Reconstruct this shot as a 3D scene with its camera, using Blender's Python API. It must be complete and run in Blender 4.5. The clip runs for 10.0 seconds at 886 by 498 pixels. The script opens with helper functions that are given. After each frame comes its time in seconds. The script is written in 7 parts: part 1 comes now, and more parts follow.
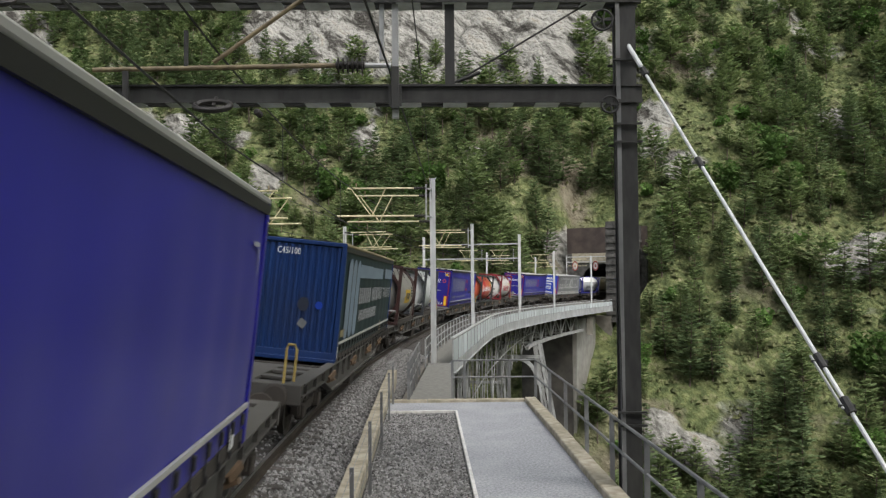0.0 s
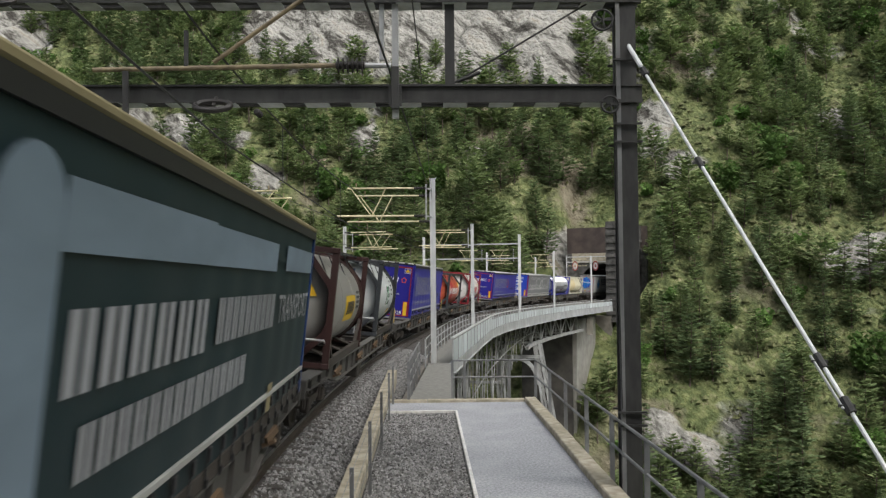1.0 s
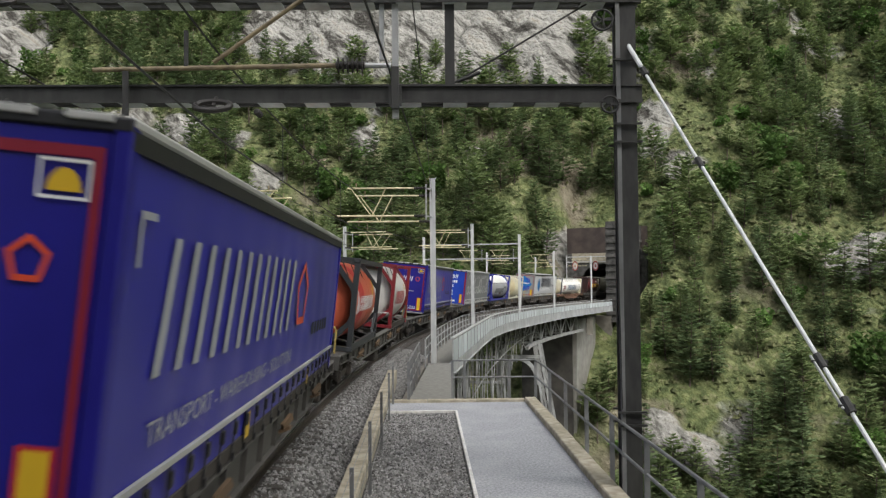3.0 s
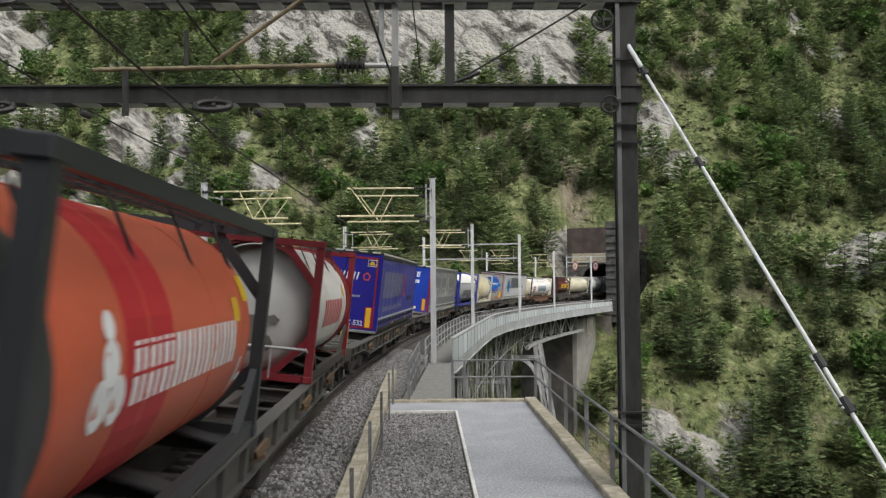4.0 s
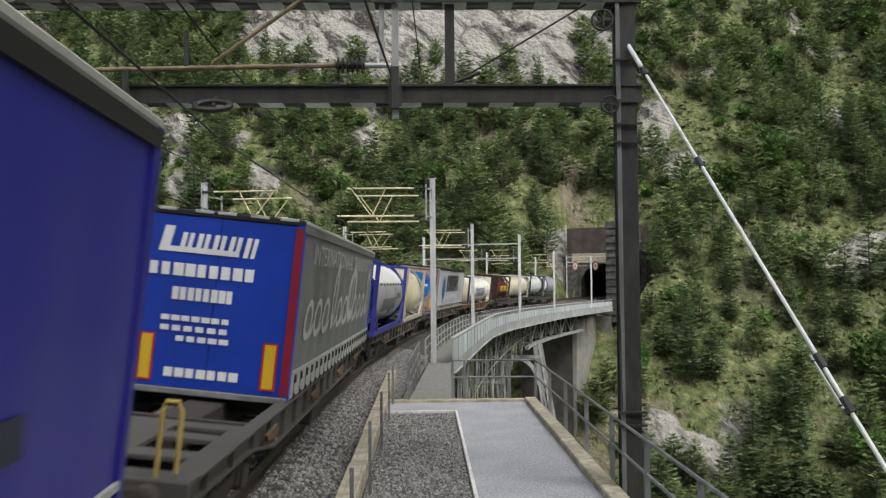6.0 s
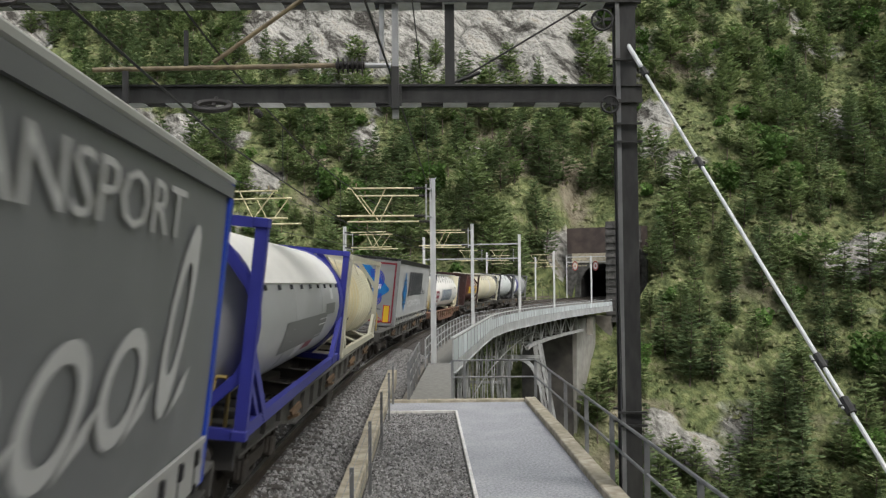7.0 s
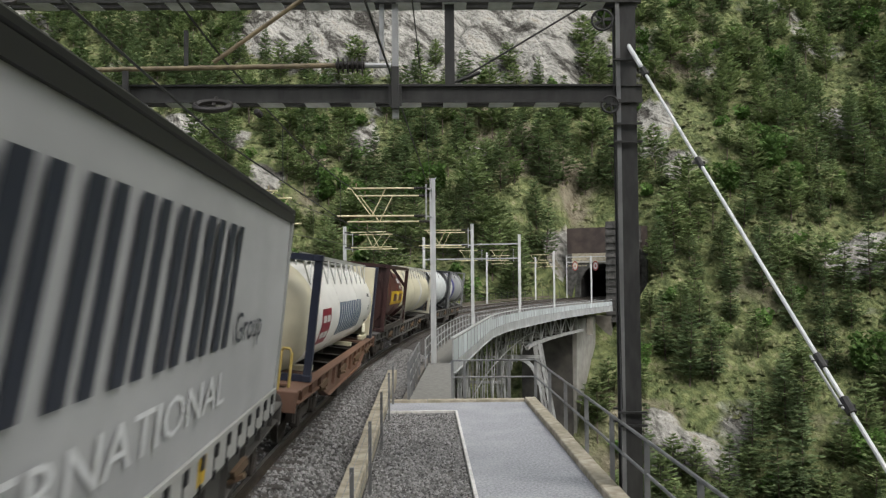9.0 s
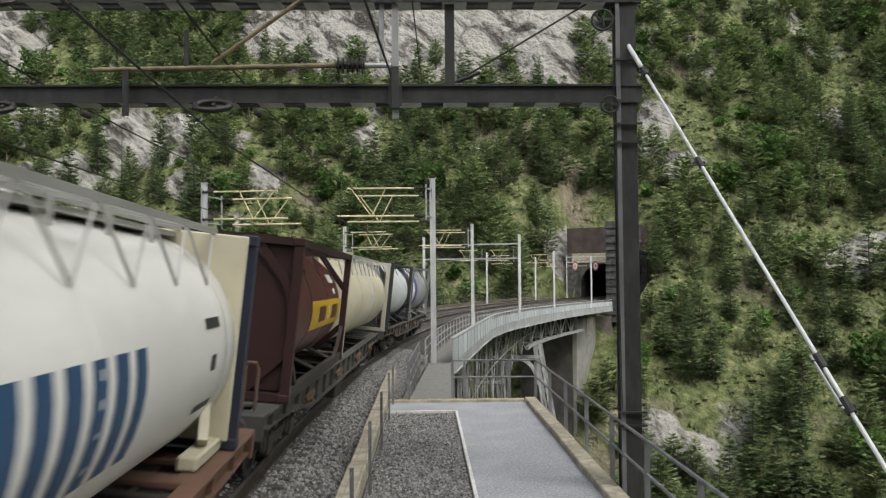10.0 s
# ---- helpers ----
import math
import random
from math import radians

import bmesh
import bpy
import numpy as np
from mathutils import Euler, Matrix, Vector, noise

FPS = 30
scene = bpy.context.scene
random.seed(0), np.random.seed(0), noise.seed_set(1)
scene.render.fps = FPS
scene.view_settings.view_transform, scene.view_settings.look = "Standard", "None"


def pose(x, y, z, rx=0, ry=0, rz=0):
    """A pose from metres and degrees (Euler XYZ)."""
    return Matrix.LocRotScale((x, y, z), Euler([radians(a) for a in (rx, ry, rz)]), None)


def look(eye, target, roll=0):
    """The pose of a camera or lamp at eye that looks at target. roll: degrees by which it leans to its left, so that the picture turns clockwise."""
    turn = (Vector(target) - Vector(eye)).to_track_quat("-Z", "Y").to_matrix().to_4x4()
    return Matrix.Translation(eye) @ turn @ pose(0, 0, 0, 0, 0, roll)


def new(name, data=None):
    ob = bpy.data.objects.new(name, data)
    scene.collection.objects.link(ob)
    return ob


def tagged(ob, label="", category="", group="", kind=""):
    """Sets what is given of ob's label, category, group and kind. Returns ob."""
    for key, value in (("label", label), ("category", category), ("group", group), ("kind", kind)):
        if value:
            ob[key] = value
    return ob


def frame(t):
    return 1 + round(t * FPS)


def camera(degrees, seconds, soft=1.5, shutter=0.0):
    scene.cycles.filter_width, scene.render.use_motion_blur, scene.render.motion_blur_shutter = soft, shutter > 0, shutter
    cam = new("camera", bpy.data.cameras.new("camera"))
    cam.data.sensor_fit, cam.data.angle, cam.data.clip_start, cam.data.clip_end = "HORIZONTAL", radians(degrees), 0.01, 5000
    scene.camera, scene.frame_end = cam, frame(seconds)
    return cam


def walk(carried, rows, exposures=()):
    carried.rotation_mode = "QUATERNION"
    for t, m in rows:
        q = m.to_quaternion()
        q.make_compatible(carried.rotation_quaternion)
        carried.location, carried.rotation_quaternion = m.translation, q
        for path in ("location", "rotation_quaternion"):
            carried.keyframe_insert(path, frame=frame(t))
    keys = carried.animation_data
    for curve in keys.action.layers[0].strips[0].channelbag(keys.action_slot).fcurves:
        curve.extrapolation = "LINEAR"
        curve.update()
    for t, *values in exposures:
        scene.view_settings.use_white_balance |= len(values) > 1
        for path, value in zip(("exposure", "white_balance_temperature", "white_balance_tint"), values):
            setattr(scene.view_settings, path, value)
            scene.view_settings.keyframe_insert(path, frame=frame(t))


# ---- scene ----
cam = camera(54.51, 10.0, soft=1.3, shutter=0.2)
EYE = 3.3                       # lens above the platform
PITCH, ROLL = 2.03, -0.49
CAM = pose(0, 0, EYE, 90 + PITCH, 0, 0) @ pose(0, 0, 0, 0, 0, ROLL)
walk(cam, [(0, CAM), (10, CAM)], exposures=((0, 0.98), (10, 0.98)))

# ---- world and light: overcast mountain daylight ----
SUN_ELEV, SUN_ROT = 50, 148
world = bpy.data.worlds.new("overcast_sky")
scene.world = world
world.use_nodes = True
wn = world.node_tree.nodes
sky = wn.new("ShaderNodeTexSky")
sky.sky_type, sky.sun_disc = "NISHITA", False
sky.sun_elevation, sky.sun_rotation = radians(SUN_ELEV), radians(SUN_ROT)
sky.air_density, sky.dust_density, sky.ozone_density = 1.0, 3.0, 1.0
hs = wn.new("ShaderNodeHueSaturation")
hs.inputs["Saturation"].default_value = 0.25
world.node_tree.links.new(sky.outputs[0], hs.inputs["Color"])
world.node_tree.links.new(hs.outputs[0], wn["Background"].inputs[0])
wn["Background"].inputs[1].default_value = 0.15
sun = new("sun", bpy.data.lights.new("sun", "SUN"))
sun.data.energy, sun.data.angle, sun.data.color = 1.4, radians(40), (1.0, 0.96, 0.9)
_a, _e = radians(SUN_ROT), radians(SUN_ELEV)
sun.matrix_world = look((0, 0, 0), (-math.sin(_a) * math.cos(_e), -math.cos(_a) * math.cos(_e), -math.sin(_e)))

# ---- the line of the track: a circular curve, canted, falling gently ----
R, PHI0, X0, G, CANT = 293.77, -0.0698, -2.936, -0.0044, 6.2
FLOOR0 = EYE - 1.6425           # loading height on the track's centre at s = 0
SPEED = 18.89


def heading(s):
    return PHI0 + s / R


def on(s, lat=0.0, up=0.0):
    """A point beside the near track: s metres along it, lat to the right, up above the platform's datum at that place."""
    a = heading(s)
    x = X0 + R * (math.cos(PHI0) - math.cos(a)) + lat * math.cos(a)
    y = R * (math.sin(a) - math.sin(PHI0)) - lat * math.sin(a)
    return Vector((x, y, up))


def rail_z(s):
    return FLOOR0 - 1.15 + G * s


def car_pose(s):
    """Pose of a vehicle whose middle stands at s: rail top, canted towards the inside of the curve."""
    p = on(s, 0, FLOOR0 + G * s)
    turn = Matrix.Rotation(-heading(s), 4, "Z") @ Matrix.Rotation(math.atan(G), 4, "X") @ Matrix.Rotation(radians(CANT), 4, "Y")
    return Matrix.Translation(p) @ turn @ Matrix.Translation((0, 0, -1.15))


# ---- materials ----
def material(name, base, other=None, scale=4.0, rough=0.7, metal=0.0, bump=0.2, bump_scale=None, stain=None, stain_scale=0.6,
             stain_amount=0.35, detail=6.0, per_object=0.0, spec=0.5, stretch=(1, 1, 1), bump_dist=0.01, lo=0.35, hi=0.65):
    m = bpy.data.materials.new(name)
    m.use_nodes = True
    nt = m.node_tree
    n, l = nt.nodes, nt.links
    bsdf = n["Principled BSDF"]
    bsdf.inputs["Roughness"].default_value, bsdf.inputs["Metallic"].default_value = rough, metal
    bsdf.inputs["Specular IOR Level"].default_value = spec
    tc, mp = n.new("ShaderNodeTexCoord"), n.new("ShaderNodeMapping")
    mp.inputs["Scale"].default_value = stretch
    l.new(tc.outputs["Object"], mp.inputs[0])
    nz = n.new("ShaderNodeTexNoise")
    nz.inputs["Scale"].default_value, nz.inputs["Detail"].default_value = scale, detail
    l.new(mp.outputs[0], nz.inputs["Vector"])
    other = other or tuple(c * 0.75 for c in base)
    ramp = n.new("ShaderNodeValToRGB")
    ramp.color_ramp.elements[0].position, ramp.color_ramp.elements[1].position = lo, hi
    ramp.color_ramp.elements[0].color, ramp.color_ramp.elements[1].color = (*other, 1), (*base, 1)
    l.new(nz.outputs[0], ramp.inputs[0])
    colour = ramp.outputs[0]
    if stain:
        big = n.new("ShaderNodeTexNoise")
        big.inputs["Scale"].default_value, big.inputs["Detail"].default_value = stain_scale, 5
        l.new(mp.outputs[0], big.inputs["Vector"])
        r2 = n.new("ShaderNodeMapRange")
        r2.inputs["From Min"].default_value, r2.inputs["From Max"].default_value = 0.45, 0.7
        r2.inputs["To Max"].default_value = stain_amount
        l.new(big.outputs[0], r2.inputs[0])
        mix = n.new("ShaderNodeMix")
        mix.data_type = "RGBA"
        l.new(r2.outputs[0], mix.inputs["Factor"])
        l.new(colour, mix.inputs[6])
        mix.inputs[7].default_value = (*stain, 1)
        colour = mix.outputs[2]
    if per_object:
        oi, vr, hv = n.new("ShaderNodeObjectInfo"), n.new("ShaderNodeMapRange"), n.new("ShaderNodeHueSaturation")
        vr.inputs["To Min"].default_value, vr.inputs["To Max"].default_value = 1 - per_object, 1 + per_object
        l.new(oi.outputs["Random"], vr.inputs[0])
        l.new(vr.outputs[0], hv.inputs["Value"])
        l.new(colour, hv.inputs["Color"])
        colour = hv.outputs[0]
    l.new(colour, bsdf.inputs["Base Color"])
    if bump:
        bz, bp = n.new("ShaderNodeTexNoise"), n.new("ShaderNodeBump")
        bz.inputs["Scale"].default_value, bz.inputs["Detail"].default_value = bump_scale or scale * 4, 5
        l.new(mp.outputs[0], bz.inputs["Vector"])
        bp.inputs["Strength"].default_value, bp.inputs["Distance"].default_value = bump, bump_dist
        l.new(bz.outputs[0], bp.inputs["Height"])
        l.new(bp.outputs[0], bsdf.inputs["Normal"])
    return m


def island_material(name, dark, light, rough=0.85, translucent=0.0):
    """Colour that differs from piece to piece of one mesh."""
    m = bpy.data.materials.new(name)
    m.use_nodes = True
    n, l = m.node_tree.nodes, m.node_tree.links
    bsdf = n["Principled BSDF"]
    bsdf.inputs["Roughness"].default_value = rough
    bsdf.inputs["Specular IOR Level"].default_value = 0.25
    g, ramp = n.new("ShaderNodeNewGeometry"), n.new("ShaderNodeValToRGB")
    ramp.color_ramp.elements[0].color, ramp.color_ramp.elements[1].color = (*dark, 1), (*light, 1)
    l.new(g.outputs["Random Per Island"], ramp.inputs[0])
    oi, vr, hv = n.new("ShaderNodeObjectInfo"), n.new("ShaderNodeMapRange"), n.new("ShaderNodeHueSaturation")
    vr.inputs["To Min"].default_value, vr.inputs["To Max"].default_value = 0.75, 1.25
    l.new(oi.outputs["Random"], vr.inputs[0])
    l.new(vr.outputs[0], hv.inputs["Value"])
    l.new(ramp.outputs[0], hv.inputs["Color"])
    l.new(hv.outputs[0], bsdf.inputs["Base Color"])
    if translucent:                # thin leaves let light through
        tr, mx = n.new("ShaderNodeBsdfTranslucent"), n.new("ShaderNodeMixShader")
        mx.inputs[0].default_value = translucent
        l.new(hv.outputs[0], tr.inputs["Color"])
        l.new(bsdf.outputs[0], mx.inputs[1])
        l.new(tr.outputs[0], mx.inputs[2])
        l.new(mx.outputs[0], n["Material Output"].inputs["Surface"])
    return m


STEEL = material("galvanised_steel", (0.42, 0.43, 0.43), (0.30, 0.31, 0.32), 3, 0.55, 0.35, 0.1, stain=(0.2, 0.19, 0.17), stain_scale=1.2)
MAST_STEEL = material("pale_galvanised_mast", (0.52, 0.53, 0.53), (0.42, 0.43, 0.44), 3, 0.5, 0.25, 0.1, stretch=(3, 3, 0.6))
ROD_PAINT = material("pale_rod_paint", (0.72, 0.73, 0.73), (0.58, 0.59, 0.59), 5, 0.45, 0.1, 0.05)
# paleness stands in for daylight in the gaps along the gantry beams
BATTEN = material("gap_light_batten", (0.58, 0.61, 0.61), (0.40, 0.42, 0.42), 4, 0.5, 0.1, 0.1)
DARK_STEEL = material("dark_weathered_steel", (0.030, 0.030, 0.029), (0.016, 0.016, 0.016), 5, 0.7, 0.0, 0.15, stain=(0.065, 0.065, 0.06), stain_scale=1.5, stretch=(2, 2, 0.6))
GREY_PAINT = material("grey_painted_steel", (0.20, 0.205, 0.205), (0.13, 0.135, 0.14), 3, 0.6, 0.1, 0.1, stain=(0.09, 0.08, 0.07), stain_scale=0.8)
BRIDGE_PAINT = material("bridge_grey_paint", (0.38, 0.39, 0.395), (0.28, 0.29, 0.295), 1.2, 0.6, 0.1, 0.1, stain=(0.12, 0.11, 0.10), stain_scale=0.35, per_object=0.1)
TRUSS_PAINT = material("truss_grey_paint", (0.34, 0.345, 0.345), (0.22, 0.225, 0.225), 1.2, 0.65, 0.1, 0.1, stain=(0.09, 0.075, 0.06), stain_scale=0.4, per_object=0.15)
# near-black paint stands in for the shade under the bridge deck
INNER_TRUSS = material("shade_dark_inner_truss", (0.075, 0.073, 0.07), (0.035, 0.034, 0.032), 1.2, 0.8, 0.0, 0.1, per_object=0.15)
PANEL_PAINT = material("parapet_panel", (0.50, 0.54, 0.56), (0.36, 0.40, 0.42), 1.5, 0.55, 0.1, 0.05, stain=(0.24, 0.25, 0.26), stain_scale=0.5, stretch=(1, 1, 0.4), per_object=0.08)
TUBE = material("yellowed_fibre_tube", (0.62, 0.56, 0.36), (0.45, 0.40, 0.22), 4, 0.45, 0.0, 0.05)
BROWN_TUBE = material("brown_weathered_tube", (0.24, 0.19, 0.11), (0.13, 0.10, 0.06), 6, 0.5, 0.0, 0.1)
PORCELAIN = material("dark_insulator", (0.025, 0.022, 0.02), None, 5, 0.6, 0.0, 0.0)
WIRE = material("overhead_wire", (0.02, 0.02, 0.02), None, 5, 0.7, 0.0, 0.0)
CONCRETE = material("pale_kerb_concrete", (0.42, 0.38, 0.30), (0.27, 0.24, 0.18), 6, 0.9, 0.0, 0.5, 40, stain=(0.13, 0.12, 0.07), stain_scale=2.0, stain_amount=0.6, per_object=0.06)
# near-black colour carries the shade on the far pier's front
SHADE_STONE = material("shade_dark_stone", (0.06, 0.055, 0.048), (0.028, 0.026, 0.023), 0.7, 0.9, 0.0, 0.5, 5, stain=(0.10, 0.09, 0.075), stain_scale=0.25)
PIER_CONCRETE = material("pier_concrete", (0.25, 0.245, 0.225), (0.17, 0.165, 0.15), 0.6, 0.9, 0.0, 0.3, 8, stain=(0.16, 0.15, 0.12), stain_scale=0.25)
DARK_CONCRETE = material("weathered_concrete", (0.20, 0.185, 0.16), (0.12, 0.11, 0.095), 0.8, 0.9, 0.0, 0.4, 12, stain=(0.09, 0.08, 0.065), stain_scale=0.2)
ASPHALT = material("pale_grey_asphalt", (0.36, 0.37, 0.39), (0.19, 0.195, 0.21), 22, 0.95, 0.0, 0.5, 90, stain=(0.42, 0.43, 0.44), stain_scale=0.9, stain_amount=0.4)
EDGING = material("white_edging", (0.62, 0.61, 0.59), (0.48, 0.47, 0.44), 8, 0.8, 0.0, 0.2)
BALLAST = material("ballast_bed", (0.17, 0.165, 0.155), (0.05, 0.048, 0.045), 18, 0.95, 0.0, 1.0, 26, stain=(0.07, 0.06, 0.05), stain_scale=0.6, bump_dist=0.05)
DARK_BALLAST = material("dark_ballast_bed", (0.085, 0.08, 0.075), (0.028, 0.026, 0.024), 18, 0.95, 0.0, 1.0, 26, stain=(0.05, 0.045, 0.04), stain_scale=0.6, bump_dist=0.05)
STONES = island_material("ballast_stones", (0.055, 0.054, 0.052), (0.30, 0.297, 0.29))
RAIL = material("rail_steel", (0.08, 0.065, 0.052), (0.045, 0.036, 0.03), 6, 0.5, 0.5, 0.2)
RAIL_TOP = material("polished_rail_head", (0.55, 0.54, 0.52), None, 6, 0.3, 0.9, 0.0)
SLEEPER = material("sleeper", (0.065, 0.057, 0.05), (0.038, 0.033, 0.03), 4, 0.9, 0.0, 0.4, per_object=0.2)
WOODRAIL = material("weathered_plank", (0.13, 0.11, 0.08), (0.08, 0.068, 0.05), 4, 0.85, 0.0, 0.4, stretch=(6, 0.8, 6))
MASONRY = material("dark_masonry", (0.085, 0.083, 0.078), (0.035, 0.034, 0.032), 1.5, 0.9, 0.0, 0.6, 6, per_object=0.25)
BROWN_WALL = material("brown_portal_wall", (0.07, 0.052, 0.044), (0.038, 0.028, 0.025), 0.7, 0.9, 0.0, 0.4, 4, stain=(0.05, 0.04, 0.035), stain_scale=0.3)
DECK = material("walkway_deck", (0.19, 0.187, 0.172), (0.14, 0.137, 0.125), 6, 0.8, 0.0, 0.2)
DARK_LINING = material("tunnel_lining", (0.03, 0.028, 0.026), None, 1, 0.95, 0.0, 0.3)


def terrain_material():
    m = bpy.data.materials.new("mountain_side")
    m.use_nodes = True
    n, l = m.node_tree.nodes, m.node_tree.links
    bsdf = n["Principled BSDF"]
    bsdf.inputs["Roughness"].default_value = 0.95
    bsdf.inputs["Specular IOR Level"].default_value = 0.15
    tc, geo = n.new("ShaderNodeTexCoord"), n.new("ShaderNodeNewGeometry")

    def tex(scale, detail=6, stretch=None, distort=0.0):
        t = n.new("ShaderNodeTexNoise")
        t.inputs["Scale"].default_value, t.inputs["Detail"].default_value, t.inputs["Distortion"].default_value = scale, detail, distort
        if stretch:
            mp = n.new("ShaderNodeMapping")
            mp.vector_type = "TEXTURE"
            mp.inputs["Scale"].default_value = stretch[:3]
            mp.inputs["Rotation"].default_value = (stretch[3], stretch[4], 0.2)
            l.new(tc.outputs["Object"], mp.inputs[0])
            l.new(mp.outputs[0], t.inputs["Vector"])
        else:
            l.new(tc.outputs["Object"], t.inputs["Vector"])
        return t.outputs[0]

    def ramp(fac, stops):
        r = n.new("ShaderNodeValToRGB")
        while len(r.color_ramp.elements) < len(stops):
            r.color_ramp.elements.new(0.5)
        for e, (p, c) in zip(r.color_ramp.elements, stops):
            e.position, e.color = p, (*c, 1)
        l.new(fac, r.inputs[0])
        return r.outputs[0]

    def mix(fac, a, b):
        x = n.new("ShaderNodeMix")
        x.data_type = "RGBA"
        l.new(fac, x.inputs["Factor"])
        l.new(a, x.inputs[6])
        l.new(b, x.inputs[7])
        return x.outputs[2]

    def span(v, a, b):
        r = n.new("ShaderNodeMapRange")
        r.inputs["From Min"].default_value, r.inputs["From Max"].default_value = a, b
        l.new(v, r.inputs[0])
        return r.outputs[0]

    def maths(op, a, b):
        x = n.new("ShaderNodeMath")
        x.operation = op
        for i, v in enumerate((a, b)):
            if isinstance(v, float):
                x.inputs[i].default_value = v
            else:
                l.new(v, x.inputs[i])
        return x.outputs[0]

    strata = tex(0.30, 14, (4.2, 1.3, 0.9, 0.35, 0.72), 0.9)
    strata = maths("ADD", maths("MULTIPLY", strata, 0.72), maths("MULTIPLY", tex(1.5, 8, (3.0, 1.1, 0.8, 0.35, 0.85), 0.5), 0.28))
    rock = ramp(strata, [(0.40, (0.045, 0.042, 0.037)), (0.45, (0.12, 0.116, 0.104)), (0.50, (0.20, 0.196, 0.178)), (0.57, (0.28, 0.274, 0.25)), (0.68, (0.20, 0.18, 0.14))])
    grass = ramp(tex(0.7, 10), [(0.3, (0.042, 0.054, 0.022)), (0.45, (0.075, 0.092, 0.038)), (0.58, (0.125, 0.142, 0.060)), (0.72, (0.18, 0.172, 0.10))])
    soil = ramp(tex(0.5, 8), [(0.3, (0.12, 0.105, 0.072)), (0.7, (0.20, 0.178, 0.13))])
    sep = n.new("ShaderNodeSeparateXYZ")
    l.new(geo.outputs["Normal"], sep.inputs[0])
    steep = maths("ADD", sep.outputs[2], maths("MULTIPLY", maths("SUBTRACT", tex(0.06, 7), 0.5), 1.1))
    green = mix(span(tex(0.05, 6), 0.60, 0.68), grass, soil)
    att = n.new("ShaderNodeAttribute")
    att.attribute_name = "bare"
    steep = maths("SUBTRACT", steep, maths("MULTIPLY", att.outputs["Fac"], 0.45))
    colour = mix(span(steep, 0.36, 0.44), rock, green)
    l.new(colour, bsdf.inputs["Base Color"])
    bp = n.new("ShaderNodeBump")
    bp.inputs["Strength"].default_value, bp.inputs["Distance"].default_value = 0.9, 1.3
    l.new(maths("ADD", tex(0.9, 12), strata), bp.inputs["Height"])
    l.new(bp.outputs[0], bsdf.inputs["Normal"])
    return m


TERRAIN = terrain_material()


# ---- mesh tools ----
def thing(name, label, category, at=(0, 0, 0), group="", kind=""):
    ob = new(name)
    ob.empty_display_size = 0.2
    ob.location = at
    return tagged(ob, label, category, group, kind)


def finish(name, bm, mat, smooth=False):
    me = bpy.data.meshes.new(name)
    bmesh.ops.recalc_face_normals(bm, faces=bm.faces)
    bm.to_mesh(me)
    bm.free()
    for m in mat if isinstance(mat, (list, tuple)) else (mat,):
        me.materials.append(m)
    if smooth:
        me.shade_smooth()
    return me


def part(name, bm, mat, parent=None, label="", smooth=False, at=None):
    """Links a bmesh as one mesh object under a thing or a part."""
    me = bm if isinstance(bm, bpy.types.Mesh) else finish(name, bm, mat, smooth)
    ob = new(name, me)
    ob.parent = parent
    if at is not None:
        ob.matrix_basis = at if isinstance(at, Matrix) else Matrix.Translation(at)
    if label:
        ob["label"] = label
    return ob


def box(bm, lo, hi, m=None, mi=0, bevel=0.0):
    """An axis-aligned block between two corners, optionally posed by m and bevelled."""
    lo, hi = Vector(lo), Vector(hi)
    r = bmesh.ops.create_cube(bm, size=1.0)
    mid = (lo + hi) / 2
    s = Matrix.Translation(mid) @ Matrix.Diagonal((*(hi - lo), 1))
    bmesh.ops.transform(bm, matrix=(m or Matrix()) @ s, verts=r["verts"])
    faces = {f for v in r["verts"] for f in v.link_faces}
    for f in faces:
        f.material_index = mi
    if bevel:
        edges = list({e for f in faces for e in f.edges})
        bmesh.ops.bevel(bm, geom=edges, offset=bevel, segments=1, affect="EDGES", material=mi)


def frame_of(a, b, up=(0, 0, 1)):
    d = (Vector(b) - Vector(a)).normalized()
    u = Vector(up)
    if abs(d.dot(u)) > 0.98:
        u = Vector((0, 1, 0))
    side = d.cross(u).normalized()
    u = side.cross(d)
    return Matrix((side, d, u)).transposed()


def bar(bm, a, b, w=0.1, h=0.1, mi=0, up=(0, 0, 1)):
    """A rectangular bar from a to b."""
    a, b = Vector(a), Vector(b)
    f = frame_of(a, b, up)
    vs = []
    for p in (a, b):
        for sx, sz in ((-1, -1), (1, -1), (1, 1), (-1, 1)):
            vs.append(bm.verts.new(p + f @ Vector((sx * w / 2, 0, sz * h / 2))))
    for q in ((0, 1, 2, 3), (7, 6, 5, 4), (0, 4, 5, 1), (1, 5, 6, 2), (2, 6, 7, 3), (3, 7, 4, 0)):
        bm.faces.new([vs[i] for i in q]).material_index = mi


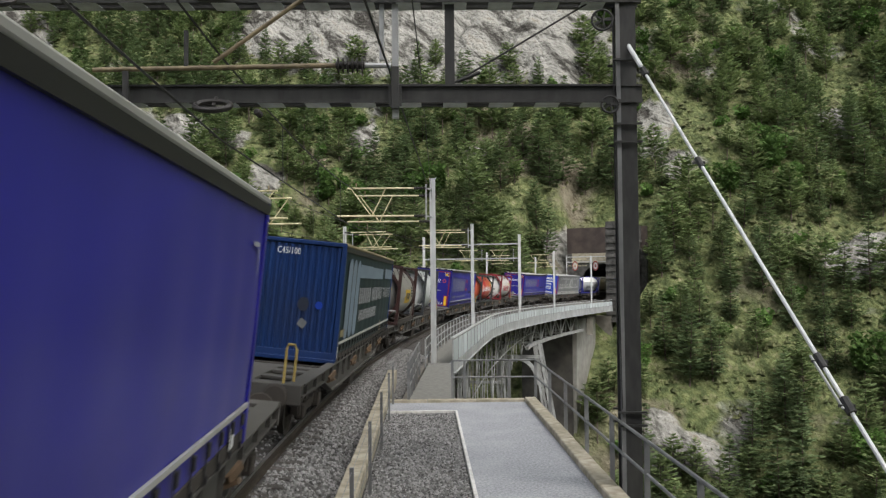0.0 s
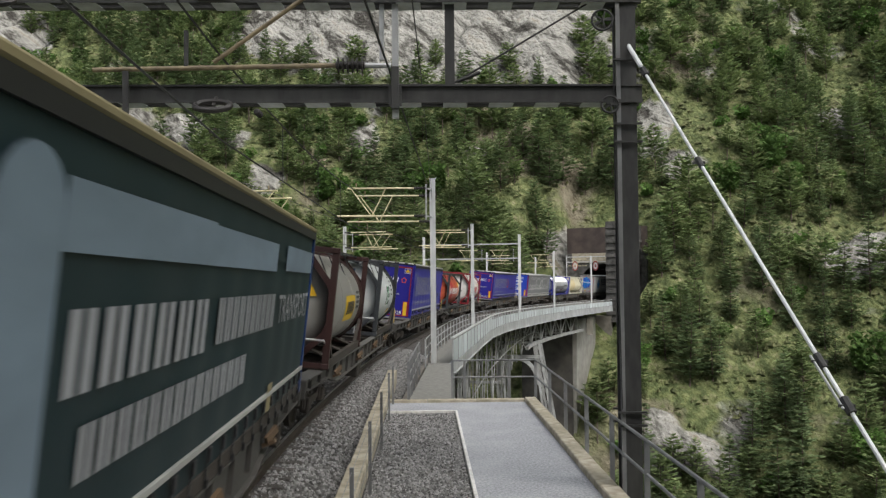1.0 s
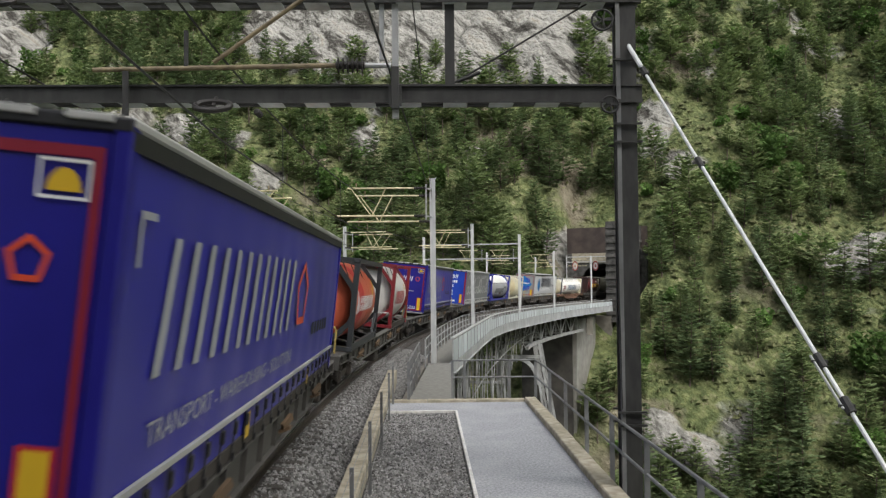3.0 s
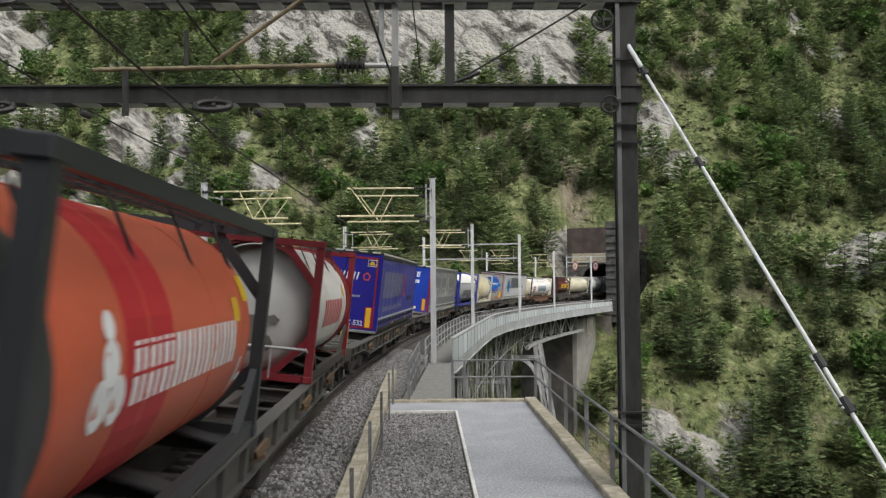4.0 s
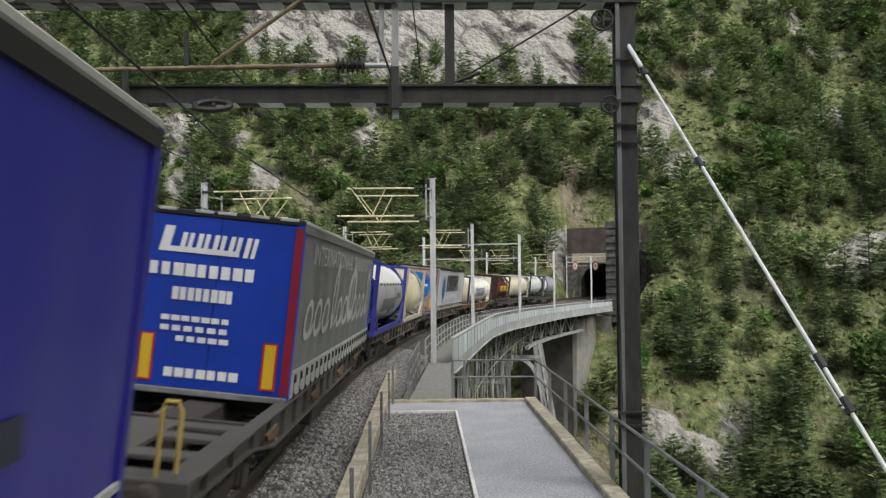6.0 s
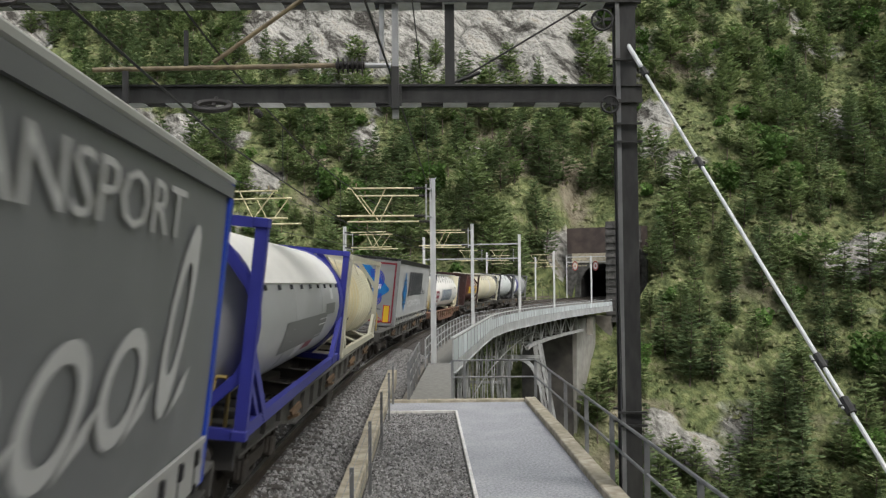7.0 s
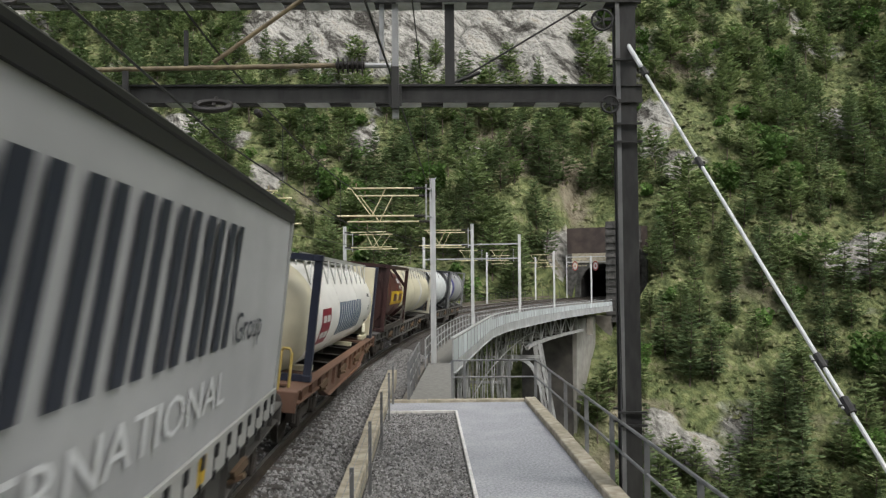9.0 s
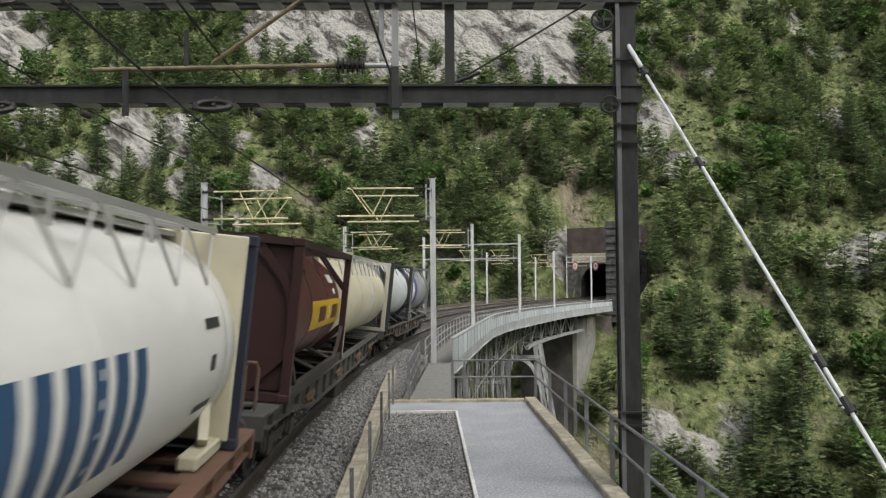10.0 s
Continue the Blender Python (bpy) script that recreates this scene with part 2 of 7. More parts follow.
def ibeam(bm, a, b, w=0.2, h=0.3, t=0.02, mi=0, up=(0, 0, 1)):
    """An H-section drawn out from a to b."""
    a, b = Vector(a), Vector(b)
    f = frame_of(a, b, up)
    x, y, e = w / 2, h / 2, t / 2
    prof = ((-x, -y), (x, -y), (x, -y + t), (e, -y + t), (e, y - t), (x, y - t), (x, y), (-x, y), (-x, y - t), (-e, y - t), (-e, -y + t), (-x, -y + t))
    ra, rb = [[bm.verts.new(p + f @ Vector((u, 0, v))) for u, v in prof] for p in (a, b)]
    for k in range(12):
        bm.faces.new((ra[k], ra[(k + 1) % 12], rb[(k + 1) % 12], rb[k])).material_index = mi
    bm.faces.new(ra[::-1]).material_index = mi
    bm.faces.new(rb).material_index = mi


def tube(bm, pts, r=0.03, n=8, mi=0, closed=False, caps=True):
    """A round tube along points; r may be a list."""
    pts = [Vector(p) for p in pts]
    rs = r if isinstance(r, (list, tuple)) else [r] * len(pts)
    rings = []
    for i, p in enumerate(pts):
        a = pts[max(i - 1, 0)] if not closed else pts[i - 1]
        b = pts[min(i + 1, len(pts) - 1)] if not closed else pts[(i + 1) % len(pts)]
        f = frame_of(a, b)
        rings.append([bm.verts.new(p + f @ Vector((math.cos(k * math.tau / n) * rs[i], 0, math.sin(k * math.tau / n) * rs[i]))) for k in range(n)])
    loop = list(zip(rings, rings[1:])) + ([(rings[-1], rings[0])] if closed else [])
    for ra, rb in loop:
        for k in range(n):
            bm.faces.new((ra[k], ra[(k + 1) % n], rb[(k + 1) % n], rb[k])).material_index = mi
    if caps and not closed:
        bm.faces.new(rings[0]).material_index = mi
        bm.faces.new(rings[-1][::-1]).material_index = mi


def revolve(bm, prof, m=None, n=32, mi=0):
    """Turns a profile of (y, radius) round the y axis."""
    m = m or Matrix()
    rings = []
    for y, r in prof:
        rings.append([bm.verts.new(m @ Vector((math.cos(k * math.tau / n) * r, y, math.sin(k * math.tau / n) * r))) for k in range(n)] if r > 1e-4 else [bm.verts.new(m @ Vector((0, y, 0)))])
    for ra, rb in zip(rings, rings[1:]):
        for k in range(n):
            q = [ra[k % len(ra)], ra[(k + 1) % len(ra)], rb[(k + 1) % len(rb)], rb[k % len(rb)]]
            q = list(dict.fromkeys(q))
            if len(q) > 2:
                bm.faces.new(q).material_index = mi


def ribbon(bm, s0, s1, step, section, mi=0, caps=True):
    """A closed cross-section of (lat, up) swept along the track; section(s) gives it."""
    k = max(1, round((s1 - s0) / step))
    rows = []
    for i in range(k + 1):
        s = s0 + (s1 - s0) * i / k
        rows.append([bm.verts.new(on(s, a, z)) for a, z in section(s)])
    m = len(rows[0])
    for ra, rb in zip(rows, rows[1:]):
        for j in range(m):
            bm.faces.new((ra[j], ra[(j + 1) % m], rb[(j + 1) % m], rb[j])).material_index = mi
    if caps:
        bm.faces.new(rows[0]).material_index = mi
        bm.faces.new(rows[-1][::-1]).material_index = mi


def bm_new():
    return bmesh.new()


# ---- the gorge: one sheet of ground ----
CX, CY = X0 + R * math.cos(PHI0), -R * math.sin(PHI0)
NU = Vector((math.sin(radians(24)), math.cos(radians(24))))     # across the gorge
NV = Vector((NU.y, -NU.x))                                      # along it, downstream
PORTAL_S = 165.0
# bare rock faces: centre and radius
CLIFFS = ((-39, 204, 64, 12), (-30, 203, 63, 14), (-19, 199, 61, 14), (-5, 198, 61, 16), (10, 197, 60, 16), (23, 193, 59, 14), (27, 189, 51, 7), (-64, 182, 33, 9), (-56, 181, 34, 8),
          (-103, 204, 59, 10), (-89, 186, 40, 7), (-77, 174, 26, 6), (-16, 181, 33, 4), (8, 178, 28, 4), (43, 178, 34, 7), (46, 170, 26, 5), (83, 179, 35, 5), (72, 150, 6, 5),
          (31, 129, -22, 5), (37, 128, -23, 3.5), (41, 126, -26, 3), (58, 128, -18, 3), (23, 166, 7, 4), (-87, 172, 22, 7), (-80, 161, 9, 8), (-76, 158, 2, 6), (-70, 173, 21, 4), (-108, 212, 68, 9), (-53, 171, 22, 3), (-43, 180, 33, 4), (-36, 173, 25, 4), (76, 152, 10, 3))


# open grassy places without trees: centre and radius
GLADES = ((47, 176, 34, 8), (54, 172, 28, 6), (87, 183, 42, 7), (47, 133, -15, 6), (76, 150, 8, 8), (60, 129, -18, 6), (38, 131, -19, 7), (-60, 178, 28, 5), (-14, 178, 29, 4), (26, 172, 24, 4), (66, 138, -8, 4))


def along(x, y):
    """s and lat of a place on the plan."""
    a = math.atan2(y - CY, CX - x)
    return (a - PHI0) * R, R - math.hypot(x - CX, y - CY)


def bare_at(x, y, z):
    b = 0.0
    wob = 0.35 * noise.noise(Vector((x / 5, y / 5, z / 5)))
    for cx, cy, cz, r in CLIFFS:
        d = math.sqrt((x - cx) ** 2 + (y - cy) ** 2 * 0.6 + (z - cz) ** 2) / r + wob
        b = max(b, 1.25 - d)
    return min(max(b * 1.6, 0.0), 1.0)


def ground_z(x, y):
    u, v = x * NU.x + y * NU.y, x * NV.x + y * NV.y
    u0 = 160 + 0.36 * min(v, 0.0) + 0.04 * max(v, 0)
    p = Vector((x, y, 0))
    big = noise.fractal(p / 55, 1.0, 2.0, 4)
    fine = noise.fractal(p / 11 + Vector((7, 3, 1)), 0.9, 2.1, 4)
    ridge = abs(noise.noise(Vector((v / 26, u / 90, 2.2))))
    far = (u - u0) * 1.12 + big * 9 + fine * 2.4 + ridge * 10 - 2.0
    if far > 40:
        far += (far - 40) * 0.25
    near = -2.2 - max(u - 16, 0) * 1.7 + big * 1.0 + fine * 0.6
    # unseen hill behind the lens, raised to keep light off the near train
    if u < -7:
        near += min((-7 - u) * 3.0, 130 + (-7 - u) * 0.3) + big * 4
    floor_z = -62 + big * 4 + fine * 1.5
    z = max(far if u > 40 else near, floor_z, near if u < 90 else -999)
    s, lat = along(x, y)
    if u < 70:                      # the line behind the platform lies in a shallow cutting
        edge = min(abs(lat + 1.7) - 6.5, 30)
        if -13 < s < 30:
            z = min(z, rail_z(s) - 1.4 + max(edge, 0) * 3.0)
        if -3 < x < 4 and -14 < y < 26:
            z = min(z, -2.5)
        if lat < -6 and s < 60:
            z = min(z, -1.5 + max(-lat - 10, 0) * 0.2)
    elif s > PORTAL_S + 1 and -11 < lat < 7:
        z = min(z, rail_z(s) + 11.8 + (s - PORTAL_S - 3.2) * 1.7)
    elif s < PORTAL_S + 1:          # nothing of the slope stands in the bridge's way
        edge = max(-lat - 8.0, lat - 7.0)
        low = -1.2 if s > 150 else -1.2 - (150 - s) * 0.9
        z = min(z, rail_z(s) + low + max(edge, 0) * (1.1 if lat < 0 and s < 161 else 2.2 if s > 130 else 1.5))
    return z


def build_ground():
    def lines(marks):
        out = []
        for a, b, st in marks:
            out += [a + st * i for i in range(int(round((b - a) / st)))]
        return out + [marks[-1][1]]
    us = lines(((-700, -120, 40), (-120, 60, 6), (60, 90, 3), (90, 290, 1.7), (290, 420, 6), (420, 1200, 40)))
    vs = lines(((-900, -330, 38), (-330, -220, 5), (-220, 100, 1.9), (100, 200, 5), (200, 900, 38)))
    verts, bare = [], []
    for u in us:
        for v in vs:
            q = NU * u + NV * v
            z = ground_z(q.x, q.y)
            b = bare_at(q.x, q.y, z)
            if b > 0:               # broken ledges on the cliffs
                z += b * (noise.noise(Vector((q.x / 6, q.y / 6, 5))) * 3.5 + noise.noise(Vector((q.x / 2.6, q.y / 2.6, 9))) * 1.6)
            s, lat = along(q.x, q.y)
            if b < 0.2 and 138 < s < 190 and -34 < lat < 8:
                b = -0.9            # turf on the banks of the cutting
            verts.append((q.x, q.y, z))
            bare.append(b)
    k, faces = len(vs), []
    for i in range(len(us) - 1):
        for j in range(k - 1):
            q = (i * k + j, i * k + j + 1, (i + 1) * k + j + 1, (i + 1) * k + j)
            mx = sum(verts[a][0] for a in q) / 4
            my = sum(verts[a][1] for a in q) / 4
            s, lat = along(mx, my)
            if PORTAL_S - 0.8 < s < PORTAL_S + 3.0 and -7.5 < lat < 4.2:
                continue            # the tunnel's mouth
            if -22 < s < -9 and -6.5 < lat < 2.6 and mx * NU.x + my * NU.y < 0:
                continue            # the unseen tunnel added behind the platform
            faces.append(q)
    me = bpy.data.meshes.new("ground")
    me.from_pydata(verts, [], faces)
    at = me.attributes.new("bare", "FLOAT", "POINT")
    at.data.foreach_set("value", bare)
    me.materials.append(TERRAIN)
    me.shade_smooth()
    tagged(new("ground", me), "steep wooded gorge sides with grey rock and dry grass", "ground", kind="structure")


build_ground()


# ---- the woods ----
def conifer_data(rng, height, width, whorls, bare_stem, rise, peak, tufts, size):
    """Vertices and triangles of a crown: boughs in loose tiers that sag and lift again at the tips, each feathered with small sprays of needles. peak: where the crown is widest."""
    vs, fs = [], []
    for w in range(whorls):
        f = w / (whorls - 1)
        z = height * (bare_stem + (0.97 - bare_stem) * f)
        prof = (f / peak) ** 0.5 if f < peak else ((1 - f) / (1 - peak)) ** 0.7
        reach = width * (0.10 + 0.9 * prof)
        n = max(3, round(3 + 2.6 * prof))
        a0 = rng.random() * 6.28
        for k in range(n):
            a = a0 + (k + rng.uniform(-0.3, 0.3)) * math.tau / n
            r = reach * rng.uniform(0.6, 1.12)
            zz = z + rng.uniform(-0.025, 0.025) * height
            m = max(3, round(tufts * r / width))
            for q in range(m):
                t = 0.2 + 0.8 * (q + rng.random()) / m
                side = rng.uniform(-1, 1)
                b = a + side * 0.42 * (1.15 - 0.55 * t)
                lift = rise * r * (t * t - 0.35 * t) - 0.12 * abs(side) * r * t
                c = Vector((math.cos(b) * r * t, math.sin(b) * r * t, zz + lift + rng.uniform(-0.12, 0.12)))
                L, W = size * rng.uniform(0.7, 1.35), size * rng.uniform(0.28, 0.5)
                d = b + side * 0.7 + rng.uniform(-0.4, 0.4)
                ux, uy = math.cos(d), math.sin(d)
                tip, roll = (0.05 + 0.5 * rise + rng.uniform(-0.2, 0.2)) * L, rng.uniform(-0.5, 0.5) * W
                i = len(vs)
                vs += [tuple(c + Vector((-ux * L * 0.6, -uy * L * 0.6, -0.05))), tuple(c + Vector((-uy * W, ux * W, roll - 0.08))), tuple(c + Vector((ux * L, uy * L, tip))), tuple(c + Vector((uy * W, -ux * W, -roll - 0.08)))]
                fs += [(i, i + 1, i + 2), (i, i + 2, i + 3)]
    return vs, fs


def leafy_data(rng, height, width, n):
    """Vertices and triangles of a light broadleaf or larch crown: many small tilted leaf clumps in uneven lobes."""
    vs, fs = [], []
    lobes = [(rng.gauss(0, width * 0.4), rng.gauss(0, width * 0.4), height * rng.uniform(0.35, 0.9), width * rng.uniform(0.35, 0.6)) for _ in range(9)]
    for _ in range(n):
        lx, ly, lz, lr = lobes[rng.randrange(9)]
        d = Vector((rng.gauss(0, 1), rng.gauss(0, 1), rng.gauss(0, 1))).normalized() * lr * rng.uniform(0.6, 1.05)
        c = Vector((lx, ly, lz)) + d
        q = Euler((rng.uniform(-0.9, 0.9), rng.uniform(-0.9, 0.9), rng.uniform(0, 6.28))).to_matrix()
        s = rng.uniform(0.22, 0.5)
        i = len(vs)
        for p in ((-s, -s * 0.6, 0), (s, -s * 0.6, 0.05), (s * 0.8, s * 0.7, -0.05), (-s * 0.7, s * 0.7, 0.1)):
            vs.append(tuple(c + q @ Vector(p)))
        fs += [(i, i + 1, i + 2), (i, i + 2, i + 3)]
    return vs, fs


def trunk_bm(height, r, limbs, rng):
    bm = bm_new()
    bend = [(rng.uniform(-0.15, 0.15), rng.uniform(-0.15, 0.15)) for _ in range(5)]
    tube(bm, [(bend[i][0] * i / 4, bend[i][1] * i / 4, -1.2 + (height * 0.97 + 1.2) * i / 4) for i in range(5)], [r, r * 0.8, r * 0.55, r * 0.3, r * 0.06], 6)
    for _ in range(limbs):
        z, a = height * rng.uniform(0.3, 0.8), rng.uniform(0, 6.28)
        k = height * 0.13
        tube(bm, [(0, 0, z), (math.cos(a) * k, math.sin(a) * k, z + k * 0.3)], [r * 0.3, r * 0.08], 4)
    return bm


BARK = material("bark", (0.13, 0.10, 0.08), (0.07, 0.055, 0.045), 3, 0.95, 0.0, 0.3)
PINE = island_material("pine_needles", (0.074, 0.110, 0.044), (0.190, 0.240, 0.100), translucent=0.4)
PINE_DARK = island_material("spruce_needles", (0.062, 0.098, 0.044), (0.160, 0.210, 0.094), translucent=0.4)
LARCH = island_material("larch_leaves", (0.060, 0.120, 0.030), (0.13, 0.22, 0.060), translucent=0.45)

_rng = random.Random(11)
KINDS = []
for h, w, wh, stem, droop, peak, tf, size, mat, lab in (
        (12.0, 2.7, 20, 0.05, 0.10, 0.14, 11, 0.62, PINE_DARK, "dark green spruce on the slope"),
        (13.0, 3.0, 19, 0.10, 0.30, 0.20, 11, 0.66, PINE_DARK, "tall dark green pine on the slope"),
        (11.0, 3.7, 14, 0.16, 0.38, 0.34, 15, 0.66, PINE, "broad-crowned green pine on the slope"),
        (10.5, 3.5, 11, 0.34, 0.34, 0.45, 17, 0.66, PINE, "open-crowned mountain pine on the slope"),
        (8.0, 2.6, 13, 0.06, 0.36, 0.24, 13, 0.55, PINE, "young green pine on the slope")):
    KINDS.append((conifer_data(_rng, h, w, wh, stem, droop, peak, tf, size), mat, lab, "pine_tree", trunk_bm(h, 0.16, 5, _rng)))
KINDS.append((leafy_data(_rng, 7.5, 2.8, 520), LARCH, "light green broadleaf tree on the slope", "leafy_tree", trunk_bm(6.0, 0.12, 8, _rng)))
KINDS.append((leafy_data(_rng, 2.6, 1.7, 190), LARCH, "low green bush on the slope", "bush", trunk_bm(2.2, 0.06, 6, _rng)))


def plant_woods():
    rng = random.Random(5)
    spots, cell = [], {}
    tries = 0
    while len(spots) < 2000 and tries < 60000:
        tries += 1
        u, v = rng.uniform(92, 330), rng.uniform(-230, 120)
        q = NU * u + NV * v
        x, y = q.x, q.y
        if y < 40 or abs(x / y) > 0.62:
            continue
        z = ground_z(x, y)
        el = (z - EYE) / math.hypot(x, y)
        if el > 0.42 or el < -0.42 or z < -58:
            continue
        s, lat = along(x, y)
        if s < PORTAL_S + 4 and -11 < lat < 9:
            low = z < rail_z(s) - 14 or (lat > 6.5 and z < -7)
            if not low or (s > 130 and lat < 5):
                continue            # clear of the tracks, the deck and the pier
        if PORTAL_S + 4 <= s < PORTAL_S + 6 and -9 < lat < 6:
            continue
        b = bare_at(x, y, z)
        if any((x - gx) ** 2 + (y - gy) ** 2 + (z - gz) ** 2 < r * r * rng.uniform(0.6, 1.3) for gx, gy, gz, r in GLADES):
            continue
        dens = 1.15 + 1.2 * noise.noise(Vector((x / 24, y / 24, z / 24)))
        if rng.random() > dens or b > 0.28 + 0.4 * rng.random():
            continue
        near = False
        gx, gy = int(x // 4), int(y // 4)
        for i in (-1, 0, 1):
            for j in (-1, 0, 1):
                for px, py in cell.get((gx + i, gy + j), ()):
                    near |= (px - x) ** 2 + (py - y) ** 2 < 3.1 ** 2
        if near:
            continue
        cell.setdefault((gx, gy), []).append((x, y))
        t = noise.noise(Vector((x / 40, y / 40, 8)))
        k = rng.choices(range(7), (3 + 3 * t, 2 + 3 * t, 3, 2.5, 2.2, 0.9 - t, 1.6 + 1.5 * b))[0] if abs(t) < 0.6 else rng.randrange(7)
        spots.append((math.hypot(x, y), x, y, z, k, rng.uniform(0.6, 1.12), rng.uniform(0, 6.28), rng.uniform(-0.06, 0.06)))
    spots.sort()
    # the nearest trees are things of their own
    made = {}
    for d, x, y, z, k, sc, rz, tilt in spots[:300]:
        (vs, fs), mat, lab, name, tb = KINDS[k]
        if k not in made:
            crown = bpy.data.meshes.new("crown")
            crown.from_pydata(vs, [], fs)
            crown.materials.append(mat)
            made[k] = (finish("trunk", tb.copy(), BARK), crown)
        root = thing(name, lab, "bush" if name == "bush" else "tree", group="trees on the gorge side")
        root.matrix_basis = Matrix.LocRotScale((x, y, z - 0.1), Euler((tilt, tilt, rz)), (sc, sc, sc))
        part("trunk", made[k][0], None, root)
        part("crown", made[k][1], None, root)
    # the rest of the woods, sorted by kind into joined meshes
    for k in range(7):
        (vs, fs), mat, lab, name, tb = KINDS[k]
        tb.verts.index_update()
        tv = [tuple(v.co) for v in tb.verts]
        tf = [tuple(v.index for v in f.verts) for f in tb.faces]
        for base, tris, m, nm in ((vs, fs, mat, "woods"), (tv, tf, BARK, "wood_trunks")):
            A = np.array(base)
            V, F, n = [], [], 0
            for d, x, y, z, kk, sc, rz, tilt in spots[300:]:
                if kk != k:
                    continue
                M = np.array(Matrix.LocRotScale((x, y, z - 0.1), Euler((tilt, tilt, rz)), (sc, sc, sc)))
                V.append(A @ M[:3, :3].T + M[:3, 3])
                F += [tuple(i + n for i in f) for f in tris]
                n += len(A)
            if V:
                me = bpy.data.meshes.new(nm)
                me.from_pydata(np.concatenate(V).tolist(), [], F)
                me.materials.append(m)
                tagged(new(nm, me), "far woods of " + lab.split(" on ")[0] + "s" if nm == "woods" else "brown trunks of the far woods", "trees", kind="stuff")


plant_woods()



def undergrowth():
    """Low tufts of grass and shrubs that break up the slope."""
    rng = random.Random(8)
    V, F = [], []
    n = 0
    while n < 24000:
        u, v = rng.uniform(95, 270), rng.uniform(-190, 70)
        q = NU * u + NV * v
        if q.y < 60 or abs(q.x / q.y) > 0.56:
            continue
        s, lat = along(q.x, q.y)
        if s < PORTAL_S + 5 and -10 < lat < 8:
            continue
        n += 1
        z = ground_z(q.x, q.y)
        if bare_at(q.x, q.y, z) > 0.3 + 0.5 * rng.random():
            continue
        k = rng.uniform(0.25, 0.75)
        for _ in range(2):
            c = Vector((q.x + rng.uniform(-0.5, 0.5), q.y + rng.uniform(-0.5, 0.5), z + 0.05))
            a = rng.uniform(0, 6.28)
            i = len(V)
            for p in ((-k, 0, -0.1), (0, -k * 0.6, -0.1), (k, 0, 0), (0, k * 0.6, -0.1), (0, 0, k * rng.uniform(0.5, 1.0))):
                V.append((c.x + p[0] * math.cos(a) - p[1] * math.sin(a), c.y + p[0] * math.sin(a) + p[1] * math.cos(a), c.z + p[2]))
            F += [(i, i + 1, i + 4), (i + 1, i + 2, i + 4), (i + 2, i + 3, i + 4), (i + 3, i, i + 4)]
    me = bpy.data.meshes.new("undergrowth")
    me.from_pydata(V, [], F)
    me.materials.append(island_material("undergrowth_leaves", (0.05, 0.065, 0.026), (0.155, 0.16, 0.078), translucent=0.3))
    tagged(new("undergrowth", me), "low dry grass tufts and shrubs on the slope", "shrubs", kind="stuff")


undergrowth()


# ---- the railway line ----
def walk_z(s):
    """Level of the walkway beside the bridge."""
    return float(np.interp(s, (34, 57, 83.5, 105, 133, 165), (0.0, -0.12, -0.56, -0.89, -1.18, -1.35)))


def parapet_lat(s):
    return 3.70 if s <= 34 else (4.5 + min(max(s - 70, 0) / 35, 1) * 0.2 if s >= 57 else 3.70 + (s - 34) / 23 * 0.8 + (s - 34) * (57 - s) / (2 * R))


def ballast_rows(s):
    z = rail_z(s)
    return [(-5.9, z - 1.3), (-5.6, z - 0.25), (-3.4, z - 0.10), (-1.7, z - 0.2), (0, z - 0.16), (1.3, z - 0.34), (2.25, z - 0.75), (2.4, z - 1.3)]


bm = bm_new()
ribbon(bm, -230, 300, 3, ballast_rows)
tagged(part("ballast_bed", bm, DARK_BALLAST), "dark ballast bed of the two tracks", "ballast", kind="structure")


def track(lat0, label):
    root = thing("railway_track", label, "track", group="tracks")
    c = radians(CANT)
    for side in (-0.75, 0.75):
        lat, dz = lat0 + side * math.cos(c) - 1.15 * math.sin(c), -side * math.sin(c)
        bm = bm_new()
        ribbon(bm, -230, 300, 2.5, lambda s: [(lat + a, rail_z(s) + dz + b) for a, b in ((-0.07, -0.16), (0.07, -0.16), (0.07, -0.145), (0.012, -0.12), (0.012, -0.04), (0.036, -0.03), (0.036, -0.003), (-0.036, -0.003), (-0.036, -0.03), (-0.012, -0.04), (-0.012, -0.12), (-0.07, -0.145))])
        r = part("rail", bm, RAIL, root)
        bm = bm_new()
        ribbon(bm, -230, 300, 2.5, lambda s: [(lat - 0.033, rail_z(s) + dz - 0.004), (lat + 0.033, rail_z(s) + dz - 0.004), (lat + 0.03, rail_z(s) + dz), (lat - 0.03, rail_z(s) + dz)])
        part("rail_head", bm, RAIL_TOP, r, "polished rail head")
    bm = bm_new()
    box(bm, (-1.25, -0.12, -0.18), (1.25, 0.12, 0), bevel=0.015)
    me = finish("sleeper", bm, SLEEPER)
    for i in range(280):
        s = 6 + i * 0.6
        p = on(s, lat0 - 1.15 * math.sin(c), rail_z(s) - 0.15)
        part("sleeper", me, None, root, at=Matrix.Translation(p) @ Matrix.Rotation(-heading(s), 4, "Z") @ Matrix.Rotation(c, 4, "Y"))
    return root


track(0.0, "canted railway track on ballast under the train")
track(-3.45, "empty parallel railway track on dark ballast")

# ---- the platform with its path, kerbs and railings ----
PL = Matrix.Rotation(radians(1.2), 4, "Z")      # the platform lies slightly askew of the view


def pl(x, y, z=0.0):
    return PL @ Vector((x, y, z))


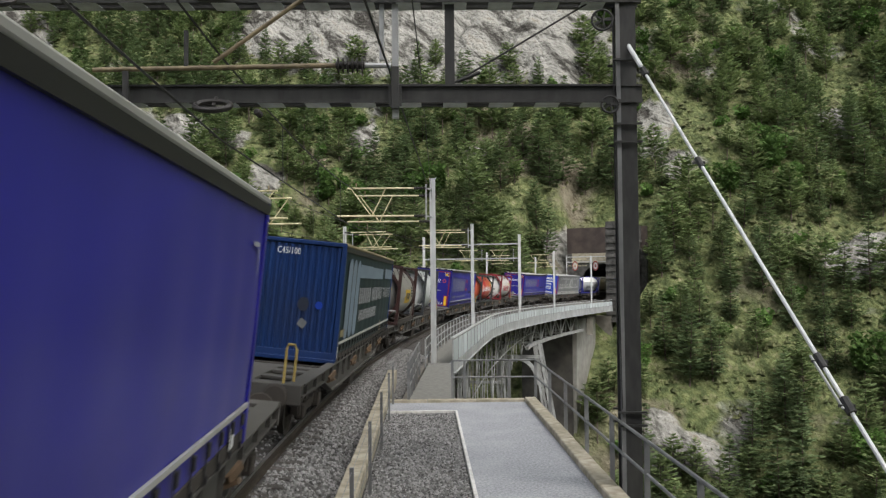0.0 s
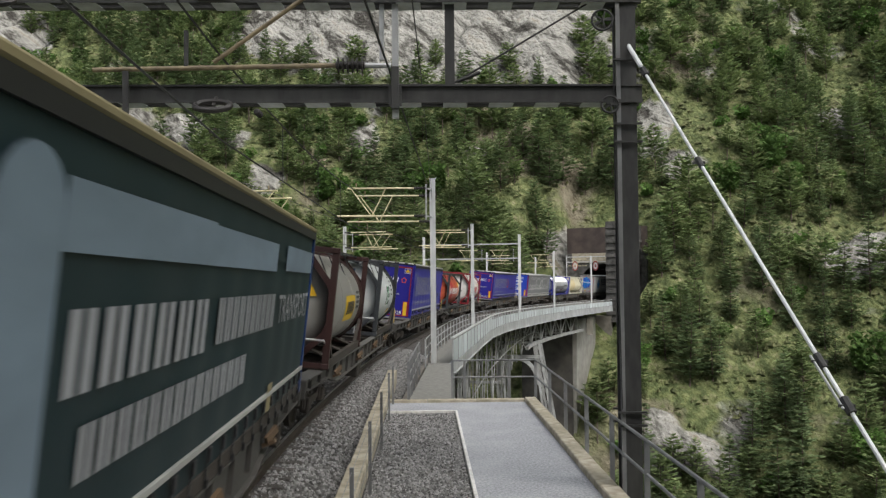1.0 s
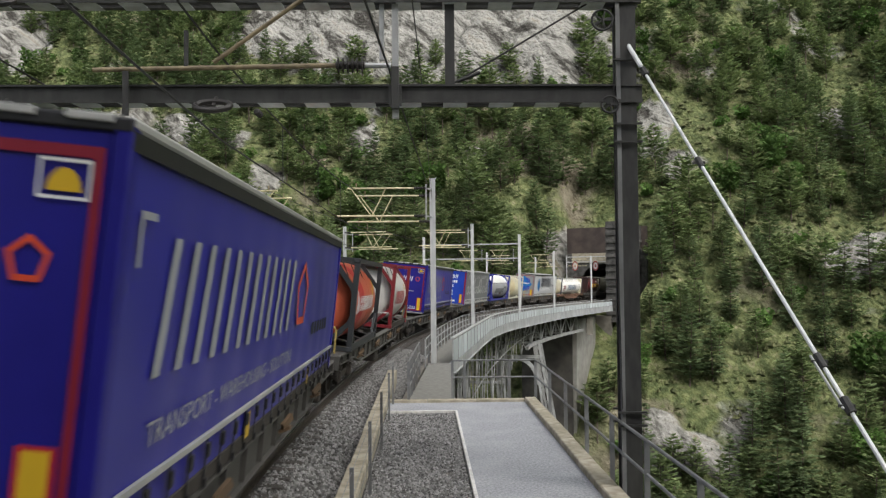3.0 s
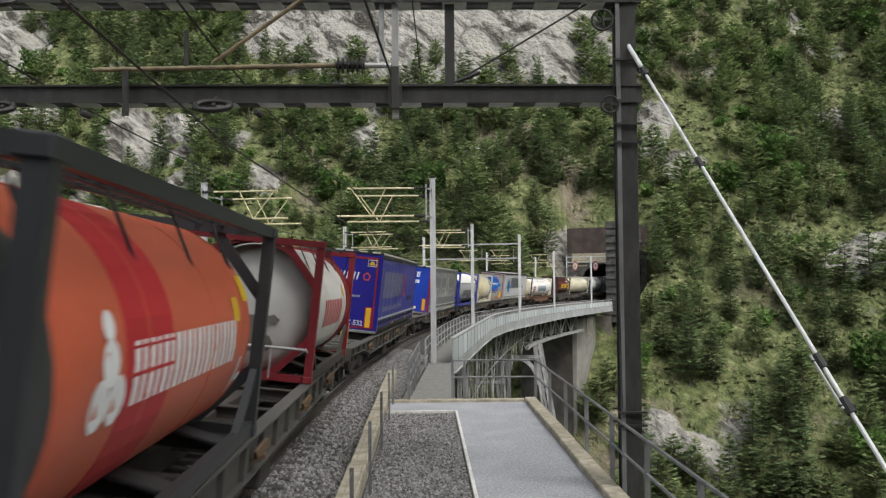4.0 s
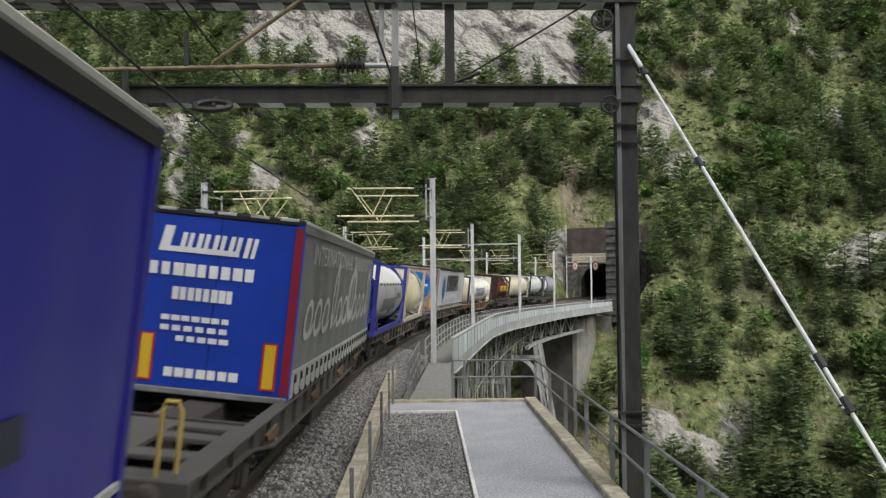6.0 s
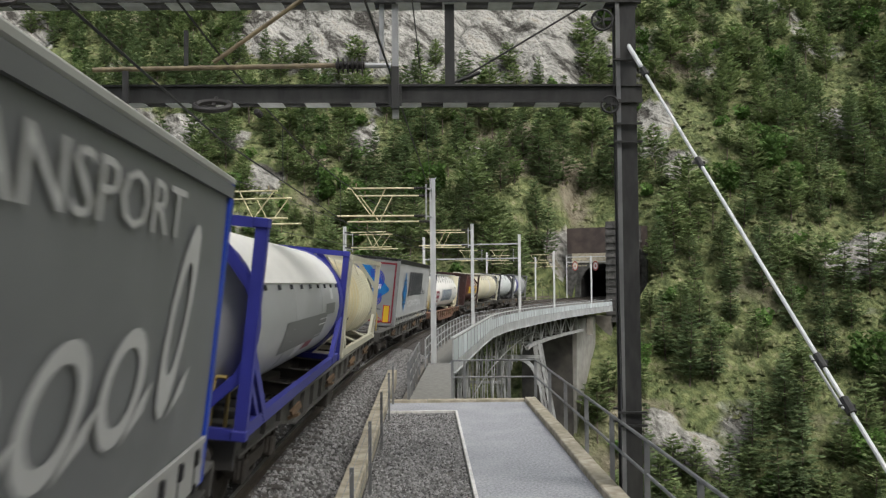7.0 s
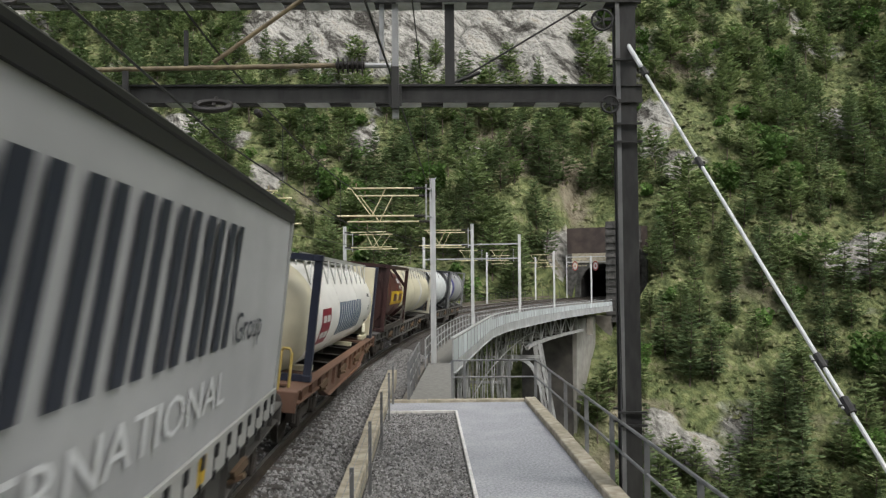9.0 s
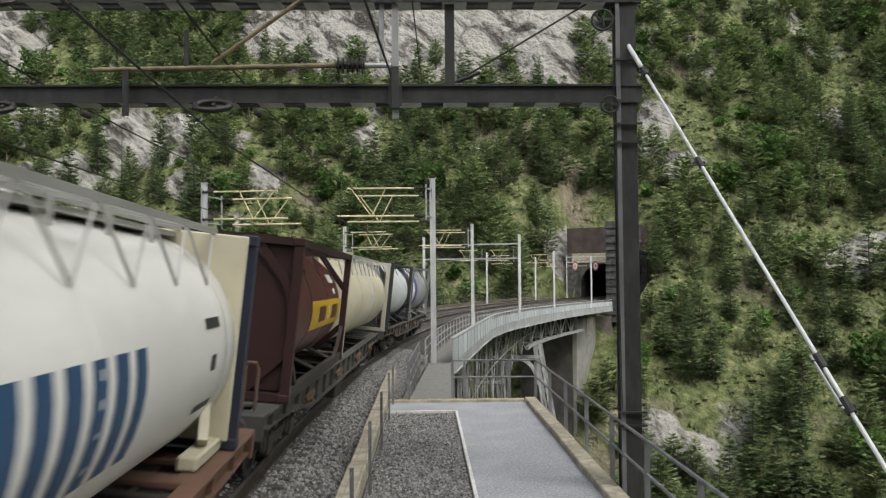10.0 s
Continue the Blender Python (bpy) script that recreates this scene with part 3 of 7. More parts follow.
def platform():
    root = thing("platform", "concrete viewing platform with pale asphalt path and gravel strip", "platform", kind="structure")
    bm = bm_new()
    box(bm, (-1.3, -12, -16), (2.93, 23.45, -0.05), PL)
    part("retaining_block", bm, DARK_CONCRETE, root)
    bm = bm_new()
    box(bm, (0.775, -12, -0.05), (2.66, 23.2, -0.002), PL)
    box(bm, (-0.98, 21.62, -0.05), (0.775, 23.2, -0.002), PL)
    part("asphalt_path", bm, ASPHALT, root)
    bm = bm_new()
    box(bm, (-1.0, -12, -0.05), (0.715, 21.56, -0.03), PL)
    part("gravel_bed", bm, BALLAST, root)
    for a, b in (((0.715, -12), (0.775, 21.62)), ((-0.98, 21.56), (0.715, 21.62))):
        bm = bm_new()
        box(bm, (*a, -0.05), (*b, 0.035), PL, bevel=0.008)
        part("edging", bm, EDGING, root)
    # kerb stones, each with its joint
    bm = bm_new()
    box(bm, (2.66, 0.008, -0.25), (2.95, 1.99, 0.12), bevel=0.018)
    me = finish("kerb_stone", bm, CONCRETE)
    for k in range(17):
        part("kerb_stone", me, None, root, at=PL @ Matrix.Translation((random.uniform(-0.006, 0.006), -10.75 + k * 2.0, random.uniform(-0.006, 0.006))))
    bm = bm_new()
    box(bm, (0.006, 23.2, -0.25), (1.31, 23.45, 0.07), bevel=0.015)
    me = finish("end_kerb_stone", bm, CONCRETE)
    for k in range(3):
        part("kerb_stone", me, None, root, at=PL @ Matrix.Translation((-1.28 + k * 1.315, 0, 0)))
    bm = bm_new()
    box(bm, (-1.30, 0.008, -0.4), (-1.0, 2.99, 0.24), bevel=0.02)
    me = finish("wall_coping", bm, CONCRETE)
    for k in range(13):
        part("wall_coping", me, None, root, at=PL @ Matrix.Translation((random.uniform(-0.01, 0.01), -9.5 + k * 3.0, random.uniform(-0.01, 0.01))))
    return root


platform()


def railing(label, pts, posts, h=1.08, mids=(0.62,), post=(0.075, 0.03), below=0.35, mat=GREY_PAINT, r=0.024, group="railings"):
    """A railing: a post at each place of posts, tubes through pts."""
    root = thing("railing", label, "railing", group=group)
    for k, p in enumerate(posts):
        bm = bm_new()
        bar(bm, p - Vector((0, 0, below)), p + Vector((0, 0, h)), post[0], post[1], up=(0, 1, 0))
        box(bm, p + Vector((-0.06, -0.05, -below)), p + Vector((0.06, 0.05, -below + 0.02)))
        part("post", bm, mat, root)
    for z in (h, *mids):
        bm = bm_new()
        tube(bm, [p + Vector((0, 0, z)) for p in pts], r, 8)
        part("top_rail" if z == h else "mid_rail", bm, mat, root)
    return root


RL = [pl(3.0, y) for y in (-3.0, -0.9, 1.3, 3.2, 5.1, 7.2, 9.45, 11.75, 13.95, 16.15, 18.55, 20.9, 23.6)]
railing("grey steel tube railing along the platform edge", RL, RL)
RF = [pl(x, 23.62) for x in (0.72, 1.06, 2.28, 3.0)]
railing("grey steel tube railing across the platform end", RF, RF)
WL = [Vector((-0.96 + 0.012 * (y - 23.3), y, 0)) for y in (23.35, 24.9, 26.5, 28.2, 30.6)]
railing("grey steel railing beside the gangway", WL, WL, below=0.1, mids=(0.72, 0.38))
LEFT = [on(s, -7.3, 0.1) for s in np.arange(4, 158, 3.0)]
railing("thin railing along the outer side of the empty track", LEFT, LEFT, h=1.15, mids=(0.6,), mat=DARK_STEEL, r=0.018, below=1.2)


def mesh_fence():
    """Thin posts and wires between the path and the track."""
    root = thing("wire_fence", "low wire fence with thin dark posts on the coping", "fence")
    for y in (3.4, 6.8, 10.2, 13.5, 17.0, 20.5, 23.0):
        bm = bm_new()
        bar(bm, pl(-0.88, y, -0.05), pl(-0.88, y, 1.1), 0.05, 0.04, up=(0, 1, 0))
        part("post", bm, GREY_PAINT, root)
    for z in (0.25, 0.5, 0.75, 1.05):
        bm = bm_new()
        tube(bm, [pl(-0.88, 3.4, z), pl(-0.88, 23.0, z)], 0.004, 5)
        part("wire", bm, GREY_PAINT, root)


mesh_fence()


def cable_trough():
    root = thing("cable_trough", "weathered brown timber cable trough beside the empty track", "cable trough")
    for k in range(36):
        a, b = 3 + k * 4.2, 3 + k * 4.2 + 4.17
        for dz, w in ((0.16, 0.16), (-0.02, 0.2)):
            bm = bm_new()
            bar(bm, on(a, -6.75, dz + 0.12), on(b, -6.75, dz + 0.12), w, 0.14)
            part("plank", bm, WOODRAIL, root)


cable_trough()


# ---- the bridge ----
def girder(s):
    """Depth of the edge girder below the walkway."""
    return 0.36 + 0.45 * min(max((s - 50) / 40, 0), 1)


def bridge():
    root = thing("railway_bridge", "grey steel truss bridge curving across the gorge", "bridge", kind="structure")
    # walkway: gangway from the platform, then the long deck
    bm = bm_new()
    for y0, y1 in ((23.45, 26.0), (26.0, 28.6), (28.6, 31.2), (31.2, 34.2)):
        xl = lambda y: -0.98 + 0.035 * (y - 23.3)
        xr = lambda y: 0.22 + 0.012 * (y - 23.3)
        vs = [bm.verts.new(p) for p in ((xl(y0), y0 + 0.01, 0), (xr(y0), y0 + 0.01, 0), (xr(y1), y1, 0), (xl(y1), y1, 0), (xl(y0), y0 + 0.01, -0.12), (xr(y0), y0 + 0.01, -0.12), (xr(y1), y1, -0.12), (xl(y1), y1, -0.12))]
        for q in ((0, 1, 2, 3), (7, 6, 5, 4), (0, 4, 5, 1), (1, 5, 6, 2), (2, 6, 7, 3), (3, 7, 4, 0)):
            bm.faces.new([vs[i] for i in q])
    part("gangway", bm, DECK, root, "grey plank gangway")
    bm = bm_new()
    ribbon(bm, 33.8, 148, 3, lambda s: [(2.68, walk_z(s) - 0.1), (2.68, walk_z(s)), (parapet_lat(s) - 0.03, walk_z(s)), (parapet_lat(s) - 0.03, walk_z(s) - 0.1)])
    part("walkway_deck", bm, DECK, root)
    # trough that carries the ballast
    bm = bm_new()
    ribbon(bm, 24, 150, 3, lambda s: [(-6.2, rail_z(s) - 1.35), (-6.2, rail_z(s) + 0.0), (-5.95, rail_z(s) + 0.0), (-5.95, rail_z(s) - 1.2), (2.45, rail_z(s) - 1.2), (2.45, rail_z(s) - 0.45), (2.62, rail_z(s) - 0.45), (2.62, rail_z(s) - 1.35)])
    part("ballast_trough", bm, DARK_CONCRETE, root)
    # edge girder under the walkway
    bm = bm_new()
    ribbon(bm, 34, 148, 3, lambda s: [(parapet_lat(s) - 0.15, walk_z(s) - girder(s)), (parapet_lat(s) + 0.02, walk_z(s) - girder(s)), (parapet_lat(s) + 0.02, walk_z(s) + 0.02), (parapet_lat(s) - 0.15, walk_z(s) + 0.02)])
    ribbon(bm, 34, 148, 3, lambda s: [(parapet_lat(s) - 0.22, walk_z(s) - girder(s) - 0.04), (parapet_lat(s) + 0.10, walk_z(s) - girder(s) - 0.04), (parapet_lat(s) + 0.10, walk_z(s) - girder(s)), (parapet_lat(s) - 0.22, walk_z(s) - girder(s))])
    part("edge_girder", bm, BRIDGE_PAINT, root)
    # parapet: rail, posts, panels
    bm = bm_new()
    ribbon(bm, 34, 148, 2, lambda s: [(parapet_lat(s) - 0.09, walk_z(s) + 0.97), (parapet_lat(s) + 0.03, walk_z(s) + 0.97), (parapet_lat(s) + 0.03, walk_z(s) + 1.03), (parapet_lat(s) - 0.09, walk_z(s) + 1.03)])
    part("handrail", bm, MAST_STEEL, root)
    s = 34.0
    while s < 147.5:
        st = 2.0
        a, b = on(s, parapet_lat(s), walk_z(s)), on(s + st, parapet_lat(s + st), walk_z(s + st))
        bm = bm_new()
        bar(bm, a + Vector((0, 0, -0.3)), a + Vector((0, 0, 0.98)), 0.05, 0.05, up=(0, 1, 0))
        part("parapet_post", bm, BRIDGE_PAINT, root)
        d = (b - a)
        bm = bm_new()
        top = 0.90 if s < 58 else 0.72
        p, q = a + d * 0.04, b - d * 0.04
        bar(bm, p + Vector((0, 0, (0.06 + top) / 2)), q + Vector((0, 0, (0.06 + top) / 2)), 0.015, top - 0.06)
        part("parapet_panel", bm, PANEL_PAINT, root)
        s += st
    # inner railing of the walkway
    pts = [on(s, 2.72, walk_z(s)) for s in np.arange(32.5, 148, 2.0)]
    for p in pts:
        bm = bm_new()
        bar(bm, p, p + Vector((0, 0, 1.05)), 0.06, 0.03, up=(0, 1, 0))
        part("railing_post", bm, STEEL, root)
    for z in (1.05, 0.7, 0.35):
        bm = bm_new()
        tube(bm, [p + Vector((0, 0, z)) for p in pts], 0.022, 6)
        part("railing_tube", bm, STEEL, root)
    # truss planes: crowded slender posts and diagonals between the chords; inner planes coloured as deck shade
    chord = lambda s: walk_z(s) - 3.3 - max(0.0, 98 - s) * 0.13
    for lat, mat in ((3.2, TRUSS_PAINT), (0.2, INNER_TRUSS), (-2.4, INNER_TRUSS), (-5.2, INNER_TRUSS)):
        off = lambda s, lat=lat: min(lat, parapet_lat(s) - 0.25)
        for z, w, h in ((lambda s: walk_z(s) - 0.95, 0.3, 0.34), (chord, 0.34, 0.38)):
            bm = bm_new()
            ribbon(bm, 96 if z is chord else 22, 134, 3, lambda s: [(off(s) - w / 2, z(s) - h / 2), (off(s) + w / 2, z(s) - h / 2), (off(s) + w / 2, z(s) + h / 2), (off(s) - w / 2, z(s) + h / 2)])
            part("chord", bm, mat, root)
        s, st, k = 24.0, 3.4, 0
        while s < 131:
            deep = s < 96
            a0, a1 = on(s, off(s), walk_z(s) - 1.0), on(s, off(s), chord(s))
            b0, b1 = on(s + st, off(s + st), walk_z(s + st) - 1.0), on(s + st, off(s + st), chord(s + st))
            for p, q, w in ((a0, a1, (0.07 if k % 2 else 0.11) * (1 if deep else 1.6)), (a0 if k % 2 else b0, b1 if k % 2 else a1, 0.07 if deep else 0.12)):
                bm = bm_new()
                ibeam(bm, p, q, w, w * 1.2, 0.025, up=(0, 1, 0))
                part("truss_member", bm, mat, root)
            if deep and lat != -2.4:
                m0, m1 = a0.lerp(a1, 0.45), b0.lerp(b1, 0.45)
                bm = bm_new()
                bar(bm, m0, m1, 0.06, 0.07)
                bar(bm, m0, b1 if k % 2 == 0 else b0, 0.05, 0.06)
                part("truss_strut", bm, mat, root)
            s += st
            k += 1
    s = 24.0
    while s < 136:
        for za in (walk_z(s) - 1.0, chord(s)):
            bm = bm_new()
            bar(bm, on(s, -5.2, za), on(s, 3.1, za), 0.18, 0.22)
            part("cross_girder", bm, TRUSS_PAINT, root)
        s += 11.2
    # towers under the truss: battered lattice legs with a knee arch between them
    for ts in (101.0, 60.0):
        zt = chord(ts)
        legs = {}
        for lat, spread in ((3.55, 3.4), (-0.6, 0.4), (-5.0, -3.0)):
            base = -26 if ts > 70 else -34
            tops = [on(ts + ds, lat + dl, zt) for ds in (-0.7, 0.7) for dl in (-0.3, 0.3)]
            feet = [on(ts + ds * 2.2, lat + spread + dl * 2, base) for ds in (-0.7, 0.7) for dl in (-0.3, 0.3)]
            legs[lat] = (tops, feet)
            for p, q in zip(tops, feet):
                bm = bm_new()
                bar(bm, p, q, 0.26, 0.26)
                part("tower_leg", bm, TRUSS_PAINT, root)
            n = 9
            for i in range(n):
                f, g = i / n, (i + 1) / n
                for a, b in ((0, 1), (2, 3), (0, 2), (1, 3)):
                    bm = bm_new()
                    bar(bm, tops[a].lerp(feet[a], f), tops[b].lerp(feet[b], g), 0.07, 0.07)
                    part("lacing", bm, TRUSS_PAINT, root)
        # knee arch
        for l0, l1 in ((-0.6, 3.55),):
            pts = []
            for k in range(13):
                t = math.pi * k / 12
                lat = (l0 + l1) / 2 - math.cos(t) * ((l1 - l0) / 2 + 0.15)
                pts.append(on(ts - 0.8, lat, zt - 4.6 + 2.9 * math.sin(t)))
            for a, b in zip(pts, pts[1:]):
                bm = bm_new()
                bar(bm, a, b, 0.45, 0.55, up=(0, 1, 0))
                part("knee_arch", bm, BRIDGE_PAINT, root)
            bm = bm_new()
            bar(bm, on(ts - 0.8, l0 - 0.3, zt - 1.45), on(ts - 0.8, l1 + 0.4, zt - 1.45), 0.25, 0.35)
            part("tie_beam", bm, BRIDGE_PAINT, root)
    # abutment blocks
    for a, b, lo, lat1, lat0 in ((149.0, 156.0, -20, 4.2, -6.4), (18.0, 24.0, -20, 2.4, -6.4)):
        bm = bm_new()
        ribbon(bm, a, b, 3, lambda s: [(lat0, lo), (lat1 + 0.3, lo), (lat1, walk_z(s) - 1.7), (lat0, walk_z(s) - 1.7)])
        part("abutment", bm, DARK_CONCRETE, root)
    # far pier: front painted near black for deck shade, lit flank left pale concrete
    bm = bm_new()
    ribbon(bm, 134.6, 147, 3, lambda s: [(-6.6, -34), (1.4, -34), (1.4, walk_z(s) - 1.7), (-6.6, walk_z(s) - 1.7)])
    part("pier_core", bm, SHADE_STONE, root, "pier face with deck shade in its dark colour")
    bm = bm_new()
    ribbon(bm, 134.9, 147, 3, lambda s: [(1.4, -34), (1.6, -34), (2.1, walk_z(s) - 1.7), (1.4, walk_z(s) - 1.7)])
    part("pier_flank", bm, PIER_CONCRETE, root, "pale concrete pier flank")
    bm = bm_new()
    for s in (135.0, 137.0):
        bar(bm, on(s, 3.8, walk_z(s) - 4.1), on(s, 3.8, walk_z(s) - 1.2), 0.5, 0.5)
    part("bearing", bm, DARK_CONCRETE, root)


bridge()


# ---- overhead line: masts and their arms ----
def mast(s, lat, top, label, r=0.11):
    p = on(s, lat, 0)
    zb = walk_z(s) - 0.05 if lat > 0 else rail_z(s) - 0.6
    root = thing("catenary_mast", label, "catenary mast", group="catenary masts")
    a, b = Vector((p.x, p.y, zb)), Vector((p.x, p.y, top))
    bm = bm_new()
    ibeam(bm, a, b, 2 * r, 2 * r, 0.022, up=(0, 1, 0))
    box(bm, (p.x - 0.2, p.y - 0.2, zb), (p.x + 0.2, p.y + 0.2, zb + 0.04))
    part("post", bm, MAST_STEEL, root)
    bm = bm_new()
    box(bm, (p.x - r - 0.02, p.y - r - 0.02, top - 0.01), (p.x + r + 0.02, p.y + r + 0.02, top + 0.02))
    part("cap", bm, MAST_STEEL, root)
    return root


def insulator(bm, a, b, r=0.055, n=5):
    a, b = Vector(a), Vector(b)
    f = frame_of(a, b).to_4x4()
    L = (b - a).length
    M = Matrix.Translation(a) @ f
    prof = [(0, 0.0), (0, r * 0.5)]
    for k in range(n):
        y = L * (k + 0.5) / n
        prof += [(y - L * 0.25 / n, r * 0.5), (y - 0.1 * L / n, r), (y + 0.1 * L / n, r), (y + L * 0.25 / n, r * 0.5)]
    revolve(bm, prof + [(L, r * 0.5), (L, 0.0)], M, 12)


def cantilever(root, s, lat_mast, lat_track, ds, zu, zl, mast_face=0.12):
    """A hinged pair of tubes with V struts over a track, held by insulators from a mast."""
    sg = 1 if lat_track < lat_mast else -1
    at = lambda lat, z: on(s + ds, lat, z)
    m = lat_mast - sg * (mast_face + 0.10)
    reach = lat_track - sg * 0.75
    for z, tip, r in ((zu, lat_track - sg * 0.35, 0.034), (zl, reach, 0.038)):
        bm = bm_new()
        insulator(bm, at(m, z), at(m - sg * 0.45, z), 0.075)
        part("insulator", bm, PORCELAIN, root)
        bm = bm_new()
        tube(bm, [at(m - sg * 0.45, z), at(tip, z + 0.02)], r, 8)
        part("arm_tube", bm, TUBE, root)
    mid = lat_track + sg * 0.6
    for la in (lat_track - sg * 0.2, lat_track + sg * 1.15):
        bm = bm_new()
        tube(bm, [at(la, zu), at(mid, zl)], 0.024, 6)
        part("strut", bm, TUBE, root)
    bm = bm_new()
    tube(bm, [at(lat_track + sg * 0.1, zl), at(lat_track + sg * 0.1, zl - 0.36)], 0.018, 6)
    tube(bm, [at(lat_track, zu), at(lat_track, zu + 0.22)], 0.025, 6)
    part("dropper_clamp", bm, BROWN_TUBE, root)
    bm = bm_new()
    bar(bm, at(m + sg * 0.02, zl - 0.15), at(m + sg * 0.02, zu + 0.15), 0.06, 0.06, up=(0, 1, 0))
    bar(bm, on(s, lat_mast, zu), at(m, zu), 0.05, 0.05)
    bar(bm, on(s, lat_mast, zl), at(m, zl), 0.05, 0.05)
    part("bracket", bm, STEEL, root)


TR2 = -3.45
for s, ds in ((34.35, (-0.9, 1.6)), (61.2, (-0.8, 1.5)), (116.5, (0.0,)), (141.3, (0.0,))):
    top = EYE + 4.16 - 0.0044 * s
    zu, zl = top - 0.47, top - 1.55
    r = mast(s, 2.93, top, "pale galvanised catenary mast on the bridge walkway")
    for d in ds:
        cantilever(r, s, 2.93, 0.0, d, zu - 0.02 * d, zl - 0.02 * d)
    l = mast(s, -6.3, top - 0.05, "pale galvanised catenary mast beside the outer track")
    for d in ds:
        cantilever(l, s, -6.3, TR2, d, zu - 0.05 - 0.02 * d, zl - 0.05 - 0.02 * d)


def cross_portal():
    """A frame over both tracks on the bridge."""
    s = 93.1
    root = thing("catenary_portal", "pale steel frame spanning both bridge tracks", "catenary portal")
    top = EYE + 4.72
    for lat in (2.95, -7.6):
        bm = bm_new()
        ibeam(bm, on(s, lat, walk_z(s) - 0.2), on(s, lat, top if lat > 0 else top - 0.1), 0.28, 0.28, 0.03, up=(0, 1, 0))
        part("post", bm, MAST_STEEL, root)
    for z in (EYE + 3.75, EYE + 2.2):
        bm = bm_new()
        bar(bm, on(s, 2.9, z), on(s, -7.5, z), 0.14, 0.14)
        part("cross_beam", bm, STEEL, root)
    for lat in (0.0, TR2):
        cantilever(root, s, lat + 2.4, lat, 0.6, EYE + 3.1, EYE + 2.0)


cross_portal()


# ---- the near gantry over the tracks ----
GY = 13.4


def gantry():
    root = thing("line_gantry", "dark steel gantry carrying the overhead line above the tracks", "gantry")
    X, zl, zu = 2.87, EYE + 2.88, EYE + 4.38
    bm = bm_new()
    ibeam(bm, (X, GY, -3.0), (X, GY, 9.2), 0.30, 0.33, 0.035, up=(0, 1, 0))
    part("post", bm, DARK_STEEL, root)
    bm = bm_new()
    box(bm, (X - 0.13, GY - 0.1, -2.9), (X + 0.13, GY + 0.1, 9.1))
    part("web_plate", bm, DARK_STEEL, root)
    bm = bm_new()
    box(bm, (X - 0.165, GY - 0.19, -3.0), (X - 0.10, GY - 0.168, 9.2))
    part("post_edge", bm, GREY_PAINT, root, "lighter left edge of the post")
    for z in (zl - 0.78, zl + 0.5, zl - 0.5, 1.25, 1.05):
        for d in (-0.21, 0.21):
            bm = bm_new()
            box(bm, (X - 0.22, GY + d - 0.02, z - 0.015), (X + 0.22, GY + d + 0.02, z + 0.015))
            part("clamp", bm, DARK_STEEL, root)
    for z, nm in ((zl, "lower_beam"), (zu, "upper_beam")):
        for dy in (0.13, -0.13):
            bm = bm_new()
            ibeam(bm, (X + 0.24, GY + dy, z - 0.02), (-13.5, GY + dy, z + 0.10), 0.11, 0.28 if nm == "lower_beam" else 0.16, 0.03)
            b = part(nm, bm, DARK_STEEL, root)
        for k in range(22):
            x = X - 0.5 - k * 0.72
            bm = bm_new()
            dz = (0.15 if nm == "lower_beam" else 0.09) - 0.0073 * (X - x)
            box(bm, (x - 0.19, GY - 0.20, z - dz - 0.016), (x + 0.19, GY + 0.20, z - dz), bevel=0.004)
            part("batten_plate", bm, BATTEN, b)
        bm = bm_new()
        dz = 0.125 if nm == "lower_beam" else 0.06
        bar(bm, (X + 0.24, GY - 0.195, z - dz - 0.02), (-13.5, GY - 0.195, z - dz + 0.10), 0.012, 0.05)
        part("flange_edge", bm, DARK_STEEL, b)
    # posts between the beams
    for x, lo, w in ((-0.72, zl - 0.36, 0.10), (0.13, zl + 0.1, 0.15), (-0.93, zl + 0.55, 0.07)):
        bm = bm_new()
        bar(bm, (x, GY - 0.06, lo), (x, GY - 0.06, zu + 0.25), w, 0.12, up=(0, 1, 0))
        part("hanger_post", bm, DARK_STEEL if w > 0.1 else STEEL, root)
    bm = bm_new()
    box(bm, (-0.785, GY - 0.24, zl - 0.24), (-0.655, GY - 0.14, zl + 0.42), bevel=0.01)
    box(bm, (-0.82, GY - 0.22, zl - 0.2), (-0.62, GY - 0.20, zl + 0.14))
    part("clamp_box", bm, DARK_STEEL, root)
    bm = bm_new()
    tube(bm, [(0.2, GY - 0.1, zl + 0.18), (2.4, GY - 0.1, zu - 0.02)], 0.016, 6)
    tube(bm, [(0.25, GY - 0.1, zl + 0.2), (0.6, GY - 0.1, zl + 0.34)], 0.03, 6)
    part("brace_rod", bm, DARK_STEEL, root)
    # registration arm with its long insulator
    za = EYE + 3.30
    bm = bm_new()
    tube(bm, [(-5.35, GY - 0.3, za - 0.04), (-1.62, GY - 0.3, za)], 0.038, 10)
    part("arm_tube", bm, BROWN_TUBE, root)
    bm = bm_new()
    insulator(bm, (-1.62, GY - 0.3, za), (-1.18, GY - 0.3, za), 0.12, 6)
    part("insulator", bm, PORCELAIN, root)
    bm = bm_new()
    tube(bm, [(-1.18, GY - 0.3, za), (-0.78, GY - 0.25, za)], 0.04, 8)
    part("arm_end", bm, STEEL, root)
    bm = bm_new()
    tube(bm, [(-3.50, GY - 0.3, za + 0.06), (-1.9, GY - 0.3, zu + 0.12)], 0.035, 8)
    part("stay_tube", bm, BROWN_TUBE, root)
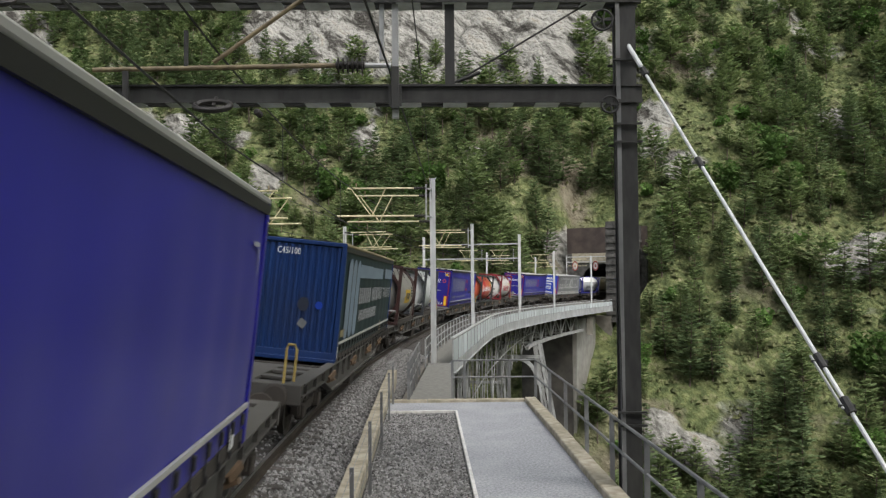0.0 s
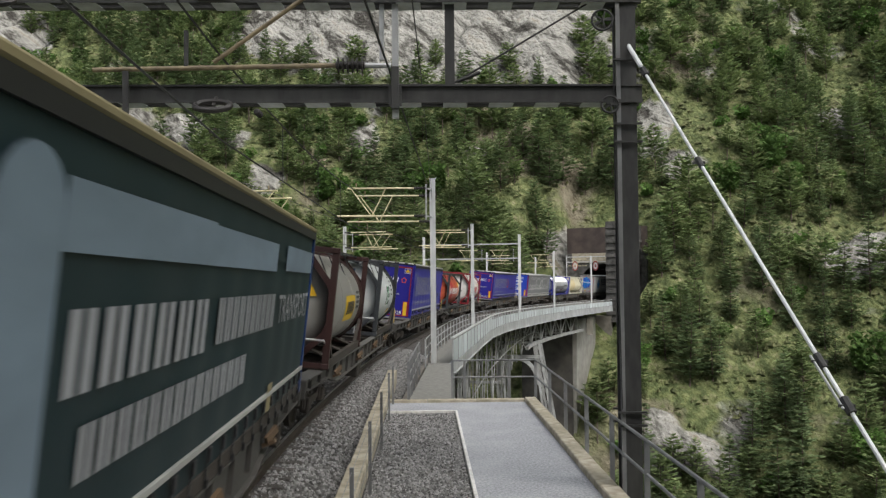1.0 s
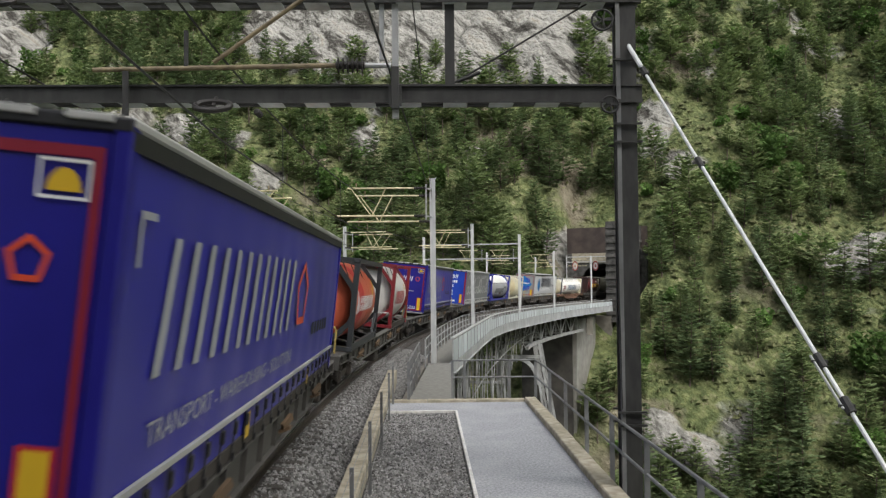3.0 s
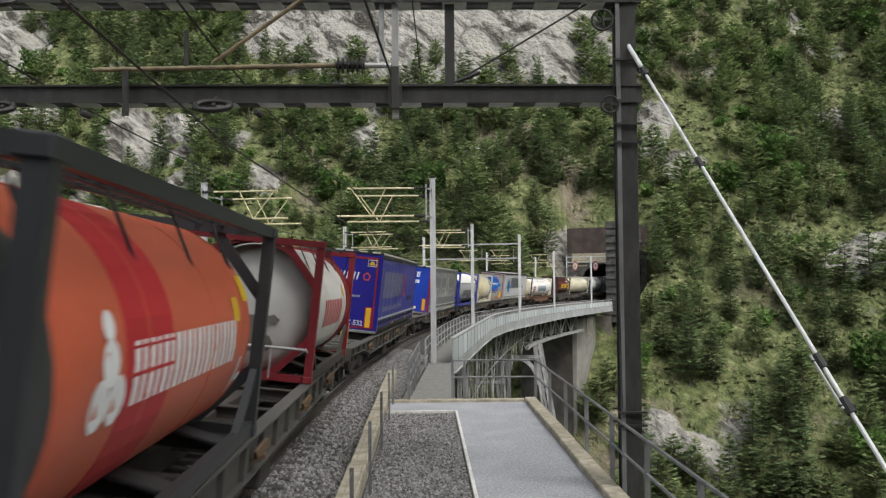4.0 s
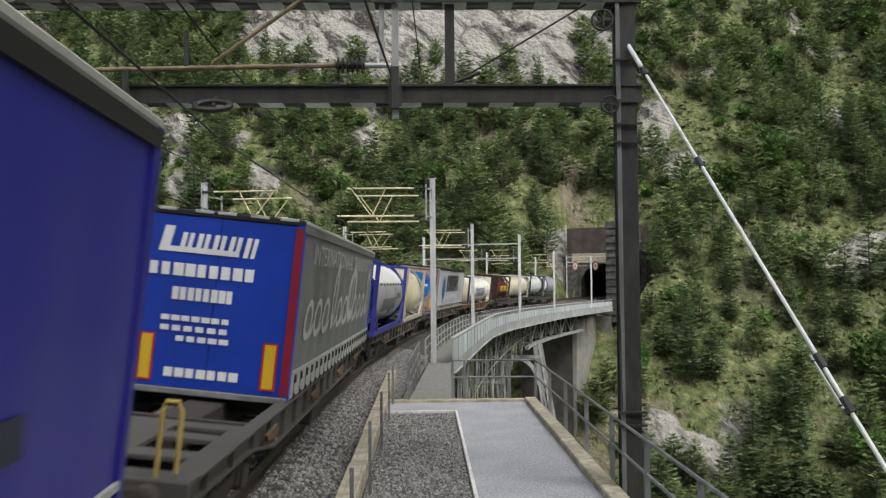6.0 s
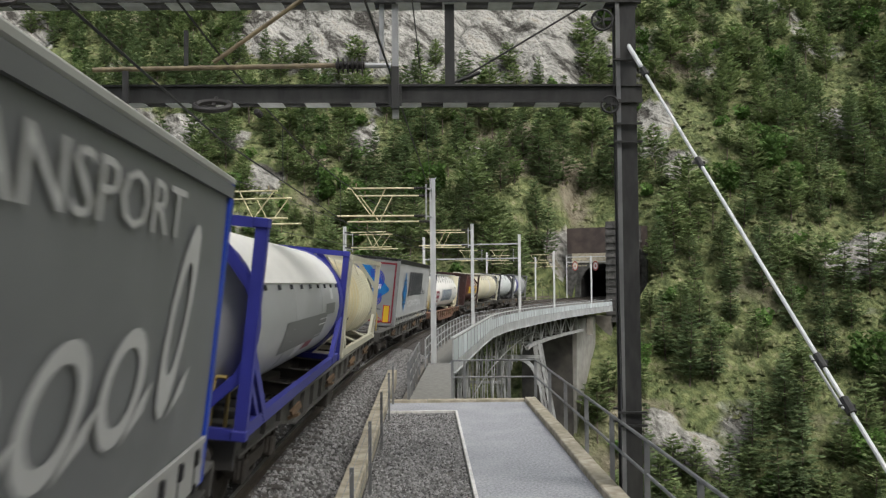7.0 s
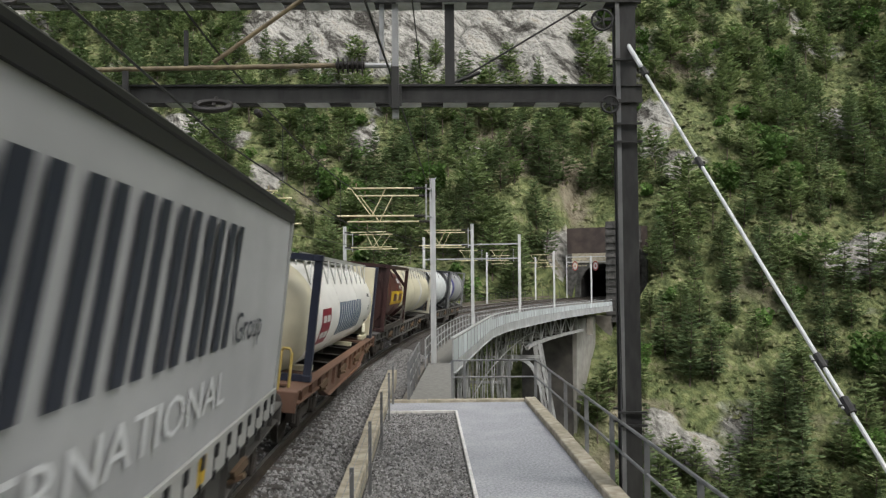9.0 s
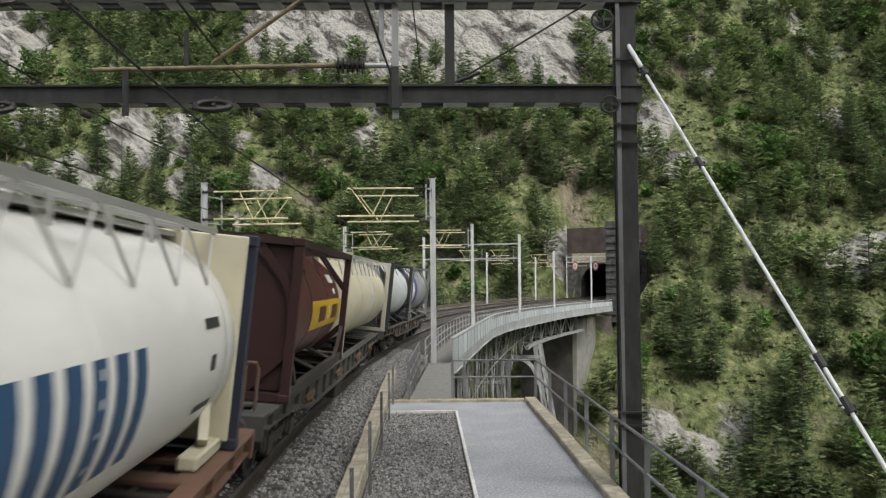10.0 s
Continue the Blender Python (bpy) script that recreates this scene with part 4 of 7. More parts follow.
    for x, a, b, w in ((-3.92, za - 0.02, za + 0.56, 0.06), (-4.85, za - 0.75, za - 0.02, 0.09)):
        bm = bm_new()
        bar(bm, (x, GY - 0.3, a), (x, GY - 0.3, b), w, 0.05, up=(0, 1, 0))
        part("drop_arm", bm, DARK_STEEL, root)
    for x, z, r in ((-3.5, zu + 0.0, 0.27), (-3.5, zl - 0.2, 0.27), (-6.75, zl - 0.2, 0.2), (-6.75, zu - 0.05, 0.2)):
        bm = bm_new()
        pts = [(x + r * math.cos(t), GY - 0.35 + 0.12 * math.sin(t), z + 0.09 * math.sin(t)) for t in [k * math.tau / 20 for k in range(20)]]
        tube(bm, pts, 0.05, 6, closed=True)
        bar(bm, (x, GY - 0.3, z), (x, GY - 0.1, z + 0.2), 0.05, 0.05)
        part("insulator_ring", bm, PORCELAIN, root)
    # tension wheels at the post
    for x, z, r in ((2.50, EYE + 4.0, 0.16), (2.60, EYE + 2.68, 0.13)):
        bm = bm_new()
        tube(bm, [(x + r * math.cos(k * math.tau / 20), GY - 0.2, z + r * math.sin(k * math.tau / 20)) for k in range(20)], 0.02, 6, closed=True)
        for k in range(5):
            a = k * math.tau / 5
            bar(bm, (x, GY - 0.2, z), (x + r * math.cos(a), GY - 0.2, z + r * math.sin(a)), 0.025, 0.02, up=(0, 1, 0))
        bar(bm, (x, GY - 0.2, z), (2.9, GY - 0.1, z + 0.1), 0.04, 0.04)
        part("tension_wheel", bm, DARK_STEEL, root)
    bm = bm_new()
    tube(bm, [(2.66, GY - 0.2, EYE + 4.0), (2.66, GY - 0.2, EYE + 2.7), (2.72, GY - 0.2, EYE - 2)], 0.008, 5)
    part("cable", bm, WIRE, root)
    return root


gantry()


def guy_rod():
    root = thing("guy_rod", "pale grey guy rod anchoring the gantry post", "guy rod")
    a, b = Vector((2.925, 13.2, EYE + 3.547)), Vector((4.069, 8.0, EYE - 1.78))
    d = b - a
    end = a + d * 1.9
    bm = bm_new()
    tube(bm, [a + d * 0.03, end], 0.022, 8)
    part("rod", bm, ROD_PAINT, root)
    bm = bm_new()
    tube(bm, [a - d * 0.015, a + d * 0.07], 0.035, 8)
    part("sleeve", bm, ROD_PAINT, root)
    for f, k in ((0.09, 1.0), (0.385, 0.8), (0.83, 0.8), (0.905, 1.0)):
        p = a + d * f
        bm = bm_new()
        tube(bm, [p - d * 0.012, p + d * 0.012], [0.05 * k, 0.05 * k], 8)
        bar(bm, p + Vector((-0.09, 0, 0.0)), p + Vector((0.07, 0, 0.0)), 0.03, 0.03)
        part("clamp", bm, DARK_STEEL, root)
    q = a + d * 0.82
    bm = bm_new()
    tube(bm, [q + Vector((-0.07, 0, 0)), a + d * 0.91 + Vector((-0.06, 0, 0))], 0.014, 6)
    part("turnbuckle", bm, STEEL, root)


guy_rod()


def wire(label, pts, r=0.009, sag=0.0, drop=None):
    """A stretched wire; drop adds a lower wire joined by droppers."""
    root = thing("overhead_wire", label, "wire", group="overhead wires")
    out = []
    for a, b in zip(pts, pts[1:]):
        out += [a.lerp(b, k / 8) - Vector((0, 0, sag * 4 * (k / 8) * (1 - k / 8))) for k in range(8)]
    out.append(pts[-1])
    bm = bm_new()
    tube(bm, out, r, 5)
    part("conductor", bm, WIRE, root)
    return root


sup = (-20.0, 13.1, 34.35, 61.2, 93.7, 116.5, 141.3, 168.0)
for lat, nm in ((0.0, "near"), (TR2, "outer")):
    up = lambda s: EYE + 4.16 - 0.0044 * s - (0.42 if s > 20 else 0.62)
    lo = lambda s: EYE + 4.16 - 0.0044 * s - 1.92
    wire("dark catenary wire above the " + nm + " track", [on(s, lat - 0.15 + (0.3 if i % 2 else 0), up(s)) for i, s in enumerate(sup)], 0.017, 0.25)
    wire("dark contact wire above the " + nm + " track", [on(s, lat - 0.2 + (0.35 if i % 2 else 0), lo(s)) for i, s in enumerate(sup)], 0.016, 0.02)
    for i, (a, b) in enumerate(zip(sup[:-1], sup[1:])):
        for k in range(1, 4):
            f = k / 4
            s = a + (b - a) * f
            l0 = lat - 0.15 + (0.3 * f if i % 2 == 0 else 0.3 * (1 - f))
            z1 = up(a) + (up(b) - up(a)) * f - 4 * 0.25 * f * (1 - f)
            p = on(a, l0, 0).lerp(on(b, l0, 0), f)
            wire("thin dropper wire hanging below the catenary", [Vector((p.x, p.y, z1)), Vector((p.x, p.y, lo(s)))], 0.008)
    for s in (9.0, 17.0):
        bm = bm_new()
        p = on(s, lat - 0.05, up(s) - 0.1)
        q = on(s + 0.35, lat - 0.05, up(s) - 0.1)
        insulator(bm, p, q, 0.07, 4)
        tagged(part("wire_insulator", bm, PORCELAIN), "dark insulator strung in the overhead wire", "insulator")
wire("dark feeder cable from the gantry to the bridge mast", [Vector((-1.0, 4.0, EYE + 3.2)), Vector((-0.82, 13.2, EYE + 3.28)), Vector((-0.55, 34.2, EYE + 3.65))], 0.016)
wire("thin earth wire to the bridge mast", [Vector((-0.33, 6.0, EYE + 3.1)), Vector((-0.33, 13.4, EYE + 3.3)), Vector((-0.42, 34.2, EYE + 3.2))], 0.008)


# ---- the far tunnel mouth ----
def tunnel():
    root = thing("tunnel_portal", "dark masonry tunnel mouth with brown wall above", "tunnel portal", kind="structure")
    s0 = PORTAL_S
    zr = rail_z(s0)
    mid, half, spring, crown = -1.75, 4.35, zr + 2.2, zr + 6.2

    def arch(lat):
        t = (lat - mid) / half
        return spring + (crown - spring) * math.sqrt(max(0.0, 1 - t * t)) if abs(t) < 1 else None
    for lo, hi, mat, nm in ((-3.0, zr + 8.2, MASONRY, "portal_face"), (zr + 8.2, zr + 13.0, BROWN_WALL, "upper_wall")):
        bm = bm_new()
        cuts = [-8.6] + [mid - half + 2 * half * k / 24 for k in range(25)] + [6.5]
        for a, b in zip(cuts, cuts[1:]):
            m = (a + b) / 2
            z = arch(m)
            base = z if (z and nm == "portal_face") else lo
            vs = [bm.verts.new(on(s, l, zz)) for s in (s0, s0 + 1.2) for l, zz in ((a, base), (b, base), (b, hi), (a, hi))]
            for q in ((0, 1, 2, 3), (7, 6, 5, 4), (0, 4, 5, 1), (3, 2, 6, 7), (0, 3, 7, 4), (1, 5, 6, 2)):
                bm.faces.new([vs[i] for i in q])
        part(nm, bm, mat, root)
    bm = bm_new()
    rows = []
    for s in np.linspace(s0 + 0.6, s0 + 110, 30):
        rows.append([bm.verts.new(on(s, mid - half, -3))] + [bm.verts.new(on(s, mid - half * math.cos(math.pi * k / 12), spring + (crown - spring) * math.sin(math.pi * k / 12))) for k in range(13)] + [bm.verts.new(on(s, mid + half, -3))])
    for a, b in zip(rows, rows[1:]):
        for k in range(len(a) - 1):
            bm.faces.new((a[k], a[k + 1], b[k + 1], b[k]))
    bm.faces.new(rows[-1])
    part("tunnel_lining", bm, DARK_LINING, root)
    # arch stones
    for k in range(17):
        t0, t1 = math.pi * k / 17 + 0.01, math.pi * (k + 1) / 17 - 0.01
        bm = bm_new()
        vs = [bm.verts.new(on(s, mid - (half + d) * math.cos(t), spring + (crown - spring + d) * math.sin(t))) for s in (s0 - 0.12, s0 + 0.3) for t, d in ((t0, 0.0), (t1, 0.0), (t1, 0.7), (t0, 0.7))]
        for q in ((0, 1, 2, 3), (7, 6, 5, 4), (0, 4, 5, 1), (3, 2, 6, 7), (0, 3, 7, 4), (1, 5, 6, 2)):
            bm.faces.new([vs[i] for i in q])
        part("arch_stone", bm, MASONRY, root)
    bm = bm_new()
    ribbon(bm, s0 - 0.15, s0, 3, lambda s: [(-7.6, zr + 6.4), (4.0, zr + 6.4), (4.0, zr + 8.2), (-7.6, zr + 8.2)])
    part("lintel_course", bm, CONCRETE, root, "pale weathered lintel above the arch")
    # wing wall of rough stones on the valley side
    rng = random.Random(3)
    for row in range(28):
        z = -4.0 + row * 0.6
        for k in range(4):
            a = s0 - 16.0 + k * 4.0 + (0.2 if row % 2 else 0.0)
            bm = bm_new()
            w = rng.uniform(0.93, 1.05)
            vs = [bm.verts.new(on(s, l, zz)) for s in (a + 0.04, a + 3.94) for l, zz in ((3.4, z), (3.4 + 2.2 * w, z), (3.4 + 2.2 * w, z + 0.56), (3.4, z + 0.56))]
            for q in ((0, 1, 2, 3), (7, 6, 5, 4), (0, 4, 5, 1), (3, 2, 6, 7), (0, 3, 7, 4), (1, 5, 6, 2)):
                bm.faces.new([vs[i] for i in q])
            part("wall_stone", bm, MASONRY, root)


tunnel()


def rear_tunnel():
    """The mouth through which the line leaves, behind the platform, in a plain tall wall. Unseen, added to block light
    from behind.
    """
    root = thing("unseen_rear_portal", "unseen dark stone tunnel mouth added behind the platform to block light", "tunnel portal", kind="structure")
    for a, b, lo, hi, nm in ((-12.0, -6.3, -3.0, 16.0, "portal_pier"), (2.4, 9.0, -6.0, 16.0, "portal_pier"), (-6.3, 2.4, 7.3, 16.0, "portal_lintel")):
        bm = bm_new()
        ribbon(bm, -14.6, -13.4, 3, lambda s: [(a, lo), (b, lo), (b, hi), (a, hi)])
        part(nm, bm, SHADE_STONE, root)
    bm = bm_new()
    rows = [[bm.verts.new(on(s, l, z)) for l, z in ((-6.3, -2.0), (-6.3, 5.0), (-4.6, 7.2), (0.7, 7.2), (2.4, 5.0), (2.4, -2.0))] for s in np.linspace(-14, -226, 24)]
    for ra, rb in zip(rows, rows[1:]):
        for k in range(5):
            bm.faces.new((ra[k], ra[k + 1], rb[k + 1], rb[k]))
    bm.faces.new(rows[-1])
    part("tunnel_lining", bm, DARK_LINING, root)


rear_tunnel()


def sign_gantry():
    s = 154.0
    root = thing("sign_gantry", "pale light gantry with two round white signs before the tunnel", "gantry")
    z = EYE + 3.75
    for lat in (-4.9, 2.6):
        bm = bm_new()
        bar(bm, on(s, lat, rail_z(s) - 0.9), on(s, lat, z + 0.3), 0.16, 0.16, up=(0, 1, 0))
        part("post", bm, MAST_STEEL, root)
    for dz in (0.0, -0.9):
        bm = bm_new()
        bar(bm, on(s, -4.9, z + dz), on(s, 2.6, z + dz), 0.1, 0.14)
        part("cross_beam", bm, MAST_STEEL, root)
    for lat in (TR2 + 0.2, 0.4):
        p = on(s - 0.3, lat, z - 1.6)
        T = Matrix.Translation(p) @ Matrix.Rotation(-heading(s), 4, "Z")
        for r, y, mat, nm in ((1.0, 0.0, SIGN_RED, "sign_rim"), (0.72, -0.02, EDGING, "sign_face"), (0.3, -0.04, SIGN_RED, "sign_centre")):
            bm = bm_new()
            M = T @ Matrix.Diagonal((0.5, 1, 0.85, 1))
            revolve(bm, [(y, 0.0), (y, r), (y + 0.04, r), (y + 0.04, 0.0)], M, 20)
            part(nm, bm, mat, root)
        bm = bm_new()
        bar(bm, on(s, lat, z), on(s, lat, z - 0.8), 0.05, 0.05, up=(0, 1, 0))
        part("sign_arm", bm, STEEL, root)


SIGN_RED = material("sign_red", (0.35, 0.06, 0.05))
sign_gantry()


# ---- loose stones on the gravel strip and the ballast ----
def stones():
    rng = np.random.RandomState(4)
    base = np.array([(1, 0, 0), (-1, 0, 0), (0, 1, 0), (0, -1, 0), (0, 0, 1), (0, 0, -1)], float)
    tri = np.array([(0, 2, 4), (2, 1, 4), (1, 3, 4), (3, 0, 4), (2, 0, 5), (1, 2, 5), (3, 1, 5), (0, 3, 5)])
    spots = []
    for _ in range(10000):
        p = pl(rng.uniform(-0.98, 0.70), 7 + 14.5 * rng.uniform(0, 1), -0.03)
        spots.append((p.x, p.y, p.z, 0.034))
    rows = np.array(ballast_rows(0.0))
    def bed(s, lat):
        return np.interp(lat, rows[:, 0], rows[:, 1]) + G * s
    for _ in range(17000):
        s = 7 + 34 * rng.uniform(0, 1) ** 1.3
        lat = rng.uniform(0.75, 2.36)
        p = on(s, lat, bed(s, lat))
        spots.append((p.x, p.y, p.z, 0.038))
    for _ in range(13000):
        s = 8 + 45 * rng.uniform(0, 1) ** 1.3
        lat = rng.uniform(-5.5, 0.8)
        p = on(s, lat, bed(s, lat))
        spots.append((p.x, p.y, p.z, 0.038))
    P = np.array(spots)
    n = len(P)
    sc = P[:, 3, None, None] * rng.uniform(0.55, 1.35, (n, 1, 3)) * rng.uniform(0.8, 1.2, (n, 6, 1))
    V = base[None] * sc
    a = rng.uniform(0, math.tau, n)
    b = rng.uniform(-0.9, 0.9, n)
    ca, sa, cb, sb = np.cos(a), np.sin(a), np.cos(b), np.sin(b)
    x, y, z = V[..., 0], V[..., 1], V[..., 2]
    y, z = y * cb[:, None] - z * sb[:, None], y * sb[:, None] + z * cb[:, None]
    x, y = x * ca[:, None] - y * sa[:, None], x * sa[:, None] + y * ca[:, None]
    V = np.stack((x, y, z), -1) + P[:, None, :3]
    F = (tri[None] + 6 * np.arange(n)[:, None, None]).reshape(-1, 3)
    me = bpy.data.meshes.new("ballast_stones")
    me.from_pydata(V.reshape(-1, 3).tolist(), [], F.tolist())
    me.materials.append(STONES)
    tagged(new("ballast_stones", me), "loose grey crushed ballast stones", "gravel", kind="stuff")


stones()

# ---- the train ----
MOVING = []
BED = 1.15                      # loading height above the rails


def paint(name, rgb, rough=0.45, dirt=0.25, scale=1.2, metal=0.0, bump=0.06, stretch=(1, 0.35, 1)):
    return material(name, rgb, tuple(c * 0.82 for c in rgb), scale, rough, metal, bump, 9, stain=tuple(c * 0.35 + 0.02 for c in rgb), stain_scale=0.7,
                    stain_amount=dirt, stretch=stretch, bump_dist=0.02, spec=0.35)


BLUE_CURTAIN = paint("blue_curtain", (0.026, 0.025, 0.265), 0.38, 0.15, 0.8)
BLUE_DOOR = paint("blue_door", (0.012, 0.010, 0.20), 0.4, 0.1)
CORR_BLUE = paint("mid_blue_panel", (0.006, 0.030, 0.125), 0.45, 0.45)
TEAL = paint("dark_teal_curtain", (0.007, 0.023, 0.028), 0.6, 0.2)
GREY_CURTAIN = paint("grey_curtain", (0.15, 0.155, 0.158), 0.45, 0.25)
ROYAL = paint("royal_blue_door", (0.01, 0.045, 0.36), 0.4, 0.1)
PALE = paint("off_white_curtain", (0.43, 0.435, 0.44), 0.5, 0.25)
SHELL_YELLOW = paint("yellowed_cream_shell", (0.60, 0.50, 0.27), 0.45, 0.3)
# off-white door darkened for the shade on end faces, plus grime stains
SHADED_DOOR = paint("grimy_shaded_door", (0.26, 0.265, 0.26), 0.5, 0.35)
ALU = paint("aluminium_rail", (0.48, 0.48, 0.46), 0.45, 0.4, 3, 0.3)
OCHRE_RAIL = paint("ochre_roof_rail", (0.26, 0.22, 0.12), 0.6, 0.5, 3)
BLACK = paint("black_trim", (0.02, 0.02, 0.022), 0.5, 0.1)
ROOF = paint("roof_sheet", (0.35, 0.35, 0.34), 0.6, 0.5)
RED = paint("red_marking", (0.42, 0.02, 0.03), 0.5, 0.1)
DULL_RED = paint("dark_red_tape", (0.22, 0.012, 0.03), 0.5, 0.1)
ORANGE_RED = paint("orange_red_mark", (0.60, 0.07, 0.03), 0.5, 0.1)
YELLOW = paint("yellow_marking", (0.62, 0.40, 0.02), 0.5, 0.15)
WHITE = paint("white_lettering", (0.72, 0.73, 0.74), 0.5, 0.1)
SCRIPT_WHITE = paint("worn_pale_lettering", (0.46, 0.46, 0.45), 0.55, 0.2)
DIM_WHITE = paint("faded_white_lettering", (0.33, 0.34, 0.36), 0.55, 0.15)
PALE_BLUE = paint("pale_blue_print", (0.17, 0.225, 0.28), 0.5, 0.3, 3)
DEEP_BLUE = paint("deep_blue_print", (0.02, 0.03, 0.36), 0.5, 0.1)
CYAN = paint("bright_blue_print", (0.008, 0.15, 0.42), 0.5, 0.1)
NAVY = paint("navy_print", (0.022, 0.027, 0.045), 0.5, 0.1)
INK_BLUE = paint("blue_lettering", (0.03, 0.085, 0.18), 0.5, 0.2)
GREEN = paint("green_print", (0.03, 0.35, 0.12), 0.5, 0.1)
SHELL_GREY = paint("brushed_grey_shell", (0.34, 0.335, 0.315), 0.34, 0.35, 1.2, 0.35)
SHELL_LIGHT = paint("light_grey_shell", (0.60, 0.63, 0.63), 0.38, 0.25, 1.2, 0.15)
SHELL_WHITE = paint("white_shell", (0.60, 0.59, 0.565), 0.4, 0.4)
SHELL_BRIGHT = paint("bright_white_shell", (0.84, 0.83, 0.79), 0.35, 0.3)
SHELL_CREAM = paint("cream_shell", (0.62, 0.58, 0.43), 0.45, 0.3)
SHELL_RED = paint("orange_red_shell", (0.50, 0.105, 0.055), 0.42, 0.35)
SHELL_MAROON = paint("maroon_shell", (0.10, 0.022, 0.022), 0.4, 0.4)
SHELL_SILVER = paint("silver_shell", (0.44, 0.45, 0.46), 0.36, 0.3, 1.0, 0.3)
MAROON_FRAME = paint("maroon_frame", (0.042, 0.018, 0.016), 0.5, 0.4)
DARK_FRAME = paint("charcoal_frame", (0.035, 0.038, 0.042), 0.5, 0.4)
RED_FRAME = paint("red_frame", (0.19, 0.016, 0.022), 0.5, 0.4)
BLUE_FRAME = paint("blue_frame", (0.035, 0.04, 0.26), 0.45, 0.3)
CREAM_FRAME = paint("cream_frame", (0.50, 0.48, 0.38), 0.5, 0.4)
NAVY_FRAME = paint("dark_blue_frame", (0.028, 0.034, 0.058), 0.5, 0.5)
WAGON_GREY = paint("grimy_wagon_frame", (0.078, 0.074, 0.067), 0.75, 0.7, 3)
WAGON_BROWN = paint("rusty_wagon_frame", (0.17, 0.092, 0.06), 0.8, 0.6, 3)
UNDER = paint("grimy_underframe", (0.045, 0.038, 0.032), 0.85, 0.5, 3)
BRASS = paint("worn_brown_bracket", (0.13, 0.085, 0.05), 0.6, 0.5, 5)
HAND_YELLOW = paint("yellow_handrail", (0.42, 0.31, 0.09), 0.5, 0.4, 4)
CHROME = paint("bright_steel_rail", (0.55, 0.55, 0.54), 0.35, 0.3, 3, 0.6)


def quad(bm, pts):
    bm.faces.new([bm.verts.new(p) for p in pts])


def prints(name, mat, parent, to, shapes, label=""):
    """Flat printed shapes: polygons in (u, v), laid on a surface by to(u, v)."""
    bm = bm_new()
    for s in shapes:
        quad(bm, [to(*q) for q in s])
    me = bpy.data.meshes.new(name)
    bm.to_mesh(me)
    bm.free()
    me.materials.append(mat)
    return part(name, me, None, parent, label)


def rect(u0, v0, u1, v1, lean=0.0):
    return [(u0, v0), (u1, v0), (u1 + lean, v1), (u0 + lean, v1)]


def ring(u0, v0, u1, v1, w):
    return [rect(u0, v0, u1, v0 + w), rect(u0, v1 - w, u1, v1), rect(u0, v0 + w, u0 + w, v1 - w), rect(u1 - w, v0 + w, u1, v1 - w)]


def poly(cu, cv, r, n, turn=0.0, ry=None):
    ry = ry or r
    return [(cu + r * math.cos(turn + k * math.tau / n), cv + ry * math.sin(turn + k * math.tau / n)) for k in range(n)]


def poly_ring(cu, cv, r, n, w, turn=0.0, ry=None):
    a, b = poly(cu, cv, r, n, turn, ry), poly(cu, cv, r * (1 - w), n, turn, (ry or r) * (1 - w))
    return [[a[i], a[(i + 1) % n], b[(i + 1) % n], b[i]] for i in range(n)]


def thin_marks(u0, v0, u1, v1, n, w, lean=0.0):
    """n pairs of plain thin slanting strokes."""
    out, st = [], (u1 - u0) / n
    k = st * 0.22
    for i in range(n):
        a, b = u0 + st * i + st * 0.06, u0 + st * (i + 1) - st * 0.26
        out += [rect(a, v0, a + w, v1, k), rect(b - w, v0, b, v1, k)]
    return out


def bold_marks(u0, v0, u1, v1, n, lean=0.0, fill=0.30):
    """n pairs of plain heavy slanting bars."""
    out, st = [], (u1 - u0) / n
    for i in range(n):
        a = u0 + st * i
        w = st * fill
        out += [rect(a, v0, a + w, v1, lean), rect(a + w * 1.5, v0, a + w * 2.4, v1, lean)]
    return out


def small_marks(u0, v0, u1, v1, n, rng_seed=1, gap=0.25):
    rng = random.Random(rng_seed)
    out, u = [], u0
    st = (u1 - u0) / n
    for i in range(n):
        out.append(rect(u0 + st * i, v0, u0 + st * (i + 1 - gap * rng.uniform(0.5, 1.3)), v1))
    return out


def lettering(text, mat, parent, to, u, v, height, width=None, name="lettering"):
    """Readable words in the built-in font, laid flat on a surface, starting at (u, v)."""
    c = bpy.data.curves.new(name, "FONT")
    c.body, c.size = text, 1.0
    c.resolution_u = 2
    ob = new(name, c)
    bpy.context.view_layer.update()
    me = bpy.data.meshes.new_from_object(ob.evaluated_get(bpy.context.evaluated_depsgraph_get()))
    bpy.data.objects.remove(ob)
    xs = [p.co.x for p in me.vertices]
    ys = [p.co.y for p in me.vertices]
    k = height / max(ys)
    kx = width / (max(xs) - min(xs)) if width else k
    x0 = min(xs)
    for p in me.vertices:
        p.co = to(u + (p.co.x - x0) * kx, v + p.co.y * k)
    me.materials.clear()
    me.materials.append(mat)
    me.name = name
    return part(name, me, None, parent)


STRAP_MESH = {}


def strap_mesh(mat, h):
    key = (mat.name, round(h, 2))
    if key not in STRAP_MESH:
        bm = bm_new()
        box(bm, (0, -0.022, 0), (0.008, 0.022, h))
        box(bm, (0, -0.04, h * 0.55), (0.035, 0.04, h * 0.55 + 0.13), bevel=0.008)
        box(bm, (0.0, -0.018, -0.05), (0.03, 0.018, 0.03))
        STRAP_MESH[key] = finish("strap", bm, mat)
    return STRAP_MESH[key]


